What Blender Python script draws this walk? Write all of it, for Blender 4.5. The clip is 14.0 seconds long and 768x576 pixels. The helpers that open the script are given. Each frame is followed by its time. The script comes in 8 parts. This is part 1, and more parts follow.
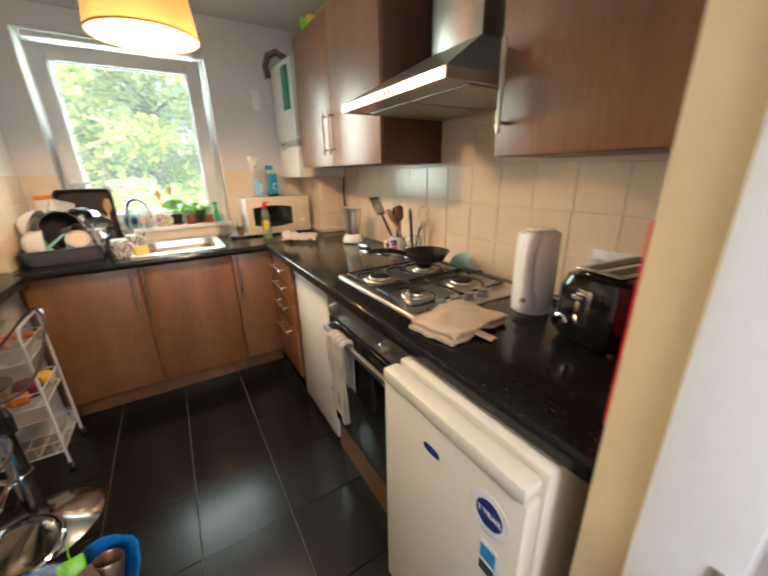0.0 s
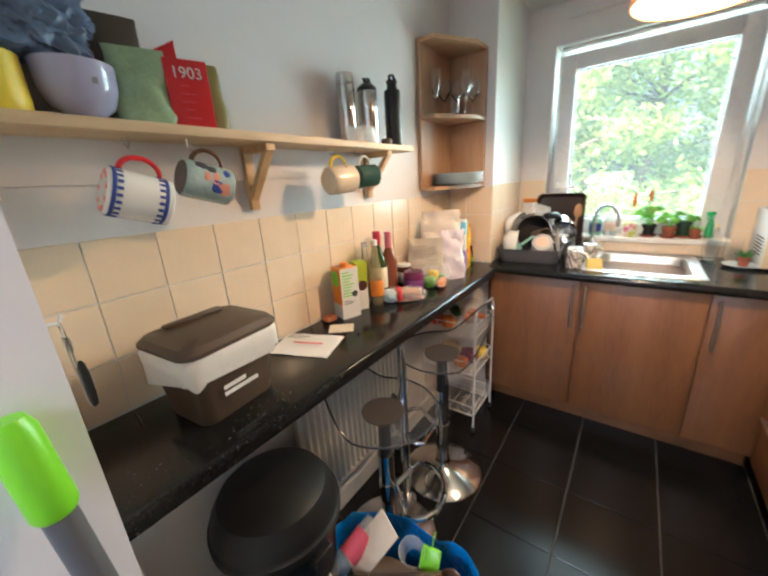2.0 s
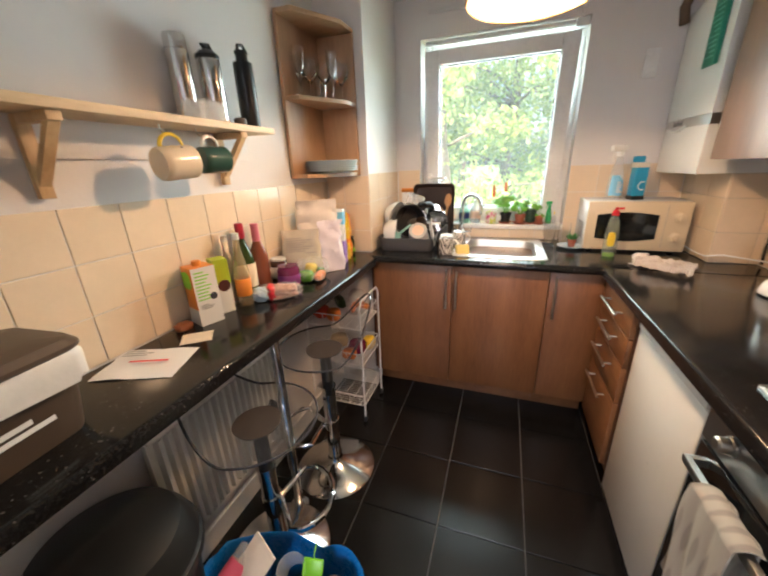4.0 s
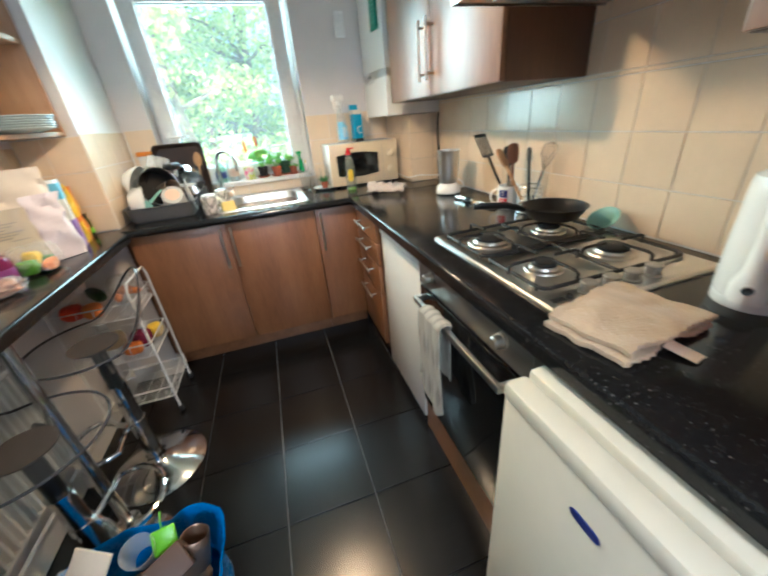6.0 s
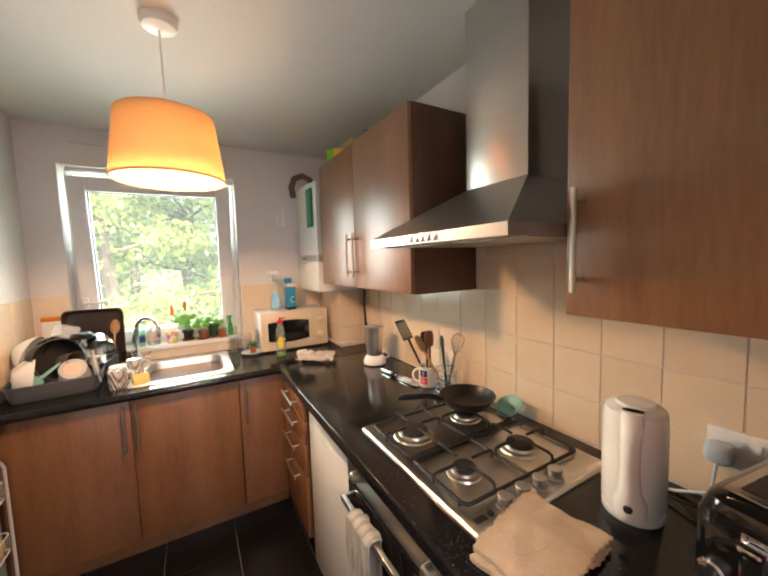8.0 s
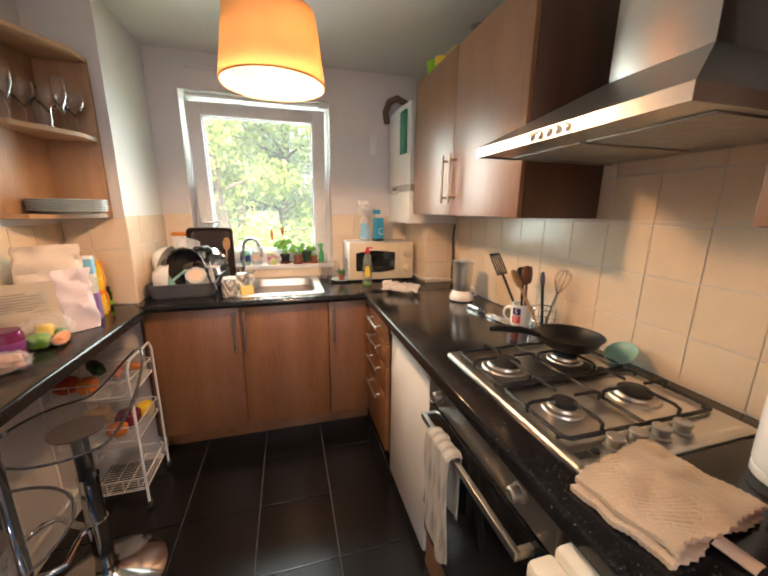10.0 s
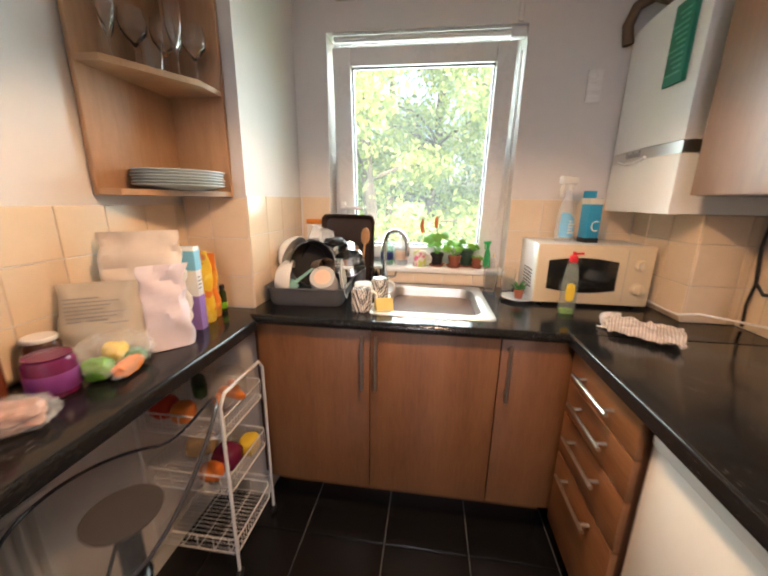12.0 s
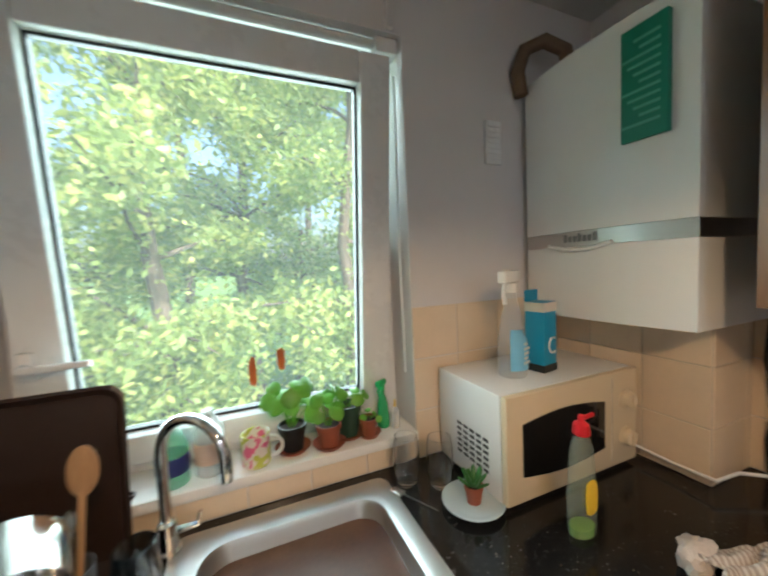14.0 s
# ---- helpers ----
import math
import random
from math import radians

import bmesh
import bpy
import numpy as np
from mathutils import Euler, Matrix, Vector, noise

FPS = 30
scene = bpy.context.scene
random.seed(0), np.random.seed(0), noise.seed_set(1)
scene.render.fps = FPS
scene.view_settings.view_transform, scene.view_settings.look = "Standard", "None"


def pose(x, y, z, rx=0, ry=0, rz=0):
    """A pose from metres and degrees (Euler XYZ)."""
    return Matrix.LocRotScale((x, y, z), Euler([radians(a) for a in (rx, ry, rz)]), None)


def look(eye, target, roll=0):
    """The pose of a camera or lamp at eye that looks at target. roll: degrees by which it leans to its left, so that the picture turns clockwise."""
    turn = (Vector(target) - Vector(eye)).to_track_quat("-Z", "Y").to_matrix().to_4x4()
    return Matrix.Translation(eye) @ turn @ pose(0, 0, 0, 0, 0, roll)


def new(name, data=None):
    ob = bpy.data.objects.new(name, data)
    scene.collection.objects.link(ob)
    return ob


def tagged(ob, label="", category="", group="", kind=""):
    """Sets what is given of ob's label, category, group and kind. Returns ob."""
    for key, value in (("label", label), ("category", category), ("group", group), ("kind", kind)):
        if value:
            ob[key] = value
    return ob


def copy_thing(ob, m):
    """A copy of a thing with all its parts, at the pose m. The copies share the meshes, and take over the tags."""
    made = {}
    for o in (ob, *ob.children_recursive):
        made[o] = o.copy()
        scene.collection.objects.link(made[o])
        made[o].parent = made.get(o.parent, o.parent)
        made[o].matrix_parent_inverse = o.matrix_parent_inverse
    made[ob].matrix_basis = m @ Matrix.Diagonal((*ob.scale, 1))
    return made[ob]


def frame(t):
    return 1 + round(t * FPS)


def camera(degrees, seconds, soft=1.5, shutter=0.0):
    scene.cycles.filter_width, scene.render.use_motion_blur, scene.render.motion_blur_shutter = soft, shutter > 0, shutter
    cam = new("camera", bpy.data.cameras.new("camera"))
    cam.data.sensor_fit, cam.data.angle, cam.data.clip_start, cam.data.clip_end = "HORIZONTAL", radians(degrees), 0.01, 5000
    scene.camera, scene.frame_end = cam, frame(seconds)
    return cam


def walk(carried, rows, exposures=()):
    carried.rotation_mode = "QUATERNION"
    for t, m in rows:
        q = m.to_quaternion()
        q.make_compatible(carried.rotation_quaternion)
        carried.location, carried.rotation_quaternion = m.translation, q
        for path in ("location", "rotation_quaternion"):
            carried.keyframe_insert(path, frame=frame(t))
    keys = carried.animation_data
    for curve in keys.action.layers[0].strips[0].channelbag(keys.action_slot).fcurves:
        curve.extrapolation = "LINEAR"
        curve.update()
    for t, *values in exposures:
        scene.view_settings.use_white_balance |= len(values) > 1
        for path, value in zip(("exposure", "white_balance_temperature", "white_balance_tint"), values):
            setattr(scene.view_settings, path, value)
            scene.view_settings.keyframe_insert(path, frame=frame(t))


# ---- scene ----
cam = camera(97.5, 14.0, soft=2.1, shutter=0.35)
PATH = [
    (0, (0.141, 0.373, 1.33), (1.127, 1.986, 0.677), -1.1),
    (0.5, (0.191, 0.503, 1.334), (0.711, 2.312, 0.656), -1.4),
    (1, (0.167, 0.587, 1.345), (0.013, 2.443, 0.615), -2.5),
    (1.5, (0.141, 0.658, 1.361), (-0.641, 2.352, 0.642), -2.9),
    (2, (0.09, 0.71, 1.386), (-1.059, 2.237, 0.794), -3.5),
    (2.2, (0.096, 0.74, 1.397), (-1.14, 2.217, 0.859), -3.3),
    (4.3, (0.154, 0.817, 1.365), (-0.347, 2.614, 0.644), -1.7),
    (4.5, (0.15, 0.793, 1.339), (-0.276, 2.576, 0.54), -1.8),
    (5, (0.148, 0.776, 1.295), (-0.066, 2.531, 0.36), -2.5),
    (5.5, (0.166, 0.726, 1.293), (0.286, 2.487, 0.353), -3.7),
    (6, (0.21, 0.637, 1.293), (0.702, 2.356, 0.397), -5.3),
    (6.5, (0.269, 0.609, 1.306), (1.034, 2.267, 0.49), -4.9),
    (7, (0.303, 0.585, 1.383), (1.197, 2.297, 0.864), -3.4),
    (7.5, (0.26, 0.596, 1.478), (1.246, 2.322, 1.255), -3.0),
    (8, (0.217, 0.617, 1.493), (1.199, 2.352, 1.331), -1.7),
    (8.5, (0.166, 0.631, 1.474), (0.956, 2.454, 1.245), 0.0),
    (8.7, (0.149, 0.635, 1.463), (0.867, 2.483, 1.196), 0.6),
    (11, (0.229, 0.88, 1.34), (0.502, 2.79, 0.814), -0.6),
    (11.5, (0.172, 1.125, 1.334), (0.13, 3.049, 0.792), 0.2),
    (12, (0.121, 1.407, 1.334), (-0.132, 3.326, 0.832), 0.9),
    (12.5, (0.046, 1.696, 1.363), (-0.071, 3.658, 0.992), 0.5),
    (13, (-0.022, 1.953, 1.453), (0.125, 3.935, 1.23), -1.8),
    (13.5, (0.027, 2.151, 1.47), (0.311, 4.128, 1.364), -2.5),
    (14, (0.069, 2.32, 1.467), (0.843, 4.16, 1.343), -2.5),
]
walk(cam, [(t, look(eye, target, roll)) for t, eye, target, roll in PATH],
     exposures=[(0.0, 2.42, 6350, 7), (0.5, 2.43, 6050, 6), (1.2, 2.48, 6050, 7), (2.0, 2.55, 5680, 5), (4.4, 2.42, 6200, 12), (5.0, 2.52, 5100, 3), (5.5, 2.57, 5120, -2), (6.0, 2.64, 5150, -3), (6.5, 2.68, 4620, -6),
                (7.0, 2.57, 5650, 8), (7.5, 2.45, 6600, 16), (9.0, 2.4, 6700, 17), (12.0, 2.36, 6400, 16), (12.5, 2.22, 5850, 11), (13.0, 2.1, 6000, 8), (14.0, 1.62, 5800, 4)])

# ---- world and lights ----
world = bpy.data.worlds.new("sky")
scene.world = world
world.use_nodes = True
wn = world.node_tree.nodes
sky = wn.new("ShaderNodeTexSky")
sky.sky_type, sky.sun_disc = "NISHITA", False
sky.dust_density, sky.air_density = 6.0, 1.2
sky.sun_elevation, sky.sun_rotation = radians(48), radians(160)
world.node_tree.links.new(sky.outputs[0], wn["Background"].inputs[0])
wn["Background"].inputs[1].default_value = 0.15

sun = new("sun", bpy.data.lights.new("sun", "SUN"))
sun.data.energy, sun.data.angle, sun.data.color = 5.0, radians(0.6), (1.0, 0.95, 0.86)
sun.rotation_euler = (radians(42), 0, radians(20))

window_light = new("window_light", bpy.data.lights.new("window_light", "AREA"))
window_light.data.shape, window_light.data.size, window_light.data.size_y = "RECTANGLE", 0.86, 1.02
window_light.data.spread = radians(116)
window_light.data.energy, window_light.data.color = 5.0, (0.82, 0.97, 0.92)
window_light.matrix_world = look((0.05, 3.40, 1.535), (0.05, 0.0, 0.95))

bulb_light = new("bulb_light", bpy.data.lights.new("bulb_light", "SPOT"))   # spot set under the bulb to spare the ceiling: most of it goes down
bulb_light.data.energy, bulb_light.data.shadow_soft_size, bulb_light.data.color = 10.5, 0.05, (1.0, 0.62, 0.33)
bulb_light.data.spot_size, bulb_light.data.spot_blend = radians(168), 0.2
bulb_light.location = (0.175, 1.97, 1.832)

bulb_glow = new("bulb_glow", bpy.data.lights.new("bulb_glow", "POINT"))
bulb_glow.data.energy, bulb_glow.data.shadow_soft_size, bulb_glow.data.color = 0.65, 0.035, (1.0, 0.52, 0.22)
bulb_glow.location = (0.215, 1.97, 1.90)

# Unseen lamp, added behind the way in to fill the darker low parts.
hall_fill = new("hall_fill", bpy.data.lights.new("hall_fill", "AREA"))
hall_fill.data.shape, hall_fill.data.size, hall_fill.data.size_y = "RECTANGLE", 0.5, 0.5
hall_fill.data.energy, hall_fill.data.color = 9.5, (0.93, 0.94, 1.0)
hall_fill.matrix_world = look((0.1, -1.0, 2.25), (0.1, -0.9, 0.0))

# ---- materials ----
MATS = {}


def nodes_of(name):
    m = bpy.data.materials.new(name)
    m.use_nodes = True
    nt = m.node_tree
    return m, nt, nt.nodes["Principled BSDF"]


def link(nt, a, b):
    nt.links.new(a, b)


def noise_tex(nt, scale, detail=4.0, stretch=(1, 1, 1), rough=0.55):
    co = nt.nodes.new("ShaderNodeTexCoord")
    mp = nt.nodes.new("ShaderNodeMapping")
    mp.inputs["Scale"].default_value = stretch
    tx = nt.nodes.new("ShaderNodeTexNoise")
    tx.inputs["Scale"].default_value, tx.inputs["Detail"].default_value = scale, detail
    tx.inputs["Roughness"].default_value = rough
    link(nt, co.outputs["Object"], mp.inputs[0])
    link(nt, mp.outputs[0], tx.inputs["Vector"])
    return tx.outputs["Fac"]


def ramp(nt, fac, stops):
    r = nt.nodes.new("ShaderNodeValToRGB")
    e = r.color_ramp.elements
    while len(e) < len(stops):
        e.new(0.5)
    for el, (p, c) in zip(e, stops):
        el.position, el.color = p, (*c, 1.0)
    link(nt, fac, r.inputs[0])
    return r.outputs[0]


def shade(c, k):
    return tuple(min(1.0, v * k) for v in c)


def mat(name, color, rough=0.5, metal=0.0, vary=0.08, scale=6.0, bump=0.0, bump_scale=60.0, rand=0.0, stretch=(1, 1, 1),
        rough_vary=0.08, coat=0.0, trans=0.0, ior=1.45, alpha=1.0, emit=0.0, sheen=0.0, spec=0.5):
    """A surface with a base colour that drifts at two scales, uneven gloss and fine relief."""
    if name in MATS:
        return MATS[name]
    m, nt, p = nodes_of(name)
    big = noise_tex(nt, scale, 3.0, stretch)
    fine = noise_tex(nt, scale * 9.0, 5.0, stretch)
    mix = nt.nodes.new("ShaderNodeMath")
    mix.operation = "MULTIPLY_ADD"
    mix.inputs[1].default_value = 0.35
    link(nt, fine, mix.inputs[0])
    half = nt.nodes.new("ShaderNodeMath")
    half.operation = "MULTIPLY"
    half.inputs[1].default_value = 0.65
    link(nt, big, half.inputs[0])
    link(nt, half.outputs[0], mix.inputs[2])
    col = ramp(nt, mix.outputs[0], [(0.3, shade(color, 1 - vary)), (0.7, shade(color, 1 + vary))])
    if rand:
        info = nt.nodes.new("ShaderNodeObjectInfo")
        hsv = nt.nodes.new("ShaderNodeHueSaturation")
        rr = nt.nodes.new("ShaderNodeMapRange")
        rr.inputs["To Min"].default_value, rr.inputs["To Max"].default_value = 1 - rand, 1 + rand
        link(nt, info.outputs["Random"], rr.inputs["Value"])
        link(nt, rr.outputs[0], hsv.inputs["Value"])
        link(nt, col, hsv.inputs["Color"])
        col = hsv.outputs[0]
    link(nt, col, p.inputs["Base Color"])
    rv = nt.nodes.new("ShaderNodeMapRange")
    rv.inputs["To Min"].default_value, rv.inputs["To Max"].default_value = max(0.02, rough - rough_vary), min(1, rough + rough_vary)
    link(nt, mix.outputs[0], rv.inputs["Value"])
    link(nt, rv.outputs[0], p.inputs["Roughness"])
    p.inputs["Metallic"].default_value = metal
    p.inputs["Coat Weight"].default_value = coat
    p.inputs["Transmission Weight"].default_value = trans
    p.inputs["IOR"].default_value = ior
    p.inputs["Alpha"].default_value = alpha
    p.inputs["Sheen Weight"].default_value = sheen
    p.inputs["Specular IOR Level"].default_value = spec
    if emit:
        p.inputs["Emission Color"].default_value = (*color, 1)
        p.inputs["Emission Strength"].default_value = emit
    if bump:
        bt = noise_tex(nt, bump_scale, 4.0, stretch)
        b = nt.nodes.new("ShaderNodeBump")
        b.inputs["Strength"].default_value, b.inputs["Distance"].default_value = bump, 0.002
        link(nt, bt, b.inputs["Height"])
        link(nt, b.outputs[0], p.inputs["Normal"])
    MATS[name] = m
    return m


def wood(name, dark, light, axis="z", rough=0.38, scale=7.0, coat=0.0):
    """Wood-grain laminate: streaks stretched along one axis, with pores and slow bands."""
    m, nt, p = nodes_of(name)
    st = {"x": (0.12, 1, 1), "y": (1, 0.12, 1), "z": (1, 1, 0.12)}[axis]
    fine = noise_tex(nt, scale * 14, 6.0, st, 0.65)
    wide = noise_tex(nt, scale * 1.6, 3.0, st)
    add = nt.nodes.new("ShaderNodeMath")
    add.operation = "ADD"
    for k, s in ((0, fine), (1, wide)):
        mu = nt.nodes.new("ShaderNodeMath")
        mu.operation = "MULTIPLY"
        mu.inputs[1].default_value = 0.5
        link(nt, s, mu.inputs[0])
        link(nt, mu.outputs[0], add.inputs[k])
    mid = tuple((a + b) / 2 for a, b in zip(dark, light))
    col = ramp(nt, add.outputs[0], [(0.34, dark), (0.5, mid), (0.68, light)])
    info = nt.nodes.new("ShaderNodeObjectInfo")
    hsv = nt.nodes.new("ShaderNodeHueSaturation")
    rr = nt.nodes.new("ShaderNodeMapRange")
    rr.inputs["To Min"].default_value, rr.inputs["To Max"].default_value = 0.92, 1.08
    link(nt, info.outputs["Random"], rr.inputs["Value"])
    link(nt, rr.outputs[0], hsv.inputs["Value"])
    link(nt, col, hsv.inputs["Color"])
    link(nt, hsv.outputs[0], p.inputs["Base Color"])
    gl = nt.nodes.new("ShaderNodeMapRange")
    gl.inputs["To Min"].default_value, gl.inputs["To Max"].default_value = rough - 0.02, rough + 0.03
    link(nt, noise_tex(nt, 6.0, 4.0), gl.inputs["Value"])
    link(nt, gl.outputs[0], p.inputs["Roughness"])
    p.inputs["Specular IOR Level"].default_value = 0.6
    p.inputs["Coat Weight"].default_value, p.inputs["Coat Roughness"].default_value = coat, 0.32
    b = nt.nodes.new("ShaderNodeBump")
    b.inputs["Strength"].default_value, b.inputs["Distance"].default_value = 0.12, 0.001
    link(nt, fine, b.inputs["Height"])
    link(nt, b.outputs[0], p.inputs["Normal"])
    MATS[name] = m
    return m


def granite(name):
    """Black speckled laminate with a soft gloss."""
    m, nt, p = nodes_of(name)
    co = nt.nodes.new("ShaderNodeTexCoord")
    v = nt.nodes.new("ShaderNodeTexVoronoi")
    v.inputs["Scale"].default_value = 85.0
    link(nt, co.outputs["Object"], v.inputs["Vector"])
    patch = noise_tex(nt, 14.0, 3.0)
    sub = nt.nodes.new("ShaderNodeMath")
    sub.operation = "MULTIPLY_ADD"
    sub.inputs[1].default_value, sub.inputs[2].default_value = -0.55, 0.375
    link(nt, patch, sub.inputs[0])
    lt = nt.nodes.new("ShaderNodeMath")
    lt.operation = "LESS_THAN"
    link(nt, v.outputs["Distance"], lt.inputs[0])
    link(nt, sub.outputs[0], lt.inputs[1])
    fine = noise_tex(nt, 160.0, 3.0)
    base = ramp(nt, fine, [(0.4, (0.008, 0.008, 0.009)), (0.62, (0.014, 0.013, 0.012)), (0.8, (0.035, 0.032, 0.030))])
    mx = nt.nodes.new("ShaderNodeMix")
    mx.data_type = "RGBA"
    link(nt, lt.outputs[0], mx.inputs["Factor"])
    link(nt, base, mx.inputs["A"])
    mx.inputs["B"].default_value = (0.11, 0.10, 0.09, 1)
    link(nt, mx.outputs["Result"], p.inputs["Base Color"])
    r = nt.nodes.new("ShaderNodeMapRange")
    r.inputs["To Min"].default_value, r.inputs["To Max"].default_value = 0.07, 0.22
    link(nt, noise_tex(nt, 9.0, 5.0), r.inputs["Value"])
    link(nt, r.outputs[0], p.inputs["Roughness"])
    p.inputs["Specular IOR Level"].default_value = 0.38
    MATS[name] = m
    return m


M_WALL = mat("wall_paint", (0.70, 0.67, 0.66), 0.6, vary=0.03, scale=2.0, bump=0.15, bump_scale=120)
M_CEIL = mat("ceiling_paint", (0.66, 0.655, 0.64), 0.7, vary=0.02, scale=2.0, bump=0.1, bump_scale=120)
# Wall paint with the pendant lamp's yellow light put into its colour.
M_LAMPLIT = mat("lamplit_wall_paint", (0.70, 0.52, 0.28), 0.5, vary=0.05, scale=4.0, bump=0.1, bump_scale=90)
M_LILAC = mat("lilac_paint", (0.62, 0.58, 0.60), 0.6, vary=0.05, scale=3.0)
M_WHITE = mat("white_gloss_paint", (0.80, 0.79, 0.77), 0.32, vary=0.03, scale=5.0, bump=0.05, bump_scale=40)
M_UPVC = mat("white_upvc", (0.80, 0.80, 0.80), 0.28, vary=0.02, scale=5.0)
M_TILE = mat("cream_glazed_tile", (0.74, 0.605, 0.45), 0.17, vary=0.035, scale=12.0, rand=0.03, bump=0.04, bump_scale=25, rough_vary=0.05)
M_GROUT = mat("pale_grout", (0.55, 0.48, 0.38), 0.85, vary=0.2, scale=20.0)
M_FLOOR = mat("black_floor_tile", (0.009, 0.0086, 0.0086), 0.235, spec=0.5, vary=0.15, scale=5.0, rand=0.1, bump=0.015, bump_scale=30, rough_vary=0.05)
M_FGROUT = mat("grey_floor_grout", (0.12, 0.115, 0.11), 0.9, vary=0.3, scale=20.0)
M_WOODV = wood("walnut_laminate_upright", (0.160, 0.062, 0.022), (0.275, 0.120, 0.046), "z", rough=0.42, coat=0.45)
M_WOODH = wood("walnut_laminate_level", (0.160, 0.062, 0.022), (0.275, 0.120, 0.046), "y")
M_CARCASS = wood("dark_carcass", (0.07, 0.028, 0.014), (0.12, 0.05, 0.024), "z")
M_PINE = wood("pale_pine", (0.52, 0.36, 0.20), (0.70, 0.54, 0.34), "y", rough=0.55)
M_BEECH = wood("beech_laminate", (0.34, 0.19, 0.10), (0.46, 0.28, 0.16), "z", rough=0.45)
M_GRANITE = granite("black_speckled_laminate")
M_STEEL = mat("brushed_steel", (0.56, 0.54, 0.51), 0.32, 1.0, vary=0.05, scale=20, stretch=(1, 0.05, 1), rough_vary=0.08)
M_STEELX = mat("brushed_steel_sink", (0.62, 0.61, 0.59), 0.40, 1.0, vary=0.05, scale=20, stretch=(0.05, 1, 1), rough_vary=0.08)
M_CHROME = mat("chrome", (0.75, 0.75, 0.75), 0.07, 1.0, vary=0.02, rough_vary=0.04)
M_NICKEL = mat("satin_nickel", (0.52, 0.48, 0.42), 0.38, 1.0, vary=0.03)
M_APPL = mat("white_appliance", (0.74, 0.71, 0.65), 0.3, vary=0.03, scale=3.0, bump=0.04, bump_scale=300)
M_APPLC = mat("cream_appliance", (0.68, 0.61, 0.48), 0.32, vary=0.03, scale=3.0, bump=0.04, bump_scale=300)
M_BOILER = mat("white_enamel", (0.78, 0.79, 0.78), 0.2, vary=0.02, scale=3.0)
M_BLACK = mat("black_plastic", (0.012, 0.012, 0.012), 0.35, vary=0.2, scale=10.0)
M_BLACKG = mat("black_gloss", (0.008, 0.008, 0.008), 0.08, vary=0.1, coat=0.5)
M_IRON = mat("cast_iron", (0.014, 0.013, 0.012), 0.55, vary=0.3, scale=40, bump=0.2, bump_scale=200)
M_GREY = mat("dark_grey_panel", (0.055, 0.055, 0.055), 0.38, vary=0.08)


def clear(name, tint=(1, 1, 1), rough=0.02, ior=1.45):
    m, nt, p = nodes_of(name)
    p.inputs["Base Color"].default_value = (*tint, 1)
    p.inputs["Roughness"].default_value = rough
    p.inputs["Transmission Weight"].default_value = 1.0
    p.inputs["IOR"].default_value = ior
    MATS[name] = m
    return m


def sheer(name, tint, alpha, rough=0.12):
    """Thin clear plastic: mostly see-through, with a gloss of its own."""
    m, nt, p = nodes_of(name)
    p.inputs["Base Color"].default_value = (*tint, 1)
    p.inputs["Roughness"].default_value = rough
    p.inputs["Alpha"].default_value = alpha
    MATS[name] = m
    return m


M_GLASS = clear("clear_glass")


def hazy_pane(name):
    """Window glass with an added pale veil that scatters daylight, painting in its haze."""
    m, nt, p = nodes_of(name)
    clear_ = nt.nodes.new("ShaderNodeBsdfTransparent")
    veil = nt.nodes.new("ShaderNodeBsdfTranslucent")
    veil.inputs[0].default_value = (0.92, 0.97, 0.95, 1)
    fac = nt.nodes.new("ShaderNodeMapRange")
    fac.inputs["To Min"].default_value, fac.inputs["To Max"].default_value = 0.012, 0.032
    link(nt, noise_tex(nt, 5.0, 5.0), fac.inputs["Value"])
    mix = nt.nodes.new("ShaderNodeMixShader")
    link(nt, fac.outputs[0], mix.inputs[0])
    link(nt, clear_.outputs[0], mix.inputs[1])
    link(nt, veil.outputs[0], mix.inputs[2])
    p.inputs["Roughness"].default_value = 0.02
    p.inputs["Base Color"].default_value = (0.02, 0.02, 0.02, 1)
    top = nt.nodes.new("ShaderNodeMixShader")
    top.inputs[0].default_value = 0.05
    link(nt, mix.outputs[0], top.inputs[1])
    link(nt, p.outputs[0], top.inputs[2])
    link(nt, top.outputs[0], nt.nodes["Material Output"].inputs["Surface"])
    return m


M_PANE = hazy_pane("window_pane")
M_ACRYL = sheer("smoked_acrylic", (0.10, 0.10, 0.105), 0.16, 0.04)
M_ACEDGE = mat("acrylic_edge", (0.05, 0.05, 0.055), 0.15, vary=0.1)

# ---- building blocks ----


def box(bm, x0, y0, z0, x1, y1, z1, bevel=0.0, seg=2):
    m = Matrix.Translation(((x0 + x1) / 2, (y0 + y1) / 2, (z0 + z1) / 2)) @ Matrix.Diagonal((abs(x1 - x0), abs(y1 - y0), abs(z1 - z0), 1))
    vs = bmesh.ops.create_cube(bm, size=1.0, matrix=m)["verts"]
    if bevel:
        es = list({e for v in vs for e in v.link_edges})
        bmesh.ops.bevel(bm, geom=es, offset=bevel, segments=seg, affect="EDGES", profile=0.5)


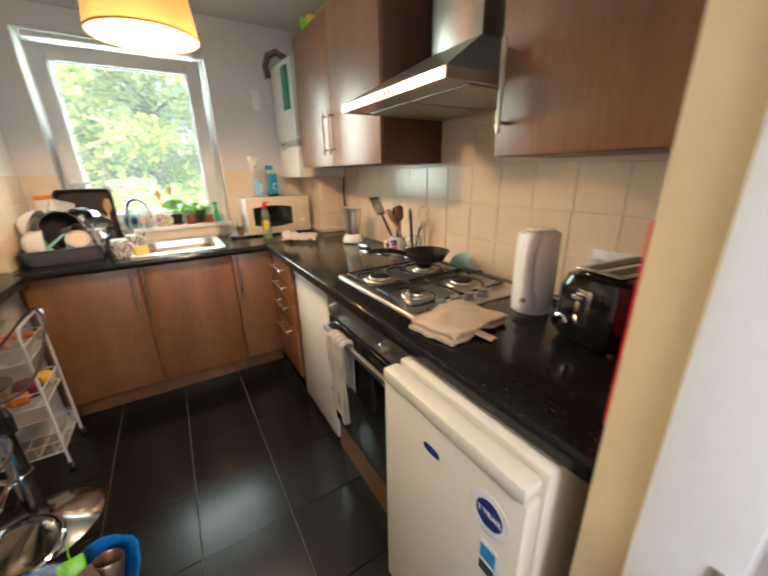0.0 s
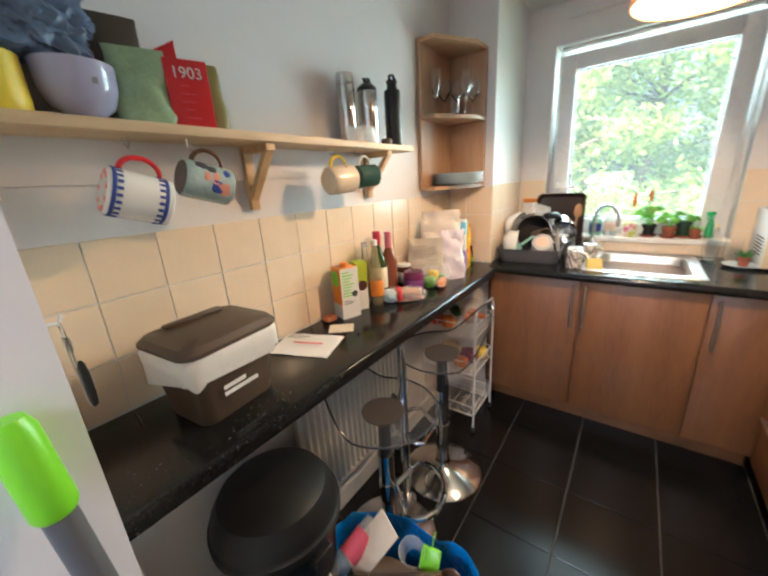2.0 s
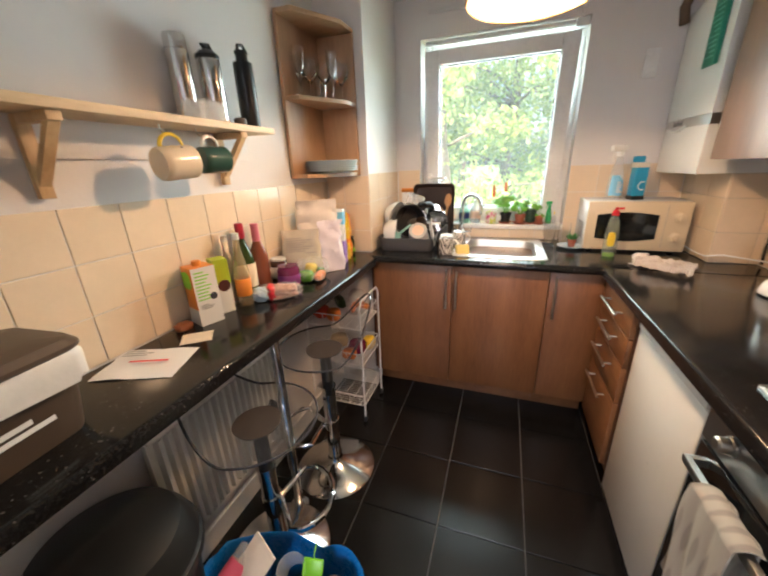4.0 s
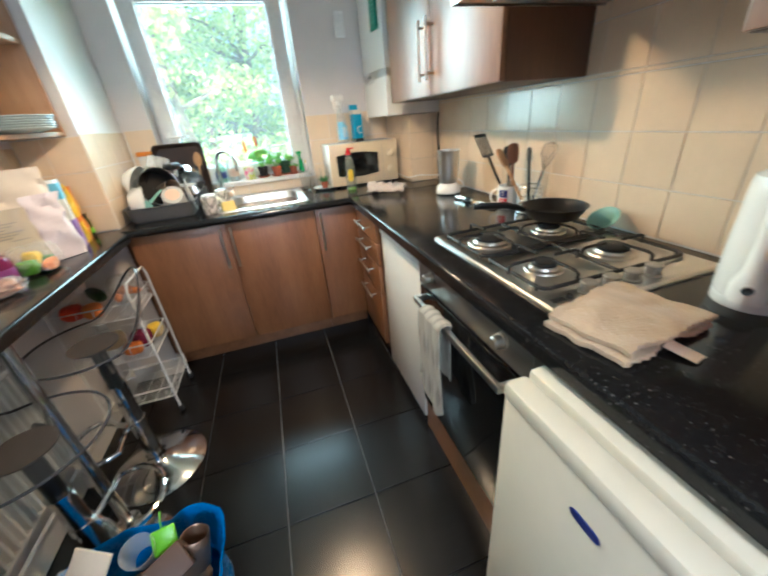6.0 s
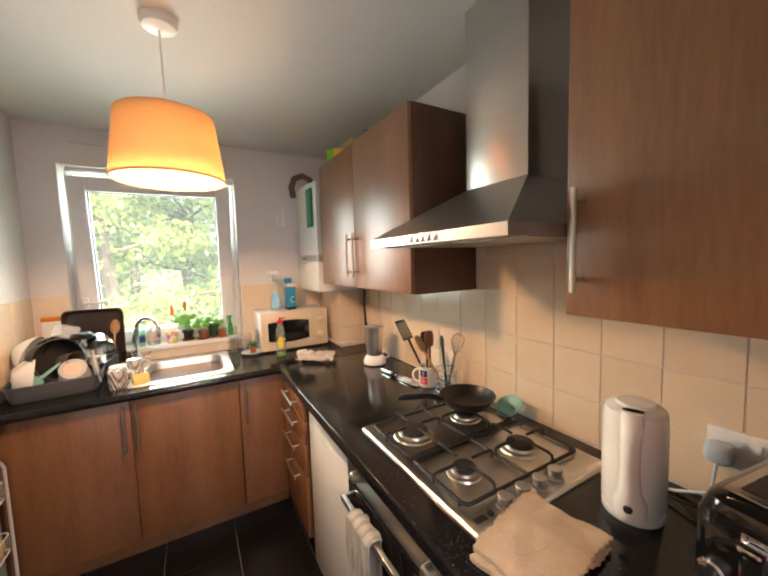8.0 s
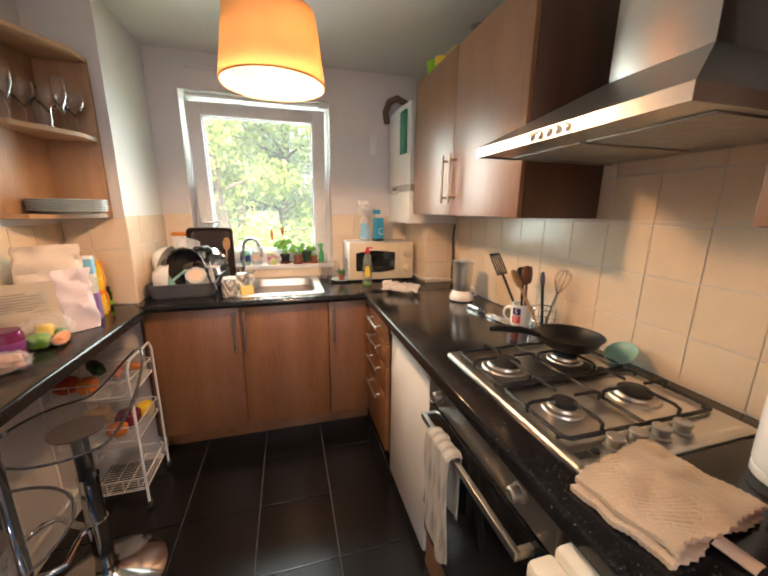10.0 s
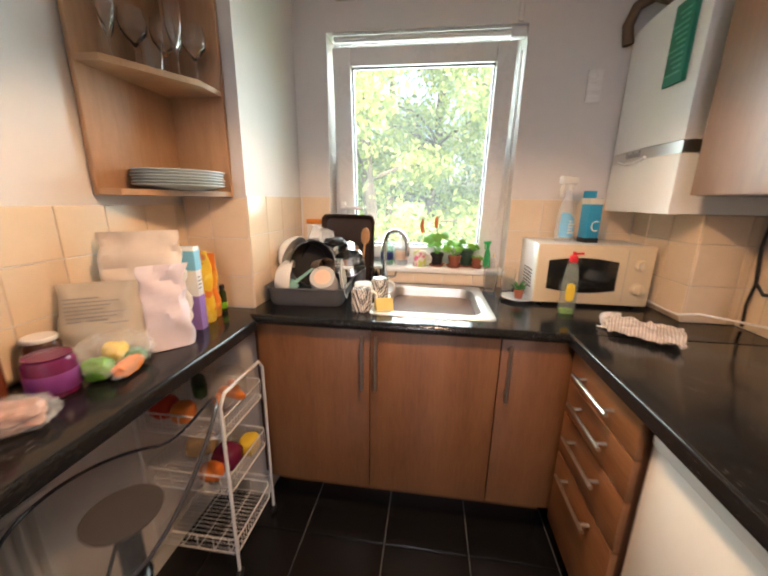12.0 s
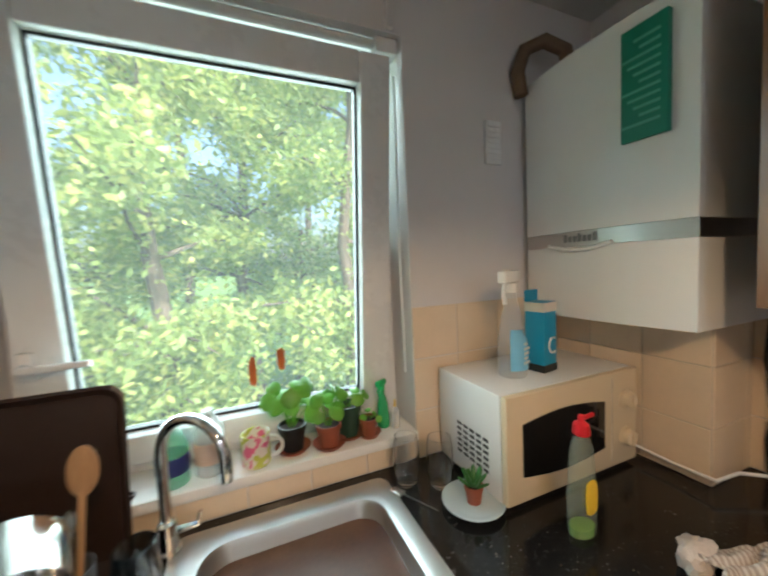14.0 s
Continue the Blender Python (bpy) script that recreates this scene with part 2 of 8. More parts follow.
def lathe(bm, prof, at=(0, 0, 0), seg=28, turn=None, caps=True):
    """Turns a profile of (radius, height) round the z axis."""
    t = Matrix.Translation(at) @ (turn or Matrix.Identity(4))
    rings = []
    for r, z in prof:
        rings.append([bm.verts.new(t @ Vector((max(r, 1e-4) * math.cos(2 * math.pi * i / seg), max(r, 1e-4) * math.sin(2 * math.pi * i / seg), z))) for i in range(seg)])
    for a, b in zip(rings, rings[1:]):
        for i in range(seg):
            bm.faces.new((a[i], a[(i + 1) % seg], b[(i + 1) % seg], b[i]))
    if caps:
        bm.faces.new(rings[0][::-1])
        bm.faces.new(rings[-1])


def tube(bm, pts, r, seg=10, closed=False, flat=1.0):
    """A round bar along a line of points; r may be a list."""
    pts = [Vector(p) for p in pts]
    n = len(pts)
    rings, up = [], None
    for i, p in enumerate(pts):
        a = pts[(i - 1) % n] if (closed or i > 0) else p
        b = pts[(i + 1) % n] if (closed or i < n - 1) else p
        d = (b - a).normalized()
        if up is None:
            up = d.orthogonal().normalized()
        up = (up - d * up.dot(d)).normalized()
        side = d.cross(up)
        rr = r[i] if isinstance(r, (list, tuple)) else r
        rings.append([bm.verts.new(p + (up * math.cos(2 * math.pi * k / seg) * flat + side * math.sin(2 * math.pi * k / seg)) * rr) for k in range(seg)])
    pairs = list(zip(rings, rings[1:])) + ([(rings[-1], rings[0])] if closed else [])
    for a, b in pairs:
        for k in range(seg):
            bm.faces.new((a[k], a[(k + 1) % seg], b[(k + 1) % seg], b[k]))
    if not closed:
        bm.faces.new(rings[0][::-1])
        bm.faces.new(rings[-1])


def arc(cx, cy, r, a0, a1, n=10):
    return [(cx + r * math.cos(radians(a0 + (a1 - a0) * i / n)), cy + r * math.sin(radians(a0 + (a1 - a0) * i / n))) for i in range(n + 1)]


def prism(bm, outline, z0, z1, m=None):
    """A flat outline of (x, y) raised from z0 to z1."""
    m = m or Matrix.Identity(4)
    lo = [bm.verts.new(m @ Vector((x, y, z0))) for x, y in outline]
    hi = [bm.verts.new(m @ Vector((x, y, z1))) for x, y in outline]
    n = len(outline)
    bm.faces.new(lo[::-1])
    bm.faces.new(hi)
    for i in range(n):
        bm.faces.new((lo[i], lo[(i + 1) % n], hi[(i + 1) % n], hi[i]))


def rounded(x0, y0, x1, y1, r, n=5):
    return (arc(x1 - r, y1 - r, r, 0, 90, n) + arc(x0 + r, y1 - r, r, 90, 180, n)
            + arc(x0 + r, y0 + r, r, 180, 270, n) + arc(x1 - r, y0 + r, r, 270, 360, n))


def loft(bm, rings, cap0=True, cap1=True):
    """Joins rings of the same number of points into a skin."""
    vs = [[bm.verts.new(p) for p in ring] for ring in rings]
    n = len(vs[0])
    for a, b in zip(vs, vs[1:]):
        for i in range(n):
            bm.faces.new((a[i], a[(i + 1) % n], b[(i + 1) % n], b[i]))
    if cap0:
        bm.faces.new(vs[0][::-1])
    if cap1:
        bm.faces.new(vs[-1])


def mesh_of(name, bm, material, smooth=35):
    bmesh.ops.recalc_face_normals(bm, faces=bm.faces)
    me = bpy.data.meshes.new(name)
    bm.to_mesh(me)
    bm.free()
    me.materials.append(material)
    if smooth:
        me.shade_smooth()
        me.set_sharp_from_angle(angle=radians(smooth))
    return me


def part(name, bm, material, parent=None, label="", smooth=35):
    ob = new(name, mesh_of(name, bm, material, smooth))
    ob.parent = parent
    if label:
        ob["label"] = label
    return ob


def thing(name, at, label, category, group="", rz=0, kind=""):
    ob = new(name)
    ob.matrix_basis = pose(*at, 0, 0, rz)
    ob.empty_display_size = 0.1
    return tagged(ob, label, category, group, kind)


def solo(name, bm, material, label, category, group="", smooth=35, kind=""):
    return tagged(part(name, bm, material, None, "", smooth), label, category, group, kind)


def structure(name, bm, material, label="", smooth=0):
    return tagged(part(name, bm, material, None, label, smooth), kind="structure")


def boxpart(name, dims, material, parent, bevel=0.002, label=""):
    bm = bmesh.new()
    box(bm, *dims, bevel=bevel)
    return part(name, bm, material, parent, label)


# ---- plan ----
XL, XR, YB, H = -0.82, 1.25, 3.16, 2.29      # left wall, right wall, window wall, ceiling
YN_R, YN_L, XJ_R, XJ_L = 0.54, 0.755, 0.60, -0.333   # ends of the near walls and jambs of the way in
PIER_X, PIER_Y = -0.56, 2.62
WT = 0.91                                    # worktop height
YH = -1.6                                    # far end of the hall behind

# ---- structure ----
bm = bmesh.new()
box(bm, -2.0, YH - 0.1, -0.12, 2.0, YB + 0.3, -0.008)
floor = structure("floor", bm, M_FGROUT)
bm = bmesh.new()
box(bm, -2.0, YH - 0.1, H, 2.0, YB + 0.3, H + 0.12)
structure("ceiling", bm, M_CEIL)
bm = bmesh.new()
box(bm, XR, YN_R, 0, XR + 0.12, YB, H)
wall_east = structure("wall_east", bm, M_WALL)
bm = bmesh.new()
box(bm, XL - 0.12, YN_L, 0, XL, YB, H)
wall_west = structure("wall_west", bm, M_WALL)
WX0, WX1, WZ0, WZ1 = -0.40, 0.503, 0.985, 2.083
bm = bmesh.new()
box(bm, XL - 0.12, YB, 0, WX0, YB + 0.28, H)
box(bm, WX1, YB, 0, XR + 0.12, YB + 0.28, H)
box(bm, WX0, YB, 0, WX1, YB + 0.28, WZ0)
box(bm, WX0, YB, WZ1, WX1, YB + 0.28, H)
wall_north = structure("wall_north", bm, M_WALL)
bm = bmesh.new()
box(bm, XL + 0.001, PIER_Y, 0, PIER_X, YB - 0.001, H - 0.001)
pier = structure("wall_pier", bm, M_WALL)
bm = bmesh.new()
box(bm, XL - 0.12, YH, 0, XJ_L, YN_L, H - 0.001)
structure("wall_southwest", bm, M_WALL)
bm = bmesh.new()
box(bm, XJ_R, YN_R - 0.065, 0, 1.6, YN_R - 0.002, H - 0.001)
structure("wall_southeast", bm, M_LAMPLIT)
bm = bmesh.new()
box(bm, 1.5, YH, 0, 1.6, YN_R - 0.066, H - 0.001)
structure("wall_hall_east", bm, M_LILAC)
bm = bmesh.new()
box(bm, XJ_L + 0.001, YH - 0.1, 0, 1.6, YH, H - 0.001)
structure("wall_hall_south", bm, M_LILAC)
bm = bmesh.new()
box(bm, XJ_R - 0.012, YN_R - 0.165, 0, XJ_R + 0.05, YN_R - 0.067, 2.05, 0.004)
door_frame = structure("door_1", bm, M_WHITE, "white painted door frame", 35)
boxpart("strike_plate", (XJ_R - 0.016, YN_R - 0.16, 0.86, XJ_R - 0.011, YN_R - 0.14, 0.90), M_NICKEL, door_frame)

# window
window = thing("window_1", (0, 0, 0), "white plastic window tilted open into the room", "window", kind="structure")
FY = 3.285
for nm, d in (("window_frame", (WX0, FY, WZ0, WX0 + 0.035, FY + 0.07, WZ1)), ("window_frame", (WX1 - 0.045, FY, WZ0, WX1, FY + 0.07, WZ1)),
              ("window_frame", (WX0 + 0.036, FY, WZ1 - 0.045, WX1 - 0.046, FY + 0.07, WZ1)), ("window_frame", (WX0 + 0.036, FY, WZ0, WX1 - 0.046, FY + 0.07, WZ0 + 0.04))):
    boxpart(nm, d, M_UPVC, window, 0.005)
GX0, GX1, GZ0, GZ1 = -0.286, 0.381, 1.097, 1.950
SX0, SX1, SZ0, SZ1 = GX0 - 0.085, GX1 + 0.085, WZ0 + 0.041, GZ1 + 0.078
TILT = pose(0, FY, SZ0) @ pose(0, 0, 0, 6.5, 0, 0) @ pose(0, -FY, -SZ0)   # the sash leans inwards on its foot
for d in ((SX0, FY - 0.02, SZ0, GX0, FY + 0.05, SZ1), (GX1, FY - 0.02, SZ0, SX1, FY + 0.05, SZ1),
          (GX0 + 0.0005, FY - 0.02, GZ1, GX1 - 0.0005, FY + 0.05, SZ1), (GX0 + 0.0005, FY - 0.02, SZ0, GX1 - 0.0005, FY + 0.05, GZ0)):
    boxpart("sash", d, M_UPVC, window, 0.006).matrix_basis = TILT
for d in ((GX0 + 0.0005, FY + 0.012, GZ0 + 0.0005, GX0 + 0.007, FY + 0.03, GZ1 - 0.0005), (GX1 - 0.007, FY + 0.012, GZ0 + 0.0005, GX1 - 0.0005, FY + 0.03, GZ1 - 0.0005),
          (GX0 + 0.0075, FY + 0.012, GZ1 - 0.007, GX1 - 0.0075, FY + 0.03, GZ1 - 0.0005), (GX0 + 0.0075, FY + 0.012, GZ0 + 0.0005, GX1 - 0.0075, FY + 0.03, GZ0 + 0.007)):
    boxpart("gasket", d, M_BLACK, window, 0).matrix_basis = TILT
pane = boxpart("pane", (GX0 + 0.008, FY + 0.018, GZ0 + 0.0075, GX1 - 0.008, FY + 0.022, GZ1 - 0.0075), M_PANE, window, 0)
pane.visible_shadow = False
pane.matrix_basis = TILT
boxpart("window_sill", (WX0 + 0.001, YB - 0.022, WZ0 - 0.012, WX1 - 0.001, FY - 0.001, WZ0 + 0.016), M_WHITE, window, 0.006, "white gloss window sill")
bm = bmesh.new()
box(bm, GX0 - 0.075, FY - 0.034, 1.27, GX0 - 0.045, FY - 0.0205, 1.33, 0.004)
tube(bm, [(GX0 - 0.06, FY - 0.034, 1.30), (GX0 - 0.06, FY - 0.055, 1.30), (GX0 - 0.04, FY - 0.06, 1.302), (GX0 + 0.055, FY - 0.058, 1.303)], [0.009, 0.009, 0.009, 0.007], 10)
part("window_handle", bm, M_UPVC, window).matrix_basis = TILT
bm = bmesh.new()
tube(bm, [(WX0 + 0.03, YB + 0.035, WZ1 - 0.018), (WX1 - 0.07, YB + 0.035, WZ1 - 0.018)], 0.014, 12)
blind = solo("roller_blind", bm, M_WHITE, "white rolled-up window blind under the reveal", "blind")
boxpart("bracket", (WX1 - 0.068, YB + 0.014, WZ1 - 0.042, WX1 - 0.005, YB + 0.056, WZ1 - 0.0015), M_UPVC, blind, 0.003)

# ---- units and worktops ----
WF_R, WF_B, WF_L = 0.605, 2.545, -0.485     # front edges of the worktops on the right, at the back and on the left


def bullnose(bm, pts, t=0.038):
    """A worktop cut from an outline, with a rounded upper edge."""
    prism(bm, pts, WT - t, WT)
    es = [e for e in bm.edges if all(v.co.z > WT - 1e-5 for v in e.verts)]
    bmesh.ops.bevel(bm, geom=es, offset=0.010, segments=3, affect="EDGES", profile=0.5)


HOB = (0.69, 1.085, 1.18, 1.645)
SINK = (-0.10, 2.615, 0.385, 3.125)
bm = bmesh.new()
bullnose(bm, [(WF_R, YN_R + 0.001), (XR - 0.002, YN_R + 0.001), (XR - 0.002, WF_B - 0.0005), (WF_R, WF_B - 0.0005)])
solo("worktop", bm, M_GRANITE, "black speckled laminate worktop under the wall cabinets", "worktop", "worktops")
bx0, by0, bx1, by1 = -0.045, SINK[1] + 0.05, SINK[2] - 0.045, SINK[3] - 0.055
bm = bmesh.new()
for d in ((PIER_X + 0.002, WF_B, bx0, YB - 0.002), (bx1, WF_B, XR - 0.002, YB - 0.002), (bx0, WF_B, bx1, by0), (bx0, by1, bx1, YB - 0.002)):
    box(bm, d[0], d[1], WT - 0.038, d[2], d[3], WT)
bmesh.ops.remove_doubles(bm, verts=bm.verts, dist=0.0001)
sink_top = solo("worktop", bm, M_GRANITE, "black speckled laminate worktop with the sink let in", "worktop", "worktops")
bm = bmesh.new()
tube(bm, [(PIER_X + 0.002, WF_B + 0.004, WT - 0.019), (WF_R + 0.012, WF_B + 0.004, WT - 0.019)], 0.0188, 12)
part("front_edge", bm, M_GRANITE, sink_top, "rounded front edge")
bm = bmesh.new()
bullnose(bm, [(XL + 0.002, YN_L + 0.002), (WF_L, YN_L + 0.002), (WF_L, WF_B - 0.06), (PIER_X + 0.001, WF_B + 0.001), (PIER_X + 0.001, PIER_Y - 0.002), (XL + 0.002, PIER_Y - 0.002)])
solo("breakfast_bar", bm, M_GRANITE, "narrow black speckled laminate breakfast bar on the wall", "worktop", "worktops")


def bar_handle(parent, p0, p1, out, r=0.006):
    """A straight bar on two posts; out is the way away from the door."""
    p0, p1, out = Vector(p0), Vector(p1), Vector(out)
    d = (p1 - p0).normalized()
    bm = bmesh.new()
    tube(bm, [p0 + out * 0.032, p1 + out * 0.032], r, 10)
    for q in (p0 + d * 0.025, p1 - d * 0.025):
        tube(bm, [q + out * 0.0005, q + out * 0.030], 0.005, 8)
    return part("handle", bm, M_NICKEL, parent, "satin metal bar handle")


def base_unit_back(x0, x1, doors, label):
    ob = thing("base_cabinet", (x0, WF_B + 0.045, 0), label, "cabinet", "fitted base cabinets")
    w = x1 - x0
    boxpart("body", (0.002, 0.0, 0.15, w - 0.002, 0.53, WT - 0.04), M_CARCASS, ob, 0)
    boxpart("plinth", (0.0, 0.12, 0.0, w, 0.136, 0.148), M_WOODH, ob, 0)
    for a, b, side in doors:
        dr = boxpart("door", (a - x0 + 0.0015, -0.02, 0.152, b - x0 - 0.0015, -0.001, WT - 0.045), M_WOODV, ob, 0.0015)
        hx = (b - x0 - 0.026) if side > 0 else (a - x0 + 0.026)
        bar_handle(dr, (hx, -0.0205, 0.63), (hx, -0.0205, 0.85), (0, -1, 0))
    return ob


base_unit_back(PIER_X + 0.003, 0.395, [(PIER_X + 0.025, -0.082, 1), (-0.082, 0.395, -1)], "walnut-effect sink base cabinet with two doors")
base_unit_back(0.396, 0.66, [(0.396, 0.66, -1)], "narrow walnut-effect base cabinet with one door")

# drawer stack on the right run
FX = WF_R + 0.022
ob = thing("drawer_cabinet", (FX, 2.15, 0), "walnut-effect base cabinet with four drawers", "cabinet", "fitted base cabinets")
boxpart("body", (0.02, 0.002, 0.15, 0.56, 0.38, WT - 0.04), M_CARCASS, ob, 0)
boxpart("plinth", (0.07, 0.0, 0.0, 0.086, 0.39, 0.148), M_WOODH, ob, 0)
for z0, z1, zz in ((0.747, 0.865, 0.805), (0.625, 0.742, 0.70), (0.462, 0.62, 0.575), (0.152, 0.457, 0.42)):
    dr = boxpart("drawer_front", (0.0, 0.003, z0, 0.019, 0.385, z1), M_WOODH, ob, 0.0015)
    bar_handle(dr, (-0.0005, 0.09, zz), (-0.0005, 0.30, zz), (-1, 0, 0))


def fridge(at, w, d, h, label, enamel):
    """An under-counter fridge; its front looks along -x, its width runs along y."""
    ob = thing("fridge", at, label, "fridge", "white under-counter fridges")
    boxpart("body", (0.05, 0.0, 0.03, d, w, h), enamel, ob, 0.008)
    for x in (0.08, d - 0.05):
        for y in (0.04, w - 0.04):
            bm = bmesh.new()
            lathe(bm, [(0.016, 0), (0.016, 0.03)], (x, y, 0), 12)
            part("foot", bm, M_BLACK, ob)
    boxpart("seal", (0.043, 0.012, 0.06, 0.0505, w - 0.012, h - 0.02), mat("grey_rubber", (0.35, 0.34, 0.32), 0.6), ob, 0)
    door = boxpart("door", (0.0, 0.0, 0.05, 0.043, w, h - 0.045), enamel, ob, 0.008)
    boxpart("grip", (-0.006, 0.003, h - 0.044, 0.043, w - 0.003, h - 0.006), enamel, door, 0.009, "moulded white grip along the door's top")
    return ob


fr1 = fridge((0.648, 1.675, 0), 0.465, 0.56, 0.85, "white under-counter fridge beside the drawers", M_APPL)
fr2 = fridge((0.538, 0.592, 0), 0.44, 0.52, 0.855, "cream-white under-counter freezer with round blue stickers", M_APPLC)

# oven
ob = thing("oven", (0.64, 1.075, 0), "built-in electric oven with steel trim and black glass door", "oven")
boxpart("body", (0.03, 0.0, 0.16, 0.56, 0.585, WT - 0.045), M_GREY, ob, 0)
boxpart("control_panel", (0.0, 0.0, 0.755, 0.029, 0.585, WT - 0.046), mat("dark_brushed_steel", (0.22, 0.205, 0.19), 0.36, 0.85, vary=0.08, scale=12, stretch=(1, 0.06, 1)), ob, 0.003, "dark brushed steel control panel")
dr = boxpart("door", (0.0, 0.003, 0.20, 0.0285, 0.582, 0.745), M_BLACKG, ob, 0.004, "black glass oven door")
bm = bmesh.new()
box(bm, -0.046, 0.045, 0.707, -0.032, 0.540, 0.727, 0.0015)
for y in (0.045, 0.526):
    box(bm, -0.033, y, 0.707, -0.0005, y + 0.014, 0.727, 0.001)
part("handle", bm, M_STEEL, dr, "brushed steel bar")
for y in (0.10, 0.485):
    bm = bmesh.new()
    lathe(bm, [(0.021, 0), (0.021, 0.006), (0.017, 0.008), (0.016, 0.026), (0.012, 0.030)], (-0.0005, y, 0.81), 20, Matrix.Rotation(radians(-90), 4, "Y"))
    part("knob", bm, M_NICKEL, ob)
bm = bmesh.new()
box(bm, 0.02, -0.02, 0.0, 0.036, 0.60, 0.15)
part("plinth", bm, M_WOODH, ob)

# gas hob
ob = thing("gas_hob", (HOB[0], HOB[1], WT), "four-burner stainless steel gas hob with cast-iron supports", "hob")
HW, HL = HOB[2] - HOB[0], HOB[3] - HOB[1]
bm = bmesh.new()
loft(bm, [[Vector((x, y, z)) for x, y in rounded(a, a, HW - a, HL - a, 0.012)] for a, z in ((0, 0.0005), (0, 0.006), (0.006, 0.010), (0.016, 0.009), (0.022, 0.006))])
part("plate", bm, M_STEEL, ob)
BURN = ((0.128, 0.185, 0.030), (0.128, 0.42, 0.043), (0.352, 0.185, 0.038), (0.352, 0.42, 0.034))
for bx, by, r in BURN:
    bm = bmesh.new()
    lathe(bm, [(r * 1.6, 0.0062), (r * 1.5, 0.011), (r * 1.2, 0.013), (r * 1.1, 0.02), (r, 0.021)], (bx, by, 0), 24)
    b = part("burner", bm, M_NICKEL, ob)
    bm = bmesh.new()
    lathe(bm, [(r * 1.02, 0.0212), (r * 1.05, 0.027), (r * 0.9, 0.031), (0.001, 0.032)], (bx, by, 0), 24, caps=False)
    part("burner_cap", bm, M_IRON, b)
for i, (y0, y1) in enumerate(((0.080, 0.295), (0.308, 0.535))):
    bm = bmesh.new()
    x0, x1, z = 0.035, 0.47, 0.040
    o = [(x, y, 0.016) for x, y in rounded(x0, y0, x1, y1, 0.02, 3)]
    tube(bm, o, 0.005, 6, closed=True)
    yc = (y0 + y1) / 2
    for bx in (0.128, 0.352):
        by = BURN[0][1] if i == 0 else BURN[1][1]
        for dx, dy, ex, ey in ((1, 0, bx + 0.105, by), (-1, 0, bx - 0.105, by), (0, 1, bx, y1), (0, -1, bx, y0)):
            tube(bm, [(ex, ey, 0.016), (ex, ey, z - 0.004), (ex - dx * 0.012, ey - dy * 0.012, z), (bx + dx * 0.03, by + dy * 0.03, z)], 0.0045, 6)
    tube(bm, [((x0 + x1) / 2, y0, 0.016), ((x0 + x1) / 2, y1, 0.016)], 0.005, 6)
    for x in (x0, x1):
        for y in (y0 + 0.02, y1 - 0.02):
            tube(bm, [(x, y, 0.0065), (x, y, 0.016)], 0.005, 6)
    part("pan_support", bm, M_IRON, ob)
for k in range(4):
    bm = bmesh.new()
    lathe(bm, [(0.021, 0.0065), (0.021, 0.010), (0.016, 0.012), (0.0155, 0.024), (0.018, 0.026), (0.018, 0.031), (0.016, 0.033)], (0.125 + k * 0.063, 0.046, 0), 20)
    part("knob", bm, mat("grey_satin_knob", (0.30, 0.29, 0.27), 0.35, 0.7, vary=0.1), ob)
bm = bmesh.new()
lathe(bm, [(0.009, 0.0065), (0.007, 0.012)], (0.075, 0.045, 0), 12)
part("ignition_button", bm, M_BLACK, ob)
boxpart("maker_plate", (0.028, 0.036, 0.0063, 0.062, 0.052, 0.0070), M_BLACK, ob, 0)

# wall cabinets, on the right wall
WCX, WZ_LO, WZ_HI = 0.92, 1.362, 2.062


def wall_cabinet(y0, y1, doors, label):
    ob = thing("wall_cabinet", (WCX, y0, WZ_LO), label, "cabinet", "wall cabinets")
    w, h = y1 - y0, WZ_HI - WZ_LO
    boxpart("body", (0.019, 0.0, 0.0, XR - WCX - 0.002, w, h), M_CARCASS, ob, 0.001, "dark brown cabinet side")
    for a, b, side in doors:
        dr = boxpart("door", (0.0, a - y0 + 0.0015, 0.002, 0.018, b - y0 - 0.0015, h - 0.002), M_WOODV, ob, 0.0015)
        hy = (b - y0 - 0.035) if side > 0 else (a - y0 + 0.035)
        bar_handle(dr, (-0.0005, hy, 0.055), (-0.0005, hy, 0.265), (-1, 0, 0))
    return ob


wall_cabinet(YN_R + 0.004, 1.058, [(YN_R + 0.006, 1.058, 1)], "walnut-effect wall cabinet with one wide door")
wall_cabinet(1.652, 2.618, [(1.652, 2.135, 1), (2.135, 2.618, -1)], "walnut-effect wall cabinet with two doors")

# cooker hood
ob = thing("cooker_hood", (0.74, 1.06, 1.535), "stainless steel chimney cooker hood over the hob", "cooker hood")
hd, hw = XR - 0.74 - 0.002, 0.56
bm = bmesh.new()
cy0, cy1, cx0 = 0.185, 0.425, 0.30
r0 = [(0, 0, 0), (hd, 0, 0), (hd, hw, 0), (0, hw, 0)]
r1 = [(0, 0, 0.026), (hd, 0, 0.026), (hd, hw, 0.026), (0, hw, 0.026)]
r2 = [(cx0, cy0, 0.185), (hd, cy0, 0.185), (hd, cy1, 0.185), (cx0, cy1, 0.185)]
loft(bm, [r0, r1, r2], cap0=False, cap1=False)
part("canopy", bm, M_STEEL, ob, smooth=20)
bm = bmesh.new()
box(bm, 0.01, 0.01, 0.004, hd - 0.01, hw - 0.01, 0.012)
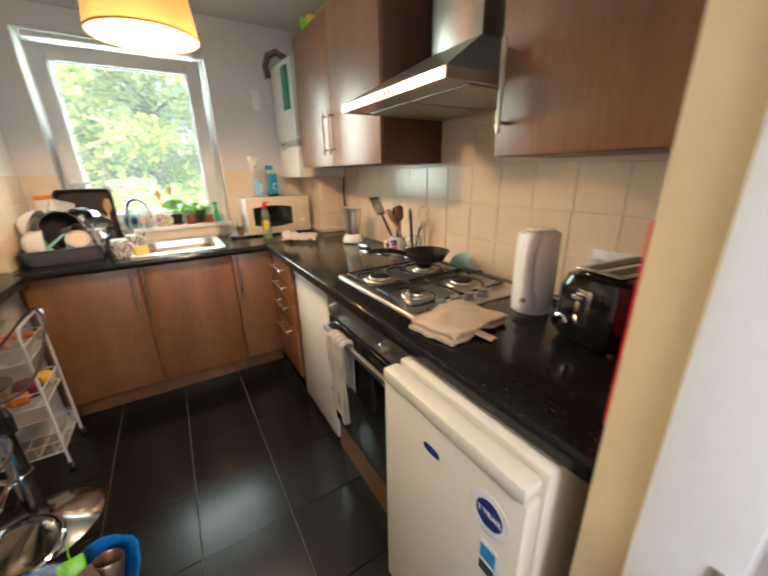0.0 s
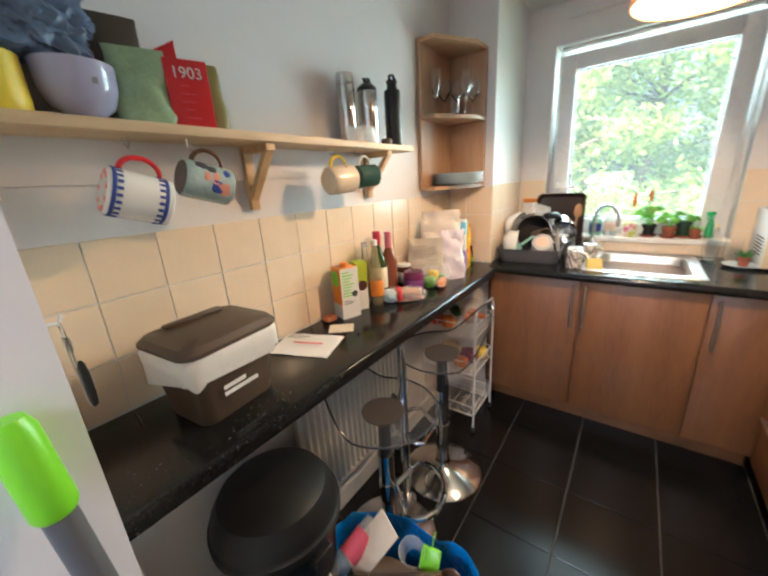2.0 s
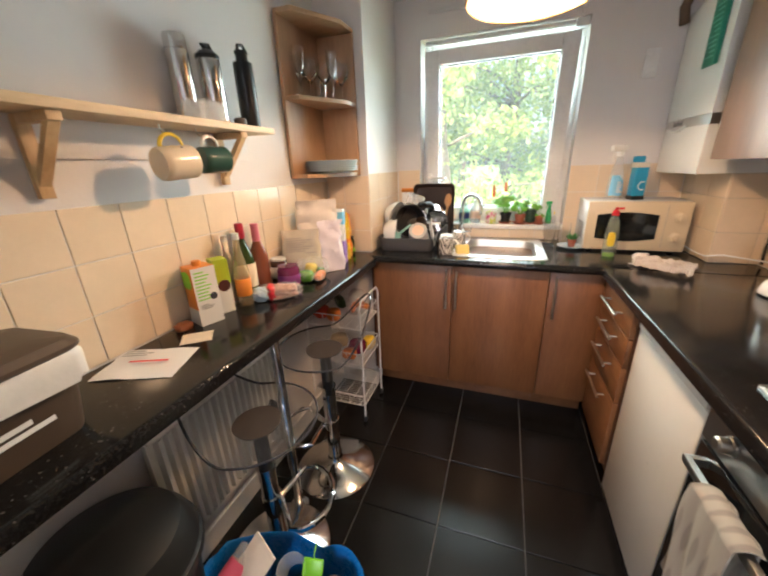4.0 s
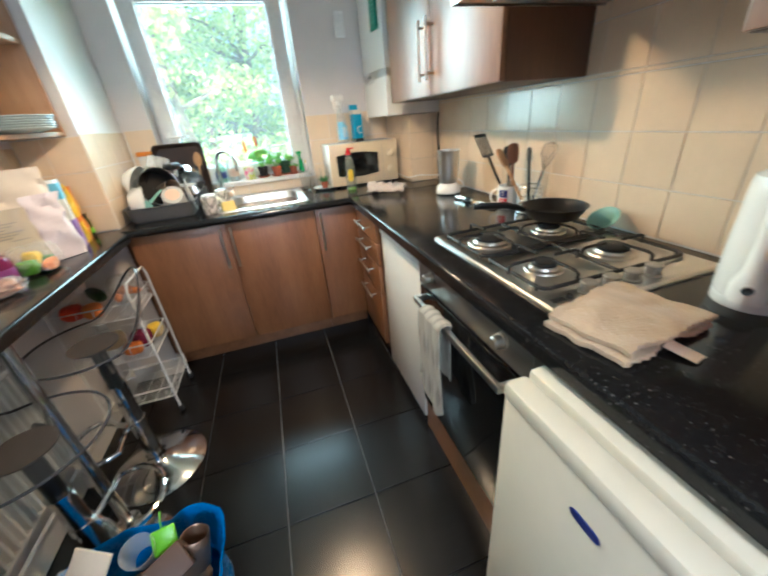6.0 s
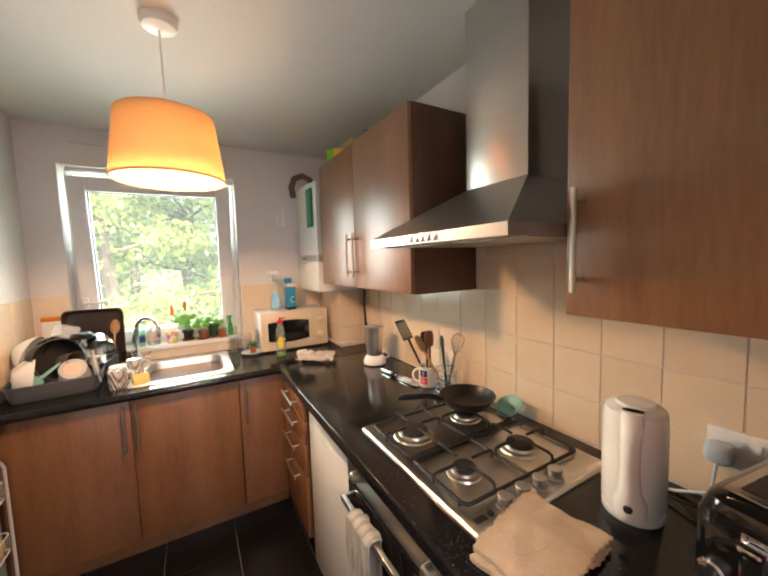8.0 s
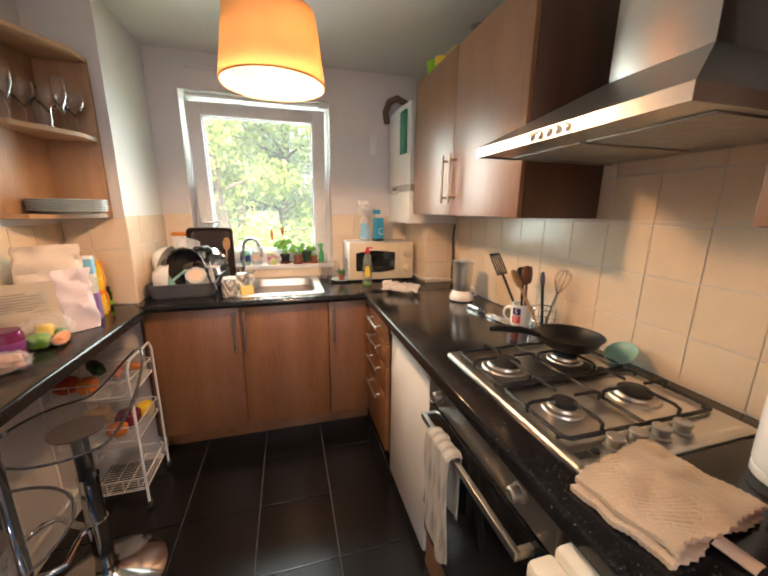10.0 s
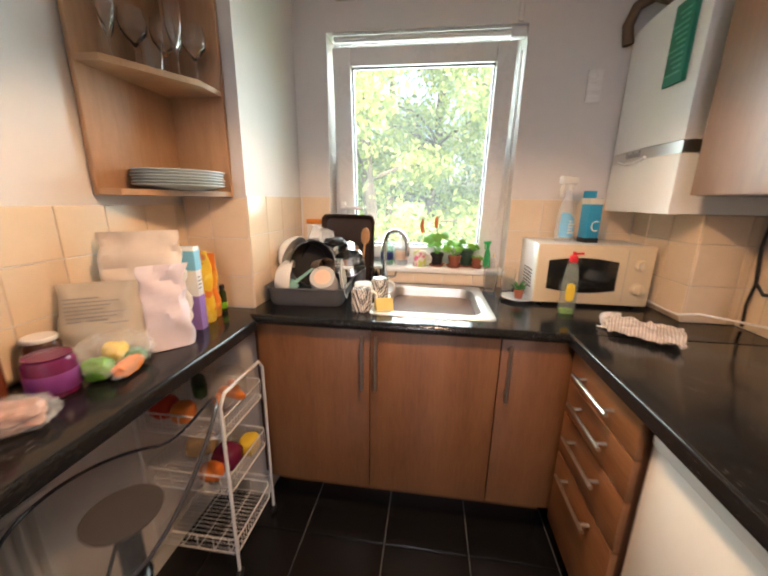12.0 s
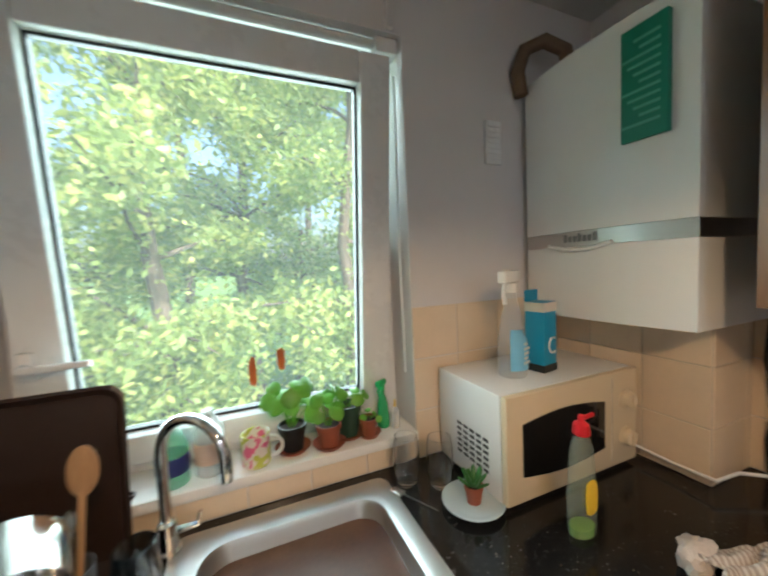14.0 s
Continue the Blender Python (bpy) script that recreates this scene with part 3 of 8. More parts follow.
under = part("filter_plate", bm, M_NICKEL, ob)
for y in (0.03, 0.29):
    boxpart("grease_filter", (0.10, y, -0.001, hd - 0.06, y + 0.24, 0.0035), mat("filter_mesh", (0.40, 0.37, 0.32), 0.5, 0.8, vary=0.2, scale=30, bump=0.6, bump_scale=500), under, 0.001)
bm = bmesh.new()
box(bm, cx0, cy0, 0.184, hd, cy1, H - 1.535 - 0.002, 0.001)
part("chimney", bm, M_STEEL, ob)
for k in range(5):
    bm = bmesh.new()
    lathe(bm, [(0.009, 0), (0.009, 0.003), (0.007, 0.004)], (-0.0005, 0.22 + k * 0.026, 0.013), 12, Matrix.Rotation(radians(-90), 4, "Y"))
    part("button", bm, M_CHROME, ob)

# boiler
ob = thing("boiler", (0.90, 2.70, 1.305), "white wall-hung gas boiler with a green notice", "boiler")
bw, bh, bd = 0.44, 0.70, XR - 0.90 - 0.005


def curved_front(z0, z1, bulge=0.018, inset=0.0):
    bm = bmesh.new()
    n = 14
    pts = [(-bulge * math.sin(math.pi * i / n) + 0.02 + inset, bw * i / n) for i in range(n + 1)] + [(bd, bw), (bd, 0)]
    prism(bm, pts, z0, z1)
    return bm


part("lower_cover", curved_front(0.0, 0.195), M_BOILER, ob)
part("band", curved_front(0.196, 0.235, 0.018, 0.002), M_STEEL, ob, "silver band")
part("casing", curved_front(0.236, bh), M_BOILER, ob)
bm = bmesh.new()
tube(bm, [(-0.001, 0.16, 0.20), (-0.004, 0.22, 0.186), (-0.004, 0.28, 0.186), (-0.001, 0.34, 0.20)], 0.006, 8)
part("grip", bm, M_BOILER, ob)
bm = bmesh.new()
box(bm, -0.002, 0.045, 0.42, 0.0145, 0.138, 0.665, 0.001)
st = part("notice", bm, mat("green_paper", (0.015, 0.20, 0.13), 0.5, vary=0.06), ob, "dark green notice sticker")
bm = bmesh.new()
for k in range(11):
    box(bm, -0.0036, 0.058, 0.45 + k * 0.018, -0.0021, 0.135 - (k * 7 % 4) * 0.012, 0.456 + k * 0.018)
part("print", bm, mat("pale_green_print", (0.10, 0.38, 0.28), 0.5), st)
bm = bmesh.new()
for k in range(7):
    box(bm, 0.0005, 0.20 + k * 0.014, 0.207, 0.0022, 0.209 + k * 0.014, 0.207 + (0.016 if k % 3 else 0.022))
part("logo", bm, mat("grey_print", (0.25, 0.25, 0.25), 0.5), ob)
bm = bmesh.new()
tube(bm, [(0.12, 0.36, bh), (0.11, 0.37, bh + 0.09), (0.06, 0.40, bh + 0.125), (0.01, 0.43, bh + 0.105), (-0.012, 0.437, bh + 0.04), (0.0, 0.4365, bh - 0.03)], 0.021, 14)
part("flue", bm, mat("brown_pipe_lagging", (0.16, 0.10, 0.06), 0.7), ob, "brown lagged pipe bend")

# boxing under the boiler
bm = bmesh.new()
box(bm, 1.065, 2.735, WT + 0.001, XR - 0.001, YB - 0.001, 1.302)
boxing = structure("wall_boxing", bm, M_GROUT)

# sink
ob = thing("sink", (0, 0, WT), "stainless steel inset sink with one bowl", "sink")
bm = bmesh.new()
R = lambda a, z, r: [Vector((x, y, z)) for x, y in rounded(bx0 + a, by0 + a, bx1 - a, by1 - a, r, 6)]
loft(bm, [[Vector((x, y, 0.0005)) for x, y in rounded(*SINK, 0.03, 6)], [Vector((x, y, 0.005)) for x, y in rounded(SINK[0] + 0.003, SINK[1] + 0.003, SINK[2] - 0.003, SINK[3] - 0.003, 0.03, 6)],
          R(-0.012, 0.006, 0.06), R(0.0005, 0.002, 0.06), R(0.004, -0.01, 0.06), R(0.010, -0.100, 0.06), R(0.016, -0.116, 0.058), R(0.027, -0.127, 0.055), R(0.042, -0.1315, 0.05), R(0.056, -0.132, 0.045), R(0.13, -0.1324, 0.03)], cap0=False)
part("bowl", bm, M_STEELX, ob)
bm = bmesh.new()
lathe(bm, [(0.042, -0.1315), (0.040, -0.1275), (0.030, -0.1275), (0.026, -0.1315)], (bx0 + 0.15, by0 + 0.235, 0), 24)
part("drain", bm, M_CHROME, ob)

# tap
ob = thing("tap", (-0.10, 3.09, WT + 0.005), "chrome swan-neck mixer tap behind the sink", "tap")
bm = bmesh.new()
lathe(bm, [(0.024, 0), (0.024, 0.006), (0.019, 0.012), (0.018, 0.06), (0.013, 0.065)], (0, 0, 0.0005), 20)
part("base", bm, M_CHROME, ob)
bm = bmesh.new()
dirx, diry = 0.80, -0.60
neck = [(0, 0, 0.06), (0, 0, 0.205)] + [((0.075 - 0.075 * math.cos(radians(a))) * dirx, (0.075 - 0.075 * math.cos(radians(a))) * diry, 0.205 + 0.075 * math.sin(radians(a))) for a in range(15, 181, 15)] + [(0.15 * dirx, 0.15 * diry, 0.165)]
tube(bm, neck, 0.0105, 12)
part("spout", bm, M_CHROME, ob)
bm = bmesh.new()
tube(bm, [(0.017, 0, 0.04), (0.055, -0.005, 0.045), (0.06, -0.006, 0.07)], [0.008, 0.006, 0.005], 8)
part("lever", bm, M_CHROME, ob)

# microwave
ob = thing("microwave", (0.575, 2.875, WT), "white microwave oven with a cream front and black door glass", "microwave")
mw, md, mh = 0.45, 0.27, 0.262
bm = bmesh.new()
box(bm, 0, 0.02, 0.012, mw, md, mh, 0.004)
part("body", bm, M_BOILER, ob)
fc = boxpart("front", (0, 0.0, 0.012, mw, 0.0195, mh), mat("cream_plastic", (0.66, 0.55, 0.38), 0.35, vary=0.03), ob, 0.006, "cream plastic front panel")
bm = bmesh.new()
top = [(0.045 + 0.27 * i / 10, 0.195 + 0.014 * math.sin(math.pi * i / 10)) for i in range(11)]
bot = [(0.045 + 0.27 * i / 10, 0.075 - 0.014 * math.sin(math.pi * i / 10)) for i in range(10, -1, -1)]
prism(bm, top + bot, 0.0008, 0.004, Matrix.Rotation(radians(90), 4, "X"))
part("door_glass", bm, M_BLACKG, fc, "black curved door glass")
boxpart("door_gap", (0.345, -0.0012, 0.03, 0.349, 0.0005, mh - 0.015), M_GROUT, fc, 0)
for z in (0.085, 0.185):
    bm = bmesh.new()
    lathe(bm, [(0.026, 0), (0.026, 0.004), (0.021, 0.006), (0.020, 0.018), (0.017, 0.020)], (0.40, -0.0005, z), 24, Matrix.Rotation(radians(90), 4, "X"))
    box(bm, 0.397, -0.024, z - 0.018, 0.403, -0.019, z + 0.018)
    part("dial", bm, mat("cream_plastic", (0.66, 0.55, 0.38)), fc)
bm = bmesh.new()
for r in range(6):
    for c in range(5):
        box(bm, -0.0015, 0.06 + c * 0.026, 0.06 + r * 0.015, 0.0005, 0.078 + c * 0.026, 0.067 + r * 0.015)
part("vent", bm, M_GREY, ob)
for x in (0.04, mw - 0.04):
    for y in (0.04, md - 0.04):
        bm = bmesh.new()
        lathe(bm, [(0.012, 0.0005), (0.012, 0.012)], (x, y, 0), 10)
        part("foot", bm, M_BLACK, ob)

# pendant lamp
ob = thing("pendant_lamp", (0.175, 1.97, H), "lit pendant lamp with an orange drum fabric shade", "lamp")
bm = bmesh.new()
lathe(bm, [(0.055, -0.0005), (0.055, -0.012), (0.048, -0.026), (0.015, -0.034)], (0, 0, 0), 24)
part("ceiling_rose", bm, M_WHITE, ob)
bm = bmesh.new()
tube(bm, [(0, 0, -0.03), (0, 0, -0.34)], 0.0035, 8)
part("cord", bm, M_WHITE, ob)
m, nt, p = nodes_of("orange_lamp_fabric")
p.inputs["Base Color"].default_value = (0.78, 0.48, 0.24, 1)
p.inputs["Roughness"].default_value = 0.9
tl = nt.nodes.new("ShaderNodeBsdfTranslucent")
tl.inputs[0].default_value = (0.78, 0.48, 0.22, 1)
ms = nt.nodes.new("ShaderNodeMixShader")
ms.inputs[0].default_value = 0.55
link(nt, p.outputs[0], ms.inputs[1])
link(nt, tl.outputs[0], ms.inputs[2])
link(nt, ms.outputs[0], nt.nodes["Material Output"].inputs["Surface"])
bm = bmesh.new()
lathe(bm, [(0.166, -0.510), (0.168, -0.508), (0.142, -0.305), (0.140, -0.303)], (0, 0, 0), 48, caps=False)
part("shade", bm, m, ob)
ml, nt, p = nodes_of("white_shade_lining")
p.inputs["Base Color"].default_value = (0.85, 0.82, 0.76, 1)
p.inputs["Roughness"].default_value = 0.8
tl = nt.nodes.new("ShaderNodeBsdfTranslucent")
tl.inputs[0].default_value = (0.85, 0.80, 0.70, 1)
ms = nt.nodes.new("ShaderNodeMixShader")
ms.inputs[0].default_value = 0.4
link(nt, p.outputs[0], ms.inputs[1])
link(nt, tl.outputs[0], ms.inputs[2])
link(nt, ms.outputs[0], nt.nodes["Material Output"].inputs["Surface"])
bm = bmesh.new()
lathe(bm, [(0.163, -0.508), (0.137, -0.306)], (0, 0, 0), 48, caps=False)
part("lining", bm, ml, ob, "white inner lining")
bm = bmesh.new()
tube(bm, [(0.165 * math.cos(a * math.pi / 24), 0.165 * math.sin(a * math.pi / 24), -0.509) for a in range(48)], 0.003, 6, closed=True)
rim2 = bmesh.new()
tube(rim2, [(0.139 * math.cos(a * math.pi / 24), 0.139 * math.sin(a * math.pi / 24), -0.306) for a in range(48)], 0.003, 6, closed=True)
for a in (0, 120, 240):
    tube(rim2, [(0, 0, -0.335), (0.138 * math.cos(radians(a)), 0.138 * math.sin(radians(a)), -0.31)], 0.002, 6)
part("rim", bm, mat("orange_trim", (0.60, 0.30, 0.10), 0.7), ob)
part("carrier_ring", rim2, mat("orange_trim", (0.60, 0.30, 0.10), 0.7), ob)
bm = bmesh.new()
lathe(bm, [(0.018, -0.33), (0.018, -0.375)], (0, 0, 0), 16)
# Flared collar added to keep the glow lamp's light off the ceiling.
lathe(bm, [(0.0185, -0.362), (0.038, -0.366), (0.052, -0.378), (0.050, -0.379), (0.037, -0.369), (0.0185, -0.365)], (0, 0, 0), 24, caps=False)
part("holder", bm, M_WHITE, ob)
bm = bmesh.new()
lathe(bm, [(0.013, -0.3755), (0.022, -0.40), (0.030, -0.425), (0.026, -0.445), (0.001, -0.455)], (0, 0, 0), 20, caps=False)
part("bulb", bm, mat("lit_bulb", (1.0, 0.80, 0.55), 0.3, emit=6.0), ob)

# ---- small building blocks ----
def lump(bm, at, size, seed=0, amp=0.1, freq=2.0, sub=3, flat=False, turn=0.0):
    """A soft crumpled body: a rounded block with folds."""
    tmp = bmesh.new()
    bmesh.ops.create_icosphere(tmp, subdivisions=sub, radius=1.0)
    off = Vector((seed * 3.1, seed * 1.7, seed * 2.3))
    c, s = math.cos(radians(turn)), math.sin(radians(turn))
    verts = {}
    for v in tmp.verts:
        p = v.co.copy()
        k = max(abs(p.x), abs(p.y), abs(p.z))
        p = p.lerp(p / k, 0.45)
        p *= 1.0 + amp * noise.noise(p * freq + off) + amp * 0.5 * noise.noise(p * freq * 3 + off)
        q = Vector((p.x * size[0] / 2, p.y * size[1] / 2, p.z * size[2] / 2))
        if flat:
            q.z = max(q.z, -size[2] / 2 * 0.86)
        verts[v] = bm.verts.new(Vector((q.x * c - q.y * s, q.x * s + q.y * c, q.z)) + Vector(at))
    for f in tmp.faces:
        bm.faces.new([verts[v] for v in f.verts])
    tmp.free()


def pouch(bm, w, h, d, seed=0, amp=0.006, rows=9, cols=12, top=0.9):
    """A standing bag: round at the foot, pinched flat at its top edge."""
    off = seed * 7.3
    rings = []
    for r in range(rows + 1):
        t = r / rows
        depth = d / 2 * (1 - t ** 1.6) + 0.002
        ww = w / 2 * (1 - (1 - top) * t) * (0.93 + 0.07 * min(1, t * 6))
        ring = []
        for k in range(cols * 2):
            a = 2 * math.pi * k / (cols * 2)
            ca, sa = math.cos(a), math.sin(a)
            p = Vector((ww * math.copysign(abs(ca) ** 0.6, ca), depth * math.copysign(abs(sa) ** 0.8, sa), h * t))
            p += Vector((noise.noise(p * 22 + Vector((off, 0, 0))), noise.noise(p * 22 + Vector((0, off, 3))), 0)) * amp * min(1, t * 4 + 0.2)
            ring.append(p)
        rings.append(ring)
    loft(bm, rings)


def sheet(bm, fn, nu, nv, thick):
    """A thin cloth or paper with two faces; fn(u, v) gives a point for u and v from 0 to 1."""
    g = [[Vector(fn(i / nu, j / nv)) for j in range(nv + 1)] for i in range(nu + 1)]
    nrm = [[None] * (nv + 1) for _ in range(nu + 1)]
    for i in range(nu + 1):
        for j in range(nv + 1):
            du = g[min(i + 1, nu)][j] - g[max(i - 1, 0)][j]
            dv = g[i][min(j + 1, nv)] - g[i][max(j - 1, 0)]
            nrm[i][j] = du.cross(dv).normalized() * thick
    a = [[bm.verts.new(g[i][j] + nrm[i][j] / 2) for j in range(nv + 1)] for i in range(nu + 1)]
    b = [[bm.verts.new(g[i][j] - nrm[i][j] / 2) for j in range(nv + 1)] for i in range(nu + 1)]
    for i in range(nu):
        for j in range(nv):
            bm.faces.new((a[i][j], a[i + 1][j], a[i + 1][j + 1], a[i][j + 1]))
            bm.faces.new((b[i][j], b[i][j + 1], b[i + 1][j + 1], b[i + 1][j]))
    for i in range(nu):
        for j in (0, nv):
            bm.faces.new((a[i][j], b[i][j], b[i + 1][j], a[i + 1][j]))
    for j in range(nv):
        for i in (0, nu):
            bm.faces.new((a[i][j], a[i][j + 1], b[i][j + 1], b[i][j]))


def lettering(text, size, material, parent, m, name="lettering"):
    cu = bpy.data.curves.new(name, "FONT")
    cu.body, cu.size, cu.extrude, cu.align_x, cu.align_y = text, size, 0.0004, "CENTER", "CENTER"
    tmp = bpy.data.objects.new(name, cu)
    me = bpy.data.meshes.new_from_object(tmp)
    bpy.data.objects.remove(tmp)
    me.materials.clear()
    me.materials.append(material)
    ob = new(name, me)
    ob.parent, ob.matrix_basis = parent, m
    return ob


def turned(name, prof, material, at, label, category, group="", seg=28, rot=None, caps=True):
    """A thing of one turned body."""
    bm = bmesh.new()
    lathe(bm, prof, (0, 0, 0), seg, caps=caps)
    ob = solo(name, bm, material, label, category, group)
    ob.matrix_basis = pose(*at) @ (rot or Matrix.Identity(4))
    return ob


def bars(parent, m, rows, w, h, step, material, name="print"):
    """Lines of print too small to read."""
    bm = bmesh.new()
    for k in range(rows):
        f = 0.55 + 0.45 * ((k * 37) % 10) / 10
        box(bm, -w / 2, -k * step - h, 0, -w / 2 + w * f, -k * step, 0.0004)
    ob = part(name, bm, material, parent)
    ob.matrix_basis = m
    return ob


P = lambda name, c, r=0.4, **k: mat(name, c, r, **k)
C_WHITE = P("white_ceramic", (0.78, 0.77, 0.74), 0.15, vary=0.02)
C_CREAM = P("cream_ceramic", (0.72, 0.60, 0.44), 0.2, vary=0.03)
C_PAPER = P("white_paper", (0.76, 0.74, 0.72), 0.7, vary=0.03, bump=0.2, bump_scale=30)
C_ORANGE = P("orange_card", (0.72, 0.24, 0.03), 0.45)
C_YELLOW = P("yellow_card", (0.78, 0.55, 0.04), 0.45)
C_RED = P("red_plastic", (0.62, 0.02, 0.03), 0.35)
C_BLUE = P("blue_card", (0.03, 0.25, 0.52), 0.4)
C_GREEN = P("green_plastic", (0.03, 0.42, 0.12), 0.35)
C_LIME = P("lime_plastic", (0.22, 0.62, 0.02), 0.35)
C_PURPLE = P("purple_print", (0.20, 0.04, 0.20), 0.4)
C_BROWN = P("brown_plastic", (0.075, 0.050, 0.034), 0.42, vary=0.1)
C_INK = P("dark_print", (0.04, 0.04, 0.05), 0.6)
C_FOIL = P("pale_pouch", (0.62, 0.58, 0.50), 0.3, vary=0.06)
C_CLEAR = sheer("clear_plastic", (0.85, 0.86, 0.86), 0.22, 0.1)
C_FROST = sheer("frosted_plastic", (0.80, 0.80, 0.80), 0.55, 0.35)
C_FILM = sheer("plastic_film", (0.86, 0.86, 0.85), 0.17, 0.14)
C_TERRA = P("terracotta_plastic", (0.30, 0.085, 0.045), 0.55, vary=0.1)
C_SOIL = P("potting_soil", (0.03, 0.02, 0.014), 0.95, vary=0.4, scale=60, bump=0.6, bump_scale=150)
C_LEAF = P("plant_leaf", (0.13, 0.34, 0.03), 0.4, vary=0.25, scale=30)
C_LEAFD = P("succulent_leaf", (0.05, 0.17, 0.04), 0.4, vary=0.2, scale=30)
C_TEAL = P("teal_plastic", (0.25, 0.48, 0.42), 0.35)
C_SPONGE = P("yellow_sponge", (0.74, 0.58, 0.20), 0.9, bump=0.6, bump_scale=150)
C_STEEL = P("polished_steel", (0.62, 0.61, 0.59), 0.16, metal=1.0, vary=0.04)
C_NONSTICK = P("non_stick_coating", (0.014, 0.013, 0.013), 0.32, vary=0.2, scale=20)
C_GREYP = P("grey_plastic", (0.10, 0.10, 0.105), 0.45, vary=0.08)
C_SPOON = wood("spoon_wood", (0.30, 0.15, 0.06), (0.48, 0.28, 0.13), "z", 0.6, 20)
C_DARKSPOON = wood("dark_spoon_wood", (0.10, 0.035, 0.018), (0.20, 0.08, 0.04), "z", 0.5, 20)
C_WIRE = P("white_coated_wire", (0.75, 0.75, 0.74), 0.35, vary=0.03)
C_CARROT = P("carrot_skin", (0.70, 0.20, 0.03), 0.5, vary=0.1)
C_CUKE = P("cucumber_skin", (0.02, 0.06, 0.015), 0.4, vary=0.2)

# ---- outdoors ----
bm = bmesh.new()
box(bm, -900, -900, -3.2, 900, 900, -3.0)
structure("ground", bm, mat("lawn", (0.08, 0.14, 0.03), 0.9, vary=0.3, scale=1.5, bump=0.5, bump_scale=30))
bm = bmesh.new()
box(bm, XL - 0.12, YH - 0.1, -2.999, 1.6, YB + 0.30, -0.14)
structure("wall_lower_storey", bm, mat("outer_render", (0.45, 0.42, 0.37), 0.9, vary=0.1, scale=2.0, bump=0.3, bump_scale=60))
M_BARK = mat("bark", (0.10, 0.075, 0.055), 0.9, vary=0.3, scale=4, bump=0.8, bump_scale=25)


def leaf_mat(name, c):
    m, nt, p = nodes_of(name)
    geo = nt.nodes.new("ShaderNodeNewGeometry")
    col = ramp(nt, geo.outputs["Random Per Island"], [(0.0, shade(c, 0.75)), (0.5, c), (1.0, (c[0] * 1.9, c[1] * 1.45, c[2] * 1.5))])
    link(nt, col, p.inputs["Base Color"])
    p.inputs["Roughness"].default_value = 0.5
    tl = nt.nodes.new("ShaderNodeBsdfTranslucent")
    link(nt, col, tl.inputs[0])
    ms = nt.nodes.new("ShaderNodeMixShader")
    ms.inputs[0].default_value = 0.55
    link(nt, p.outputs[0], ms.inputs[1])
    link(nt, tl.outputs[0], ms.inputs[2])
    link(nt, ms.outputs[0], nt.nodes["Material Output"].inputs["Surface"])
    return m


LEAVES = (leaf_mat("ash_leaf", (0.23, 0.32, 0.09)), leaf_mat("lime_leaf", (0.28, 0.37, 0.11)), leaf_mat("far_leaf", (0.22, 0.31, 0.13)))


def tree(at, height, spread, n, size, leaf, label, seed):
    """A trunk with limbs and twigs; leaves hang in uneven clumps along the twigs."""
    rng = random.Random(seed)
    ob = thing("tree", at, label, "tree", "trees outside the window")
    bm = bmesh.new()
    x, y, pts = 0.0, 0.0, []
    for i in range(9):
        pts.append((x, y, height * 0.9 * i / 8))
        x += rng.uniform(-0.16, 0.16)
        y += rng.uniform(-0.16, 0.16)
    tube(bm, pts, [0.17 * (1 - 0.1 * i) + 0.02 for i in range(9)], 9)
    clumps = []
    for k in range(26):
        i = rng.randrange(1, 8)
        p = Vector(pts[i])
        a, up = rng.uniform(0, 2 * math.pi), rng.uniform(0.0, 0.9)
        ln = spread * rng.uniform(0.45, 1.0) * (1 - 0.45 * abs(i - 4) / 4)
        limb = [p]
        d = Vector((math.cos(a), math.sin(a), up)).normalized()
        for s in range(6):
            d = (d + Vector((rng.uniform(-0.3, 0.3), rng.uniform(-0.3, 0.3), rng.uniform(-0.28, 0.12)))).normalized()
            limb.append(limb[-1] + d * ln / 6)
            if s > 0:
                for _ in range(3):
                    clumps.append((limb[-1] + Vector((rng.gauss(0, 0.28), rng.gauss(0, 0.28), rng.gauss(0, 0.22))), rng.uniform(0.18, 0.42)))
        tube(bm, limb, [0.05, 0.042, 0.034, 0.026, 0.02, 0.013, 0.008], 6)
    part("trunk", bm, M_BARK, ob)
    r = np.random.RandomState(seed)
    cs = np.array([c for c, _ in clumps])
    rs = np.array([q for _, q in clumps])
    pick = r.randint(0, len(cs), n)
    cen = cs[pick] + r.normal(0, 1, (n, 3)) * (rs[pick] * np.array([[0.75], [0.75], [0.55]])).T
    ax = r.normal(0, 1, (n, 3)) + np.array([0, 0, -0.6])
    ax /= np.linalg.norm(ax, axis=1)[:, None]
    sd = np.cross(ax, r.normal(0, 1, (n, 3)))
    sd /= np.linalg.norm(sd, axis=1)[:, None]
    ln = (size * r.uniform(0.6, 1.3, n))[:, None]
    quad = np.stack([cen - ax * ln * 0.5, cen + sd * ln * 0.24, cen + ax * ln * 0.5, cen - sd * ln * 0.24], 1).reshape(-1, 3)
    me = bpy.data.meshes.new("crown")
    me.from_pydata(quad.tolist(), [], np.arange(n * 4).reshape(-1, 4).tolist())
    me.materials.append(leaf)
    cr = new("crown", me)
    cr.parent = ob
    cr["kind"] = "stuff"
    return ob


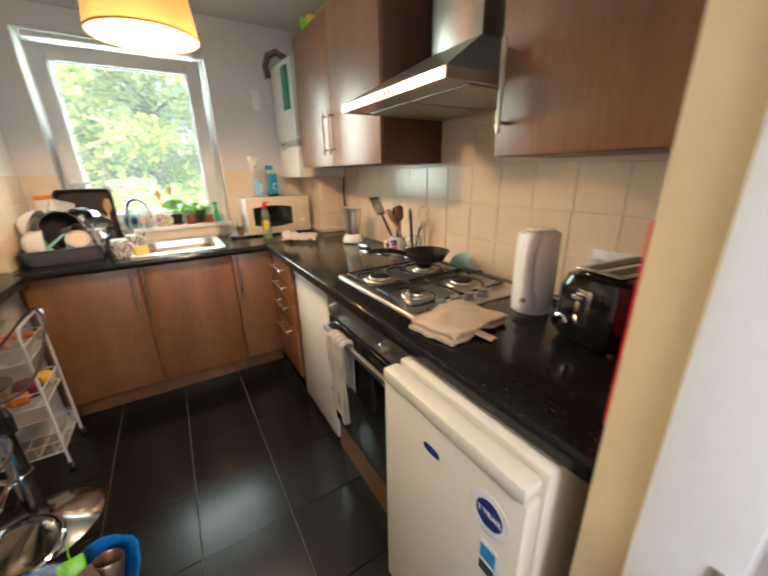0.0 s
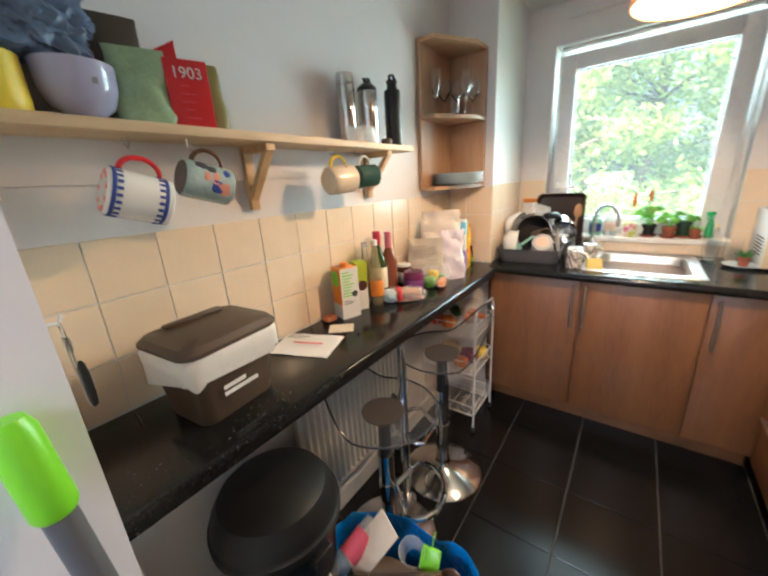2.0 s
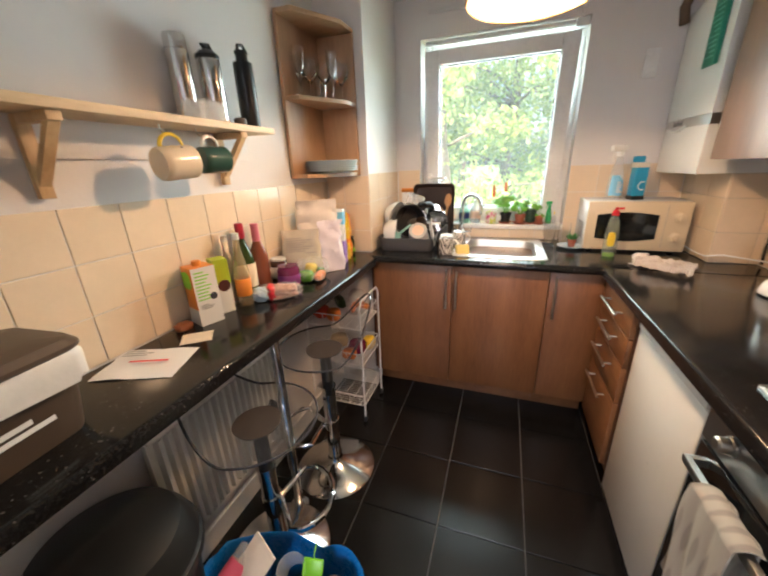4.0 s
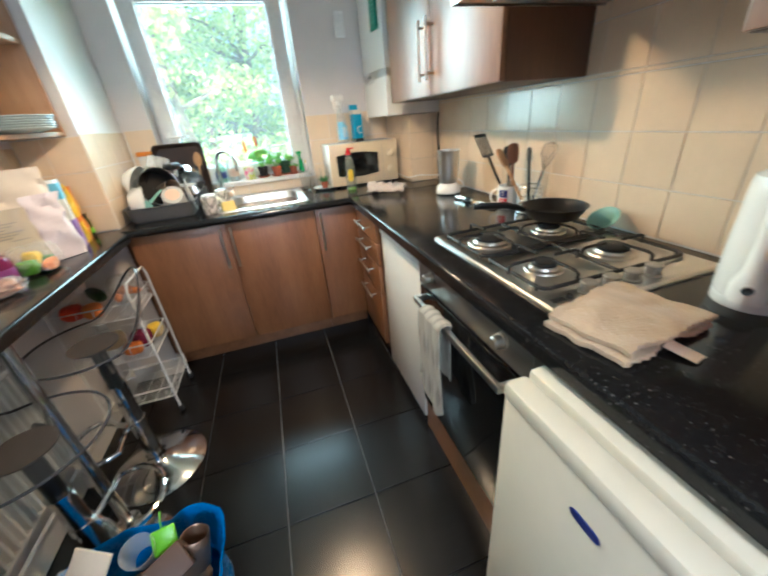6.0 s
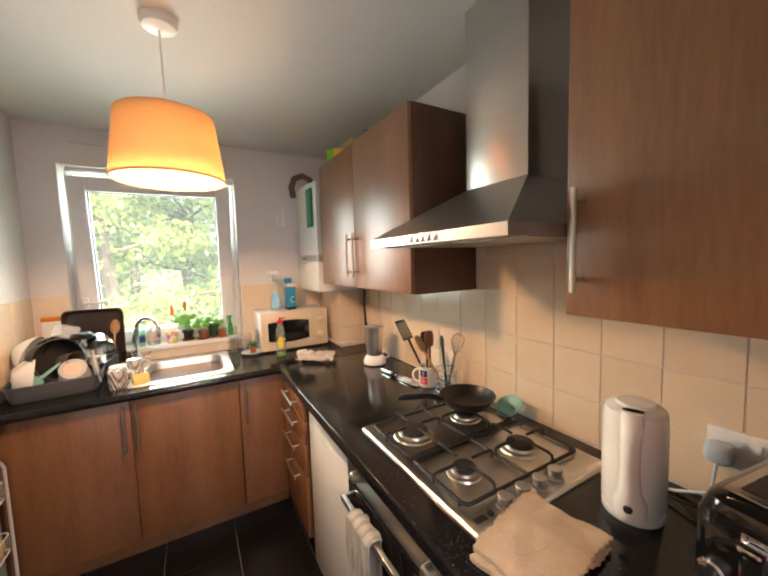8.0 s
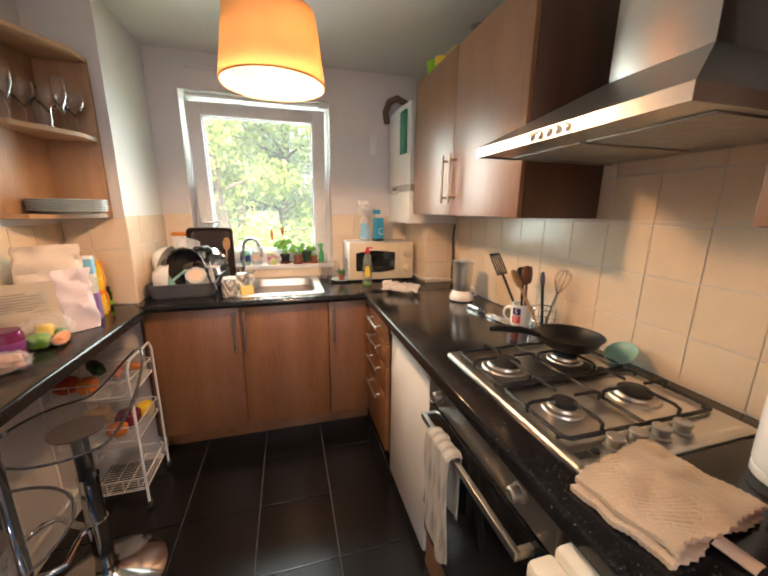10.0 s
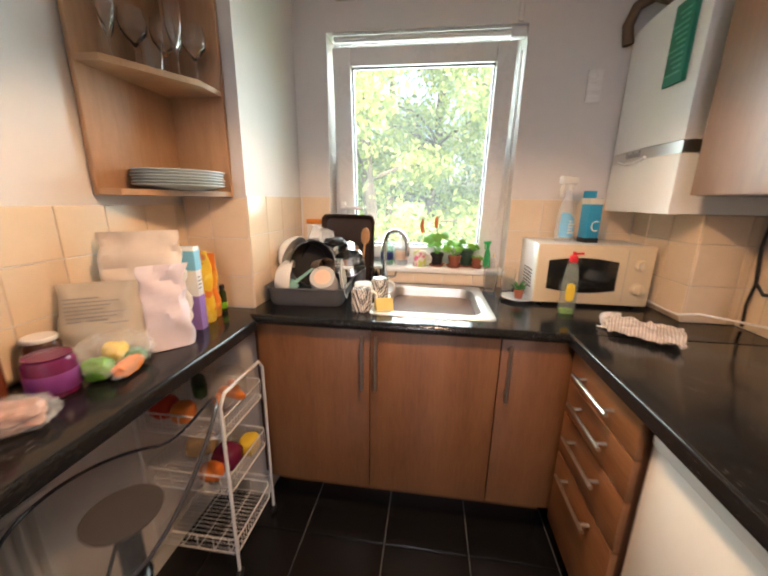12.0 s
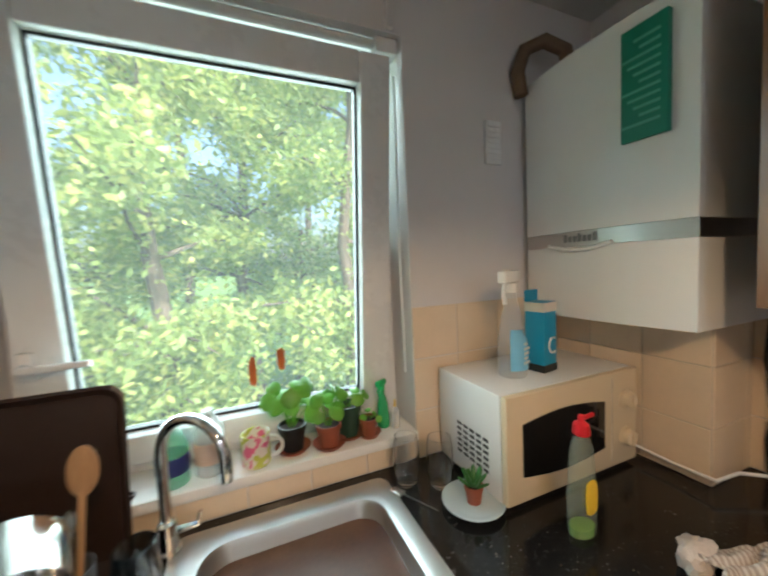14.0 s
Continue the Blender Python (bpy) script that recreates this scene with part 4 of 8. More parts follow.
for (x, y), h, sp, n, s, li, sd in (((-0.9, 8.2), 10.5, 2.8, 20000, 0.13, 1, 3), ((2.0, 8.8), 11.0, 3.0, 20000, 0.12, 0, 5), ((0.4, 11.5), 13.0, 3.8, 20000, 0.15, 0, 8),
                                    ((4.6, 11.5), 13.0, 3.8, 16000, 0.15, 1, 11), ((-4.3, 11.0), 12.0, 3.6, 15000, 0.15, 0, 14), ((-1.8, 16.0), 17.0, 5.0, 14000, 0.22, 2, 17),
                                    ((3.0, 17.0), 17.0, 5.2, 14000, 0.22, 2, 21), ((8.2, 15.0), 16.0, 5.0, 10000, 0.22, 2, 23), ((-8.0, 16.0), 16.0, 5.0, 10000, 0.22, 2, 29), ((-2.6, 12.5), 6.2, 3.2, 11000, 0.15, 1, 31), ((1.6, 13.5), 6.4, 3.4, 11000, 0.15, 2, 37), ((5.8, 14.0), 6.4, 3.4, 10000, 0.17, 0, 41), ((-6.2, 14.0), 6.4, 3.4, 9000, 0.17, 1, 43), ((10.5, 19.0), 9.0, 4.5, 8000, 0.24, 2, 47)):
    tree((x, y, -3.0), h, sp, n, s, LEAVES[li], "leafy green garden tree with a slim brown trunk", sd)

# ---- wall shelf with what stands on it and hangs under it ----
SZ = 1.524
ob = thing("wall_shelf", (XL, 0, 0), "pale pine wall shelf on wooden brackets", "shelf")
boxpart("board", (0.009, YN_L + 0.003, SZ - 0.02, 0.145, 1.985, SZ), M_PINE, ob, 0.002)
boxpart("backing_board", (0.001, YN_L + 0.003, 1.418, 0.008, 1.985, SZ - 0.001), M_WALL, ob, 0.001, "white painted backing board")
for y in (1.30, 1.835):
    bm = bmesh.new()
    box(bm, 0.0085, y - 0.014, 1.335, 0.026, y + 0.014, SZ - 0.021, 0.002)
    box(bm, 0.027, y - 0.014, SZ - 0.04, 0.13, y + 0.014, SZ - 0.021, 0.002)
    prism(bm, [(0.026, 1.36), (0.026, 1.385), (0.105, SZ - 0.041), (0.125, SZ - 0.041)], -0.011, 0.011, Matrix.Translation((0, y, 0)) @ Matrix.Rotation(radians(90), 4, "X"))
    part("bracket", bm, wood("bracket_pine", (0.46, 0.28, 0.13), (0.62, 0.42, 0.22), "z", 0.55), ob)
for y in (0.99, 1.11, 1.555, 1.675):
    bm = bmesh.new()
    tube(bm, [(0.09, y, SZ - 0.021), (0.09, y, SZ - 0.035), (0.105, y, SZ - 0.045), (0.115, y, SZ - 0.036)], 0.0018, 6)
    part("hook", bm, M_NICKEL, ob)


def mug(at, m, body, inside, handle, label, r=0.042, h=0.09, group=""):
    ob = thing("mug", (0, 0, 0), label, "mug", group)
    ob.matrix_basis = pose(*at) @ m
    bm = bmesh.new()
    lathe(bm, [(r * 0.90, 0.0), (r * 0.97, 0.004), (r, 0.02), (r, h - 0.002), (r - 0.0015, h), (r - 0.004, h - 0.002), (r - 0.004, 0.01), (0.001, 0.006)], seg=28, caps=False)
    lathe(bm, [(0.001, 0.0), (r * 0.9, 0.0)], seg=28, caps=False)
    part("body", bm, body, ob)
    bm = bmesh.new()
    tube(bm, [(r - 0.002, 0, h * 0.82)] + [(r + 0.028 * math.sin(radians(a)), 0, h * 0.5 + h * 0.32 * math.cos(radians(a))) for a in range(15, 166, 15)] + [(r - 0.002, 0, h * 0.18)], 0.0055, 8, flat=0.7)
    part("handle", bm, handle, ob)
    return ob



def hang(yaw, drop):
    """The turn of a mug that hangs by its handle, its mouth away along +y, turned by yaw and dropped at the mouth."""
    z = Vector((math.sin(radians(yaw)) * math.cos(radians(drop)), math.cos(radians(yaw)) * math.cos(radians(drop)), -math.sin(radians(drop))))
    x = (Vector((0, 0, 1)) - z * z.z).normalized()
    y = z.cross(x)
    return Matrix(((x.x, y.x, z.x, 0), (x.y, y.y, z.y, 0), (x.z, y.z, z.z, 0), (0, 0, 0, 1)))


hung = "mugs hanging under the shelf"
mg = mug((XL + 0.125, 0.925, 1.405), hang(6, 18), C_WHITE, C_WHITE, C_RED, "white mug with a red handle and blue bands hanging", 0.045, 0.105, hung)
for z0 in (0.006, 0.088):
    bm = bmesh.new()
    lathe(bm, [(0.0455, z0), (0.0460, z0 + 0.001), (0.0460, z0 + 0.006), (0.0455, z0 + 0.007)], seg=28, caps=False)
    part("band", bm, mat("blue_glaze", (0.05, 0.08, 0.30), 0.2), mg)
    for k in range(22):
        bm = bmesh.new()
        box(bm, 0.0448, -0.0028, 0.0, 0.0460, 0.0028, 0.009)
        part("band_mark", bm, mat("blue_glaze", (0.05, 0.08, 0.30), 0.2), mg).matrix_basis = pose(0, 0, z0 + (0.0075 if z0 < 0.05 else -0.0095), 0, 0, k * 360 / 22)
for k in range(9):
    bm = bmesh.new()
    a = 2 * math.pi * k / 9
    lathe(bm, [(0.005, -0.0012), (0.005, 0.0003)], (0.034 * math.cos(a), 0.034 * math.sin(a), 0), 8)
    part("dot", bm, C_RED, mg)
pm = mug((XL + 0.125, 1.065, 1.425), hang(4, 16), mat("pale_teal_glaze", (0.36, 0.46, 0.44), 0.2, vary=0.25, scale=40), C_WHITE, mat("brown_glaze", (0.10, 0.05, 0.03), 0.2), "pale teal mug painted with flowers, brown handle, hanging", 0.04, 0.10, hung)
rnd = random.Random(5)
for k in range(16):
    bm = bmesh.new()
    lump(bm, (0, 0, 0), (0.0016, rnd.uniform(0.014, 0.026), rnd.uniform(0.014, 0.026)), k, 0.4, 2.0, sub=2)
    part("flower", bm, (C_YELLOW, mat("salmon_glaze", (0.62, 0.28, 0.20), 0.2), mat("blue_glaze", (0.05, 0.08, 0.30), 0.2), C_INK)[k % 4], pm).matrix_basis = pose(0, 0, 0, 0, 0, rnd.uniform(0, 360)) @ pose(0.0397, 0, 0.015 + 0.075 * k / 16)
bm = bmesh.new()
lathe(bm, [(0.001, -0.0012), (0.0345, -0.0012), (0.0345, -0.0002)], seg=28, caps=False)
part("foot", bm, mat("brown_glaze", (0.10, 0.05, 0.03)), pm)
mg = mug((XL + 0.125, 1.50, 1.402), hang(8, -4), C_CREAM, C_CREAM, C_YELLOW, "cream dotted mug with a yellow handle hanging", 0.043, 0.095, hung)
for a, z in ((0, 0.03), (40, 0.06), (-40, 0.05), (80, 0.03), (120, 0.06)):
    bm = bmesh.new()
    lathe(bm, [(0.004, 0), (0.003, 0.001)], (0, 0, 0), 8)
    part("dot", bm, C_INK, mg).matrix_basis = pose(0, 0, 0, 0, 0, a - 90) @ pose(0.0431, 0, z, 0, 90, 0)
mug((XL + 0.125, 1.635, 1.412), hang(8, -2), mat("dark_green_glaze", (0.03, 0.075, 0.06), 0.2), C_WHITE, C_WHITE, "dark green mug with a white handle hanging", 0.038, 0.085, hung)

SX = XL + 0.075
bw_ = thing("bowl", (SX + 0.01, 0.945, SZ), "pale lilac china bowl with faint lettering on the shelf", "bowl")
bm = bmesh.new()
lathe(bm, [(0.028, 0.0003), (0.030, 0.008), (0.046, 0.022), (0.057, 0.050), (0.059, 0.090), (0.056, 0.090), (0.053, 0.055), (0.028, 0.014), (0.001, 0.011)], caps=False)
part("body", bm, mat("lilac_glaze", (0.40, 0.38, 0.52), 0.18), bw_)
bars(bw_, pose(0.0575, 0.012, 0.062, 90, 0, 80), 1, 0.034, 0.010, 0.02, mat("grey_print", (0.25, 0.25, 0.25)))
mug((SX + 0.02, 0.835, SZ), pose(0, 0, 0, 0, 0, -50), C_YELLOW, C_YELLOW, C_WHITE, "yellow mug with a white handle on the shelf", 0.04, 0.085)
bm = bmesh.new()
lump(bm, (0, 0, 0.14), (0.10, 0.16, 0.14), 4, 0.30, 3.2, sub=5)
o = solo("plastic_bag", bm, mat("blue_grey_film", (0.13, 0.17, 0.26), 0.45, vary=0.45, scale=14, bump=0.8, bump_scale=40), "crumpled blue-grey plastic bag resting on the bowl", "bag")
o.location = (SX - 0.01, 0.905, SZ + 0.022)
bm = bmesh.new()
pouch(bm, 0.12, 0.20, 0.06, 2)
o = solo("food_pouch", bm, C_BROWN, "dark folded snack pouch at the back of the shelf", "bag")
o.matrix_basis = pose(XL + 0.045, 1.02, SZ, 0, 0, 78)
bm = bmesh.new()
pouch(bm, 0.10, 0.140, 0.06, 6, 0.013, rows=14, cols=16, top=0.97)
o = solo("food_pouch", bm, mat("sage_green_pouch", (0.34, 0.47, 0.28), 0.45, vary=0.28, scale=14), "pale sage green paper food pouch on the shelf", "bag")
o.matrix_basis = pose(SX + 0.012, 1.045, SZ, 0, 0, 68)
bm = bmesh.new()
prism(bm, [(-0.035, 0.0), (0.035, 0.0), (0.035, 0.185), (-0.035, 0.145)], -0.012, 0.012, Matrix.Rotation(radians(90), 4, "X"))
o = solo("card_packet", bm, mat("red_card", (0.58, 0.02, 0.025), 0.4), "red card packet with a slanted top behind the pouch", "packet")
o.matrix_basis = pose(XL + 0.03, 1.115, SZ + 0.0005, 0, 0, 76)
cb = thing("tea_carton", (SX + 0.022, 1.13, SZ), "red tea carton lettered 1903 on the shelf", "carton", rz=-18)
bm = bmesh.new()
box(bm, -0.036, -0.040, 0.0003, 0.036, 0.040, 0.126, 0.002)
part("box", bm, mat("red_card", (0.58, 0.02, 0.025), 0.4), cb)
lettering("1903", 0.029, C_WHITE, cb, pose(0.0363, 0, 0.100, 90, 0, 90))
bars(cb, pose(0.0364, 0.0, 0.078, 90, 0, 90), 5, 0.032, 0.0012, 0.015, mat("pink_label", (0.62, 0.10, 0.16), 0.4))
bm = bmesh.new()
pouch(bm, 0.075, 0.15, 0.05, 9)
o = solo("food_pouch", bm, mat("olive_pouch", (0.22, 0.19, 0.06), 0.4), "olive brown food pouch beside the red carton", "bag")
o.matrix_basis = pose(SX - 0.022, 1.20, SZ, 0, 0, 80)


def flask(at, r, h, body, cap, label, capform=0):
    ob = thing("flask", at, label, "flask", "flasks on the shelf")
    bm = bmesh.new()
    lathe(bm, [(r * 0.94, 0.0003), (r, 0.004), (r, h * 0.8), (r * 0.96, h * 0.83)])
    part("body", bm, body, ob)
    bm = bmesh.new()
    if capform == 0:
        lathe(bm, [(r * 0.97, h * 0.832), (r * 0.97, h * 0.97), (r * 0.9, h)])
    elif capform == 1:
        lathe(bm, [(r * 1.02, h * 0.832), (r * 1.02, h * 0.88), (r * 0.6, h * 0.94), (r * 0.3, h * 0.96)])
        tube(bm, [(0, 0, h * 0.95), (0, -r * 0.4, h), (0, r * 0.3, h * 1.02), (0, r * 0.7, h * 0.92)], r * 0.2, 8)
    else:
        lathe(bm, [(r * 0.62, h * 0.832), (r * 0.6, h * 0.93), (r * 0.7, h * 0.935), (r * 0.66, h * 0.97)])
        tube(bm, [(0, -r * 0.5, h * 0.97), (0, -r * 0.4, h * 1.03), (0, r * 0.3, h * 1.05), (0, r * 0.7, h)], r * 0.17, 8)
    part("cap", bm, cap, ob)
    return ob


flask((XL + 0.05, 1.70, SZ), 0.031, 0.225, C_STEEL, C_STEEL, "tall brushed steel vacuum flask")
flask((XL + 0.078, 1.785, SZ), 0.034, 0.215, C_STEEL, M_BLACK, "steel travel flask with a black spout cap", 1)
flask((XL + 0.085, 1.935, SZ), 0.032, 0.245, M_BLACK, M_BLACK, "matt black metal drinking bottle with a loop cap", 2)
tb = thing("plastic_tub", (XL + 0.112, 1.70, SZ), "clear plastic food tub on the shelf", "tub")
bm = bmesh.new()
loft(bm, [[Vector((x, y, z)) for x, y in rounded(-0.028 - a, -0.055 - a, 0.028 + a, 0.055 + a, 0.012)] for a, z in ((0, 0.0005), (0.003, 0.05), (0.005, 0.052), (0.002, 0.05), (-0.001, 0.003))])
part("box", bm, C_CLEAR, tb)
turned("glass_jar", [(0.02, 0.0003), (0.021, 0.02), (0.018, 0.024), (0.012, 0.026)], C_BROWN, (XL + 0.10, 1.862, SZ), "small dark jar between the flasks", "jar")

# ---- corner shelf unit ----
CY, CXR = PIER_Y - 0.006, -0.605
ob = thing("corner_shelf", (0, 0, 0), "open wood-effect corner shelf unit on the wall", "shelf unit")
CX0, CY0, CZ0, CZ1 = XL + 0.006, 2.265, 1.338, 2.005
boxpart("side_panel", (CX0, CY0, CZ0, CX0 + 0.016, CY, CZ1), M_BEECH, ob, 0.001)
boxpart("back_panel", (CX0 + 0.0165, CY - 0.016, CZ0, CXR, CY, CZ1), M_BEECH, ob, 0.001)
for z in (CZ0 + 0.001, 1.668, CZ1 - 0.018):
    bm = bmesh.new()
    a, b = CX0 + 0.0165, CY - 0.0165
    prism(bm, [(a, CY0 + 0.002), (a + 0.07, CY0 + 0.002), (CXR - 0.001, b - 0.115), (CXR - 0.001, b), (a, b)], z, z + 0.017)
    part("shelf", bm, wood("beech_level", (0.36, 0.20, 0.10), (0.50, 0.31, 0.18), "x", 0.45), ob)


def plate(r):
    bm = bmesh.new()
    lathe(bm, [(r * 0.55, 0.0), (r * 0.6, 0.003), (r * 0.8, 0.007), (r, 0.014), (r, 0.0165), (r * 0.97, 0.0165), (r * 0.78, 0.010), (r * 0.6, 0.007), (0.001, 0.006)], seg=40, caps=False)
    lathe(bm, [(0.001, 0.0), (r * 0.55, 0.0)], seg=40, caps=False)
    return bm


M_BLUEP = P("pale_blue_ceramic", (0.52, 0.62, 0.66), 0.18, vary=0.02)
base = solo("dinner_plate", plate(0.132), M_BLUEP, "pale blue-white dinner plate in a stack on the shelf", "plate", "stacked plates")
base.location = (CX0 + 0.122, CY - 0.158, CZ0 + 0.0185)
for k in range(1, 6):
    o = copy_thing(base, pose(CX0 + 0.12 + 0.003 * (k % 3), CY - 0.159 + 0.002 * (k % 2), CZ0 + 0.0185 + 0.0085 * k))
    if k > 2:
        o["label"] = "white dinner plate in a stack on the shelf"


def wine_glass(kind):
    bm = bmesh.new()
    if kind == 0:
        pr = [(0.032, 0), (0.031, 0.002), (0.005, 0.005), (0.0035, 0.02), (0.0035, 0.07), (0.012, 0.08), (0.032, 0.105), (0.037, 0.13), (0.031, 0.165), (0.0298, 0.165), (0.0355, 0.13), (0.030, 0.107), (0.001, 0.083)]
    elif kind == 1:
        pr = [(0.028, 0), (0.027, 0.002), (0.005, 0.005), (0.0035, 0.02), (0.0035, 0.06), (0.012, 0.08), (0.022, 0.13), (0.024, 0.20), (0.023, 0.20), (0.021, 0.13), (0.001, 0.078)]
    else:
        pr = [(0.026, 0), (0.03, 0.08), (0.0288, 0.08), (0.025, 0.008), (0.001, 0.007)]
    lathe(bm, pr, seg=24, caps=False)
    lathe(bm, [(0.001, 0.0), (pr[0][0], 0.0)], seg=24, caps=False)
    return bm


GZ = 1.6855
w0 = solo("wine_glass", wine_glass(0), M_GLASS, "clear stemmed wine glass on the corner shelf", "glass", "glasses on the corner shelf")
w0.location = (CX0 + 0.06, CY - 0.19, GZ)
copy_thing(w0, pose(CX0 + 0.10, CY - 0.12, GZ))
copy_thing(w0, pose(CX0 + 0.165, CY - 0.075, GZ))
w1 = solo("champagne_flute", wine_glass(1), M_GLASS, "clear champagne flute on the corner shelf", "glass", "glasses on the corner shelf")
w1.location = (CX0 + 0.155, CY - 0.145, GZ)
copy_thing(w1, pose(CX0 + 0.055, CY - 0.27, GZ))
w2 = solo("tumbler", wine_glass(2), M_GLASS, "small clear tumbler on the corner shelf", "glass", "glasses on the corner shelf")
w2.location = (CX0 + 0.115, CY - 0.195, GZ)

# ---- under the breakfast bar ----
ob = thing("support_post", (-0.585, 1.69, 0), "chrome tube leg under the breakfast bar", "post")
bm = bmesh.new()
lathe(bm, [(0.019, 0.006), (0.019, WT - 0.045)], seg=20)
part("tube", bm, M_CHROME, ob)
for z in (0.0005, WT - 0.0445):
    bm = bmesh.new()
    lathe(bm, [(0.04, z), (0.04, z + 0.0055)], seg=20)
    part("flange", bm, M_CHROME, ob)

RY0, RY1, RZ0, RZ1 = 1.30, 1.96, 0.20, 0.66
ob = thing("radiator", (XL + 0.03, 0, 0), "white ribbed panel radiator under the breakfast bar", "radiator")
bm = bmesh.new()
n, prof = 20, []
for k in range(n):
    y0, w = RY0 + 0.02 + k * (RY1 - RY0 - 0.04) / n, (RY1 - RY0 - 0.04) / n
    prof += [(0.022, y0), (0.040, y0 + w * 0.2), (0.040, y0 + w * 0.55), (0.022, y0 + w * 0.75)]
pts = [(0.0, RY0), (0.022, RY0)] + prof + [(0.022, RY1), (0.0, RY1)]
prism(bm, pts, RZ0 + 0.02, RZ1 - 0.02)
part("panel", bm, M_APPL, ob, smooth=50)
for z in (RZ0, RZ1 - 0.02):
    boxpart("header", (0.0, RY0, z, 0.036, RY1, z + 0.0195), M_APPL, ob, 0.006)
for y in (RY0 + 0.04, RY1 - 0.04):
    bm = bmesh.new()
    tube(bm, [(0.018, y, RZ0), (0.018, y, 0.10), (-0.005, y, 0.08), (-0.005, y, 0.0)], 0.008, 8)
    part("pipe", bm, M_WHITE, ob)
bm = bmesh.new()
lathe(bm, [(0.014, -0.03), (0.018, -0.02), (0.018, 0.03), (0.012, 0.035)], (0.03, RY0 - 0.03, RZ0 + 0.02), 14)
part("valve", bm, C_GREYP, ob)
boxpart("bracket", (-0.029, RY0 + 0.1, RZ0 + 0.1, -0.0005, RY0 + 0.14, RZ1 - 0.1), M_APPL, ob, 0)
boxpart("bracket", (-0.029, RY1 - 0.14, RZ0 + 0.1, -0.0005, RY1 - 0.1, RZ1 - 0.1), M_APPL, ob, 0)
bm = bmesh.new()
box(bm, XL + 0.001, YN_L + 0.001, 0.0, XL + 0.016, PIER_Y - 0.001, 0.10, 0.004)
structure("baseboard", bm, M_WHITE)
bm = bmesh.new()
box(bm, XL + 0.017, PIER_Y - 0.016, 0.0, PIER_X + 0.002, PIER_Y - 0.001, 0.10, 0.004)
structure("baseboard", bm, M_WHITE)
bm = bmesh.new()
tube(bm, [(XL + 0.035, 1.0, 0.125), (XL + 0.035, 2.3, 0.125)], 0.008, 8)
solo("heating_pipe", bm, M_WHITE, "white painted heating pipe along the skirting", "pipe")


def stool(at, seat_z, yaw, label):
    ob = thing("bar_stool", at, label, "bar stool", "bar stools", yaw)
    bm = bmesh.new()
    lathe(bm, [(0.185, 0.0005), (0.186, 0.004), (0.178, 0.010), (0.10, 0.030), (0.04, 0.052), (0.034, 0.058), (0.030, 0.075)], seg=56)
    part("base", bm, M_STEELB, ob, "polished steel trumpet base")
    bm = bmesh.new()
    lathe(bm, [(0.030, 0.074), (0.030, seat_z - 0.20), (0.033, seat_z - 0.198), (0.033, seat_z - 0.19)], seg=24)
    part("pole", bm, M_CHROME, ob)
    bm = bmesh.new()
    lathe(bm, [(0.024, seat_z - 0.19), (0.024, seat_z - 0.035), (0.045, seat_z - 0.03), (0.045, seat_z - 0.012)], seg=24)
    part("gas_lift", bm, M_BLACK, ob)
    bm = bmesh.new()
    lathe(bm, [(0.075, seat_z - 0.0115), (0.078, seat_z - 0.004)], seg=32)
    part("seat_plate", bm, C_BROWN, ob, "dark round seat plate")
    bm = bmesh.new()
    z = 0.27
    tube(bm, [(0.03, 0.0, z)] + [(0.06, -0.05, z)] + [(0.135 + 0.105 * math.cos(radians(a)) - 0.02, 0.125 * math.sin(radians(a)), z) for a in range(-100, 101, 20)] + [(0.06, 0.05, z), (0.03, 0.0, z)], 0.0105, 10)
    lathe(bm, [(0.034, z - 0.015), (0.034, z + 0.015)], seg=24)
    part("footrest", bm, M_CHROME, ob)
    bm = bmesh.new()
    tube(bm, [(0.0, 0.04, seat_z - 0.02), (0.0, 0.14, seat_z - 0.035)], 0.004, 8)
    tube(bm, [(0.0, 0.14, seat_z - 0.035), (0.0, 0.16, seat_z - 0.06), (0.0, 0.165, seat_z - 0.12)], [0.008, 0.014, 0.012], 10)
    part("lever", bm, M_BLACK, ob)
    # clear shell: a dished disc whose back rises into a low backrest
    R0, nr, na = 0.195, 8, 56

    def at_(rr, a):
        x, y = rr * math.cos(a), rr * math.sin(a)
        k = max(0.0, -x / R0 - 0.18) / 0.82
        rise = 0.20 * (k ** 1.7) * max(0.0, (rr / R0)) ** 6
        return Vector((x * (1 + 0.06 * k), y, seat_z + 0.001 + 0.004 * (rr / R0) ** 2 + rise))
    bm = bmesh.new()
    rings = [[at_(max(0.002, R0 * i / nr), 2 * math.pi * k / na) for k in range(na)] for i in range(nr + 1)]
    extra = [[p + Vector((0, 0, 0.004)) for p in r] for r in reversed(rings)]
    loft(bm, rings + extra)
    part("seat", bm, M_ACRYL, ob, "clear smoked acrylic seat with a curved back")
    bm = bmesh.new()
    tube(bm, [at_(R0 + 0.001, 2 * math.pi * k / na) + Vector((0, 0, 0.002)) for k in range(na)], 0.0042, 6, closed=True)
    part("seat_rim", bm, M_ACEDGE, ob, "dark polished edge of the seat")
    return ob


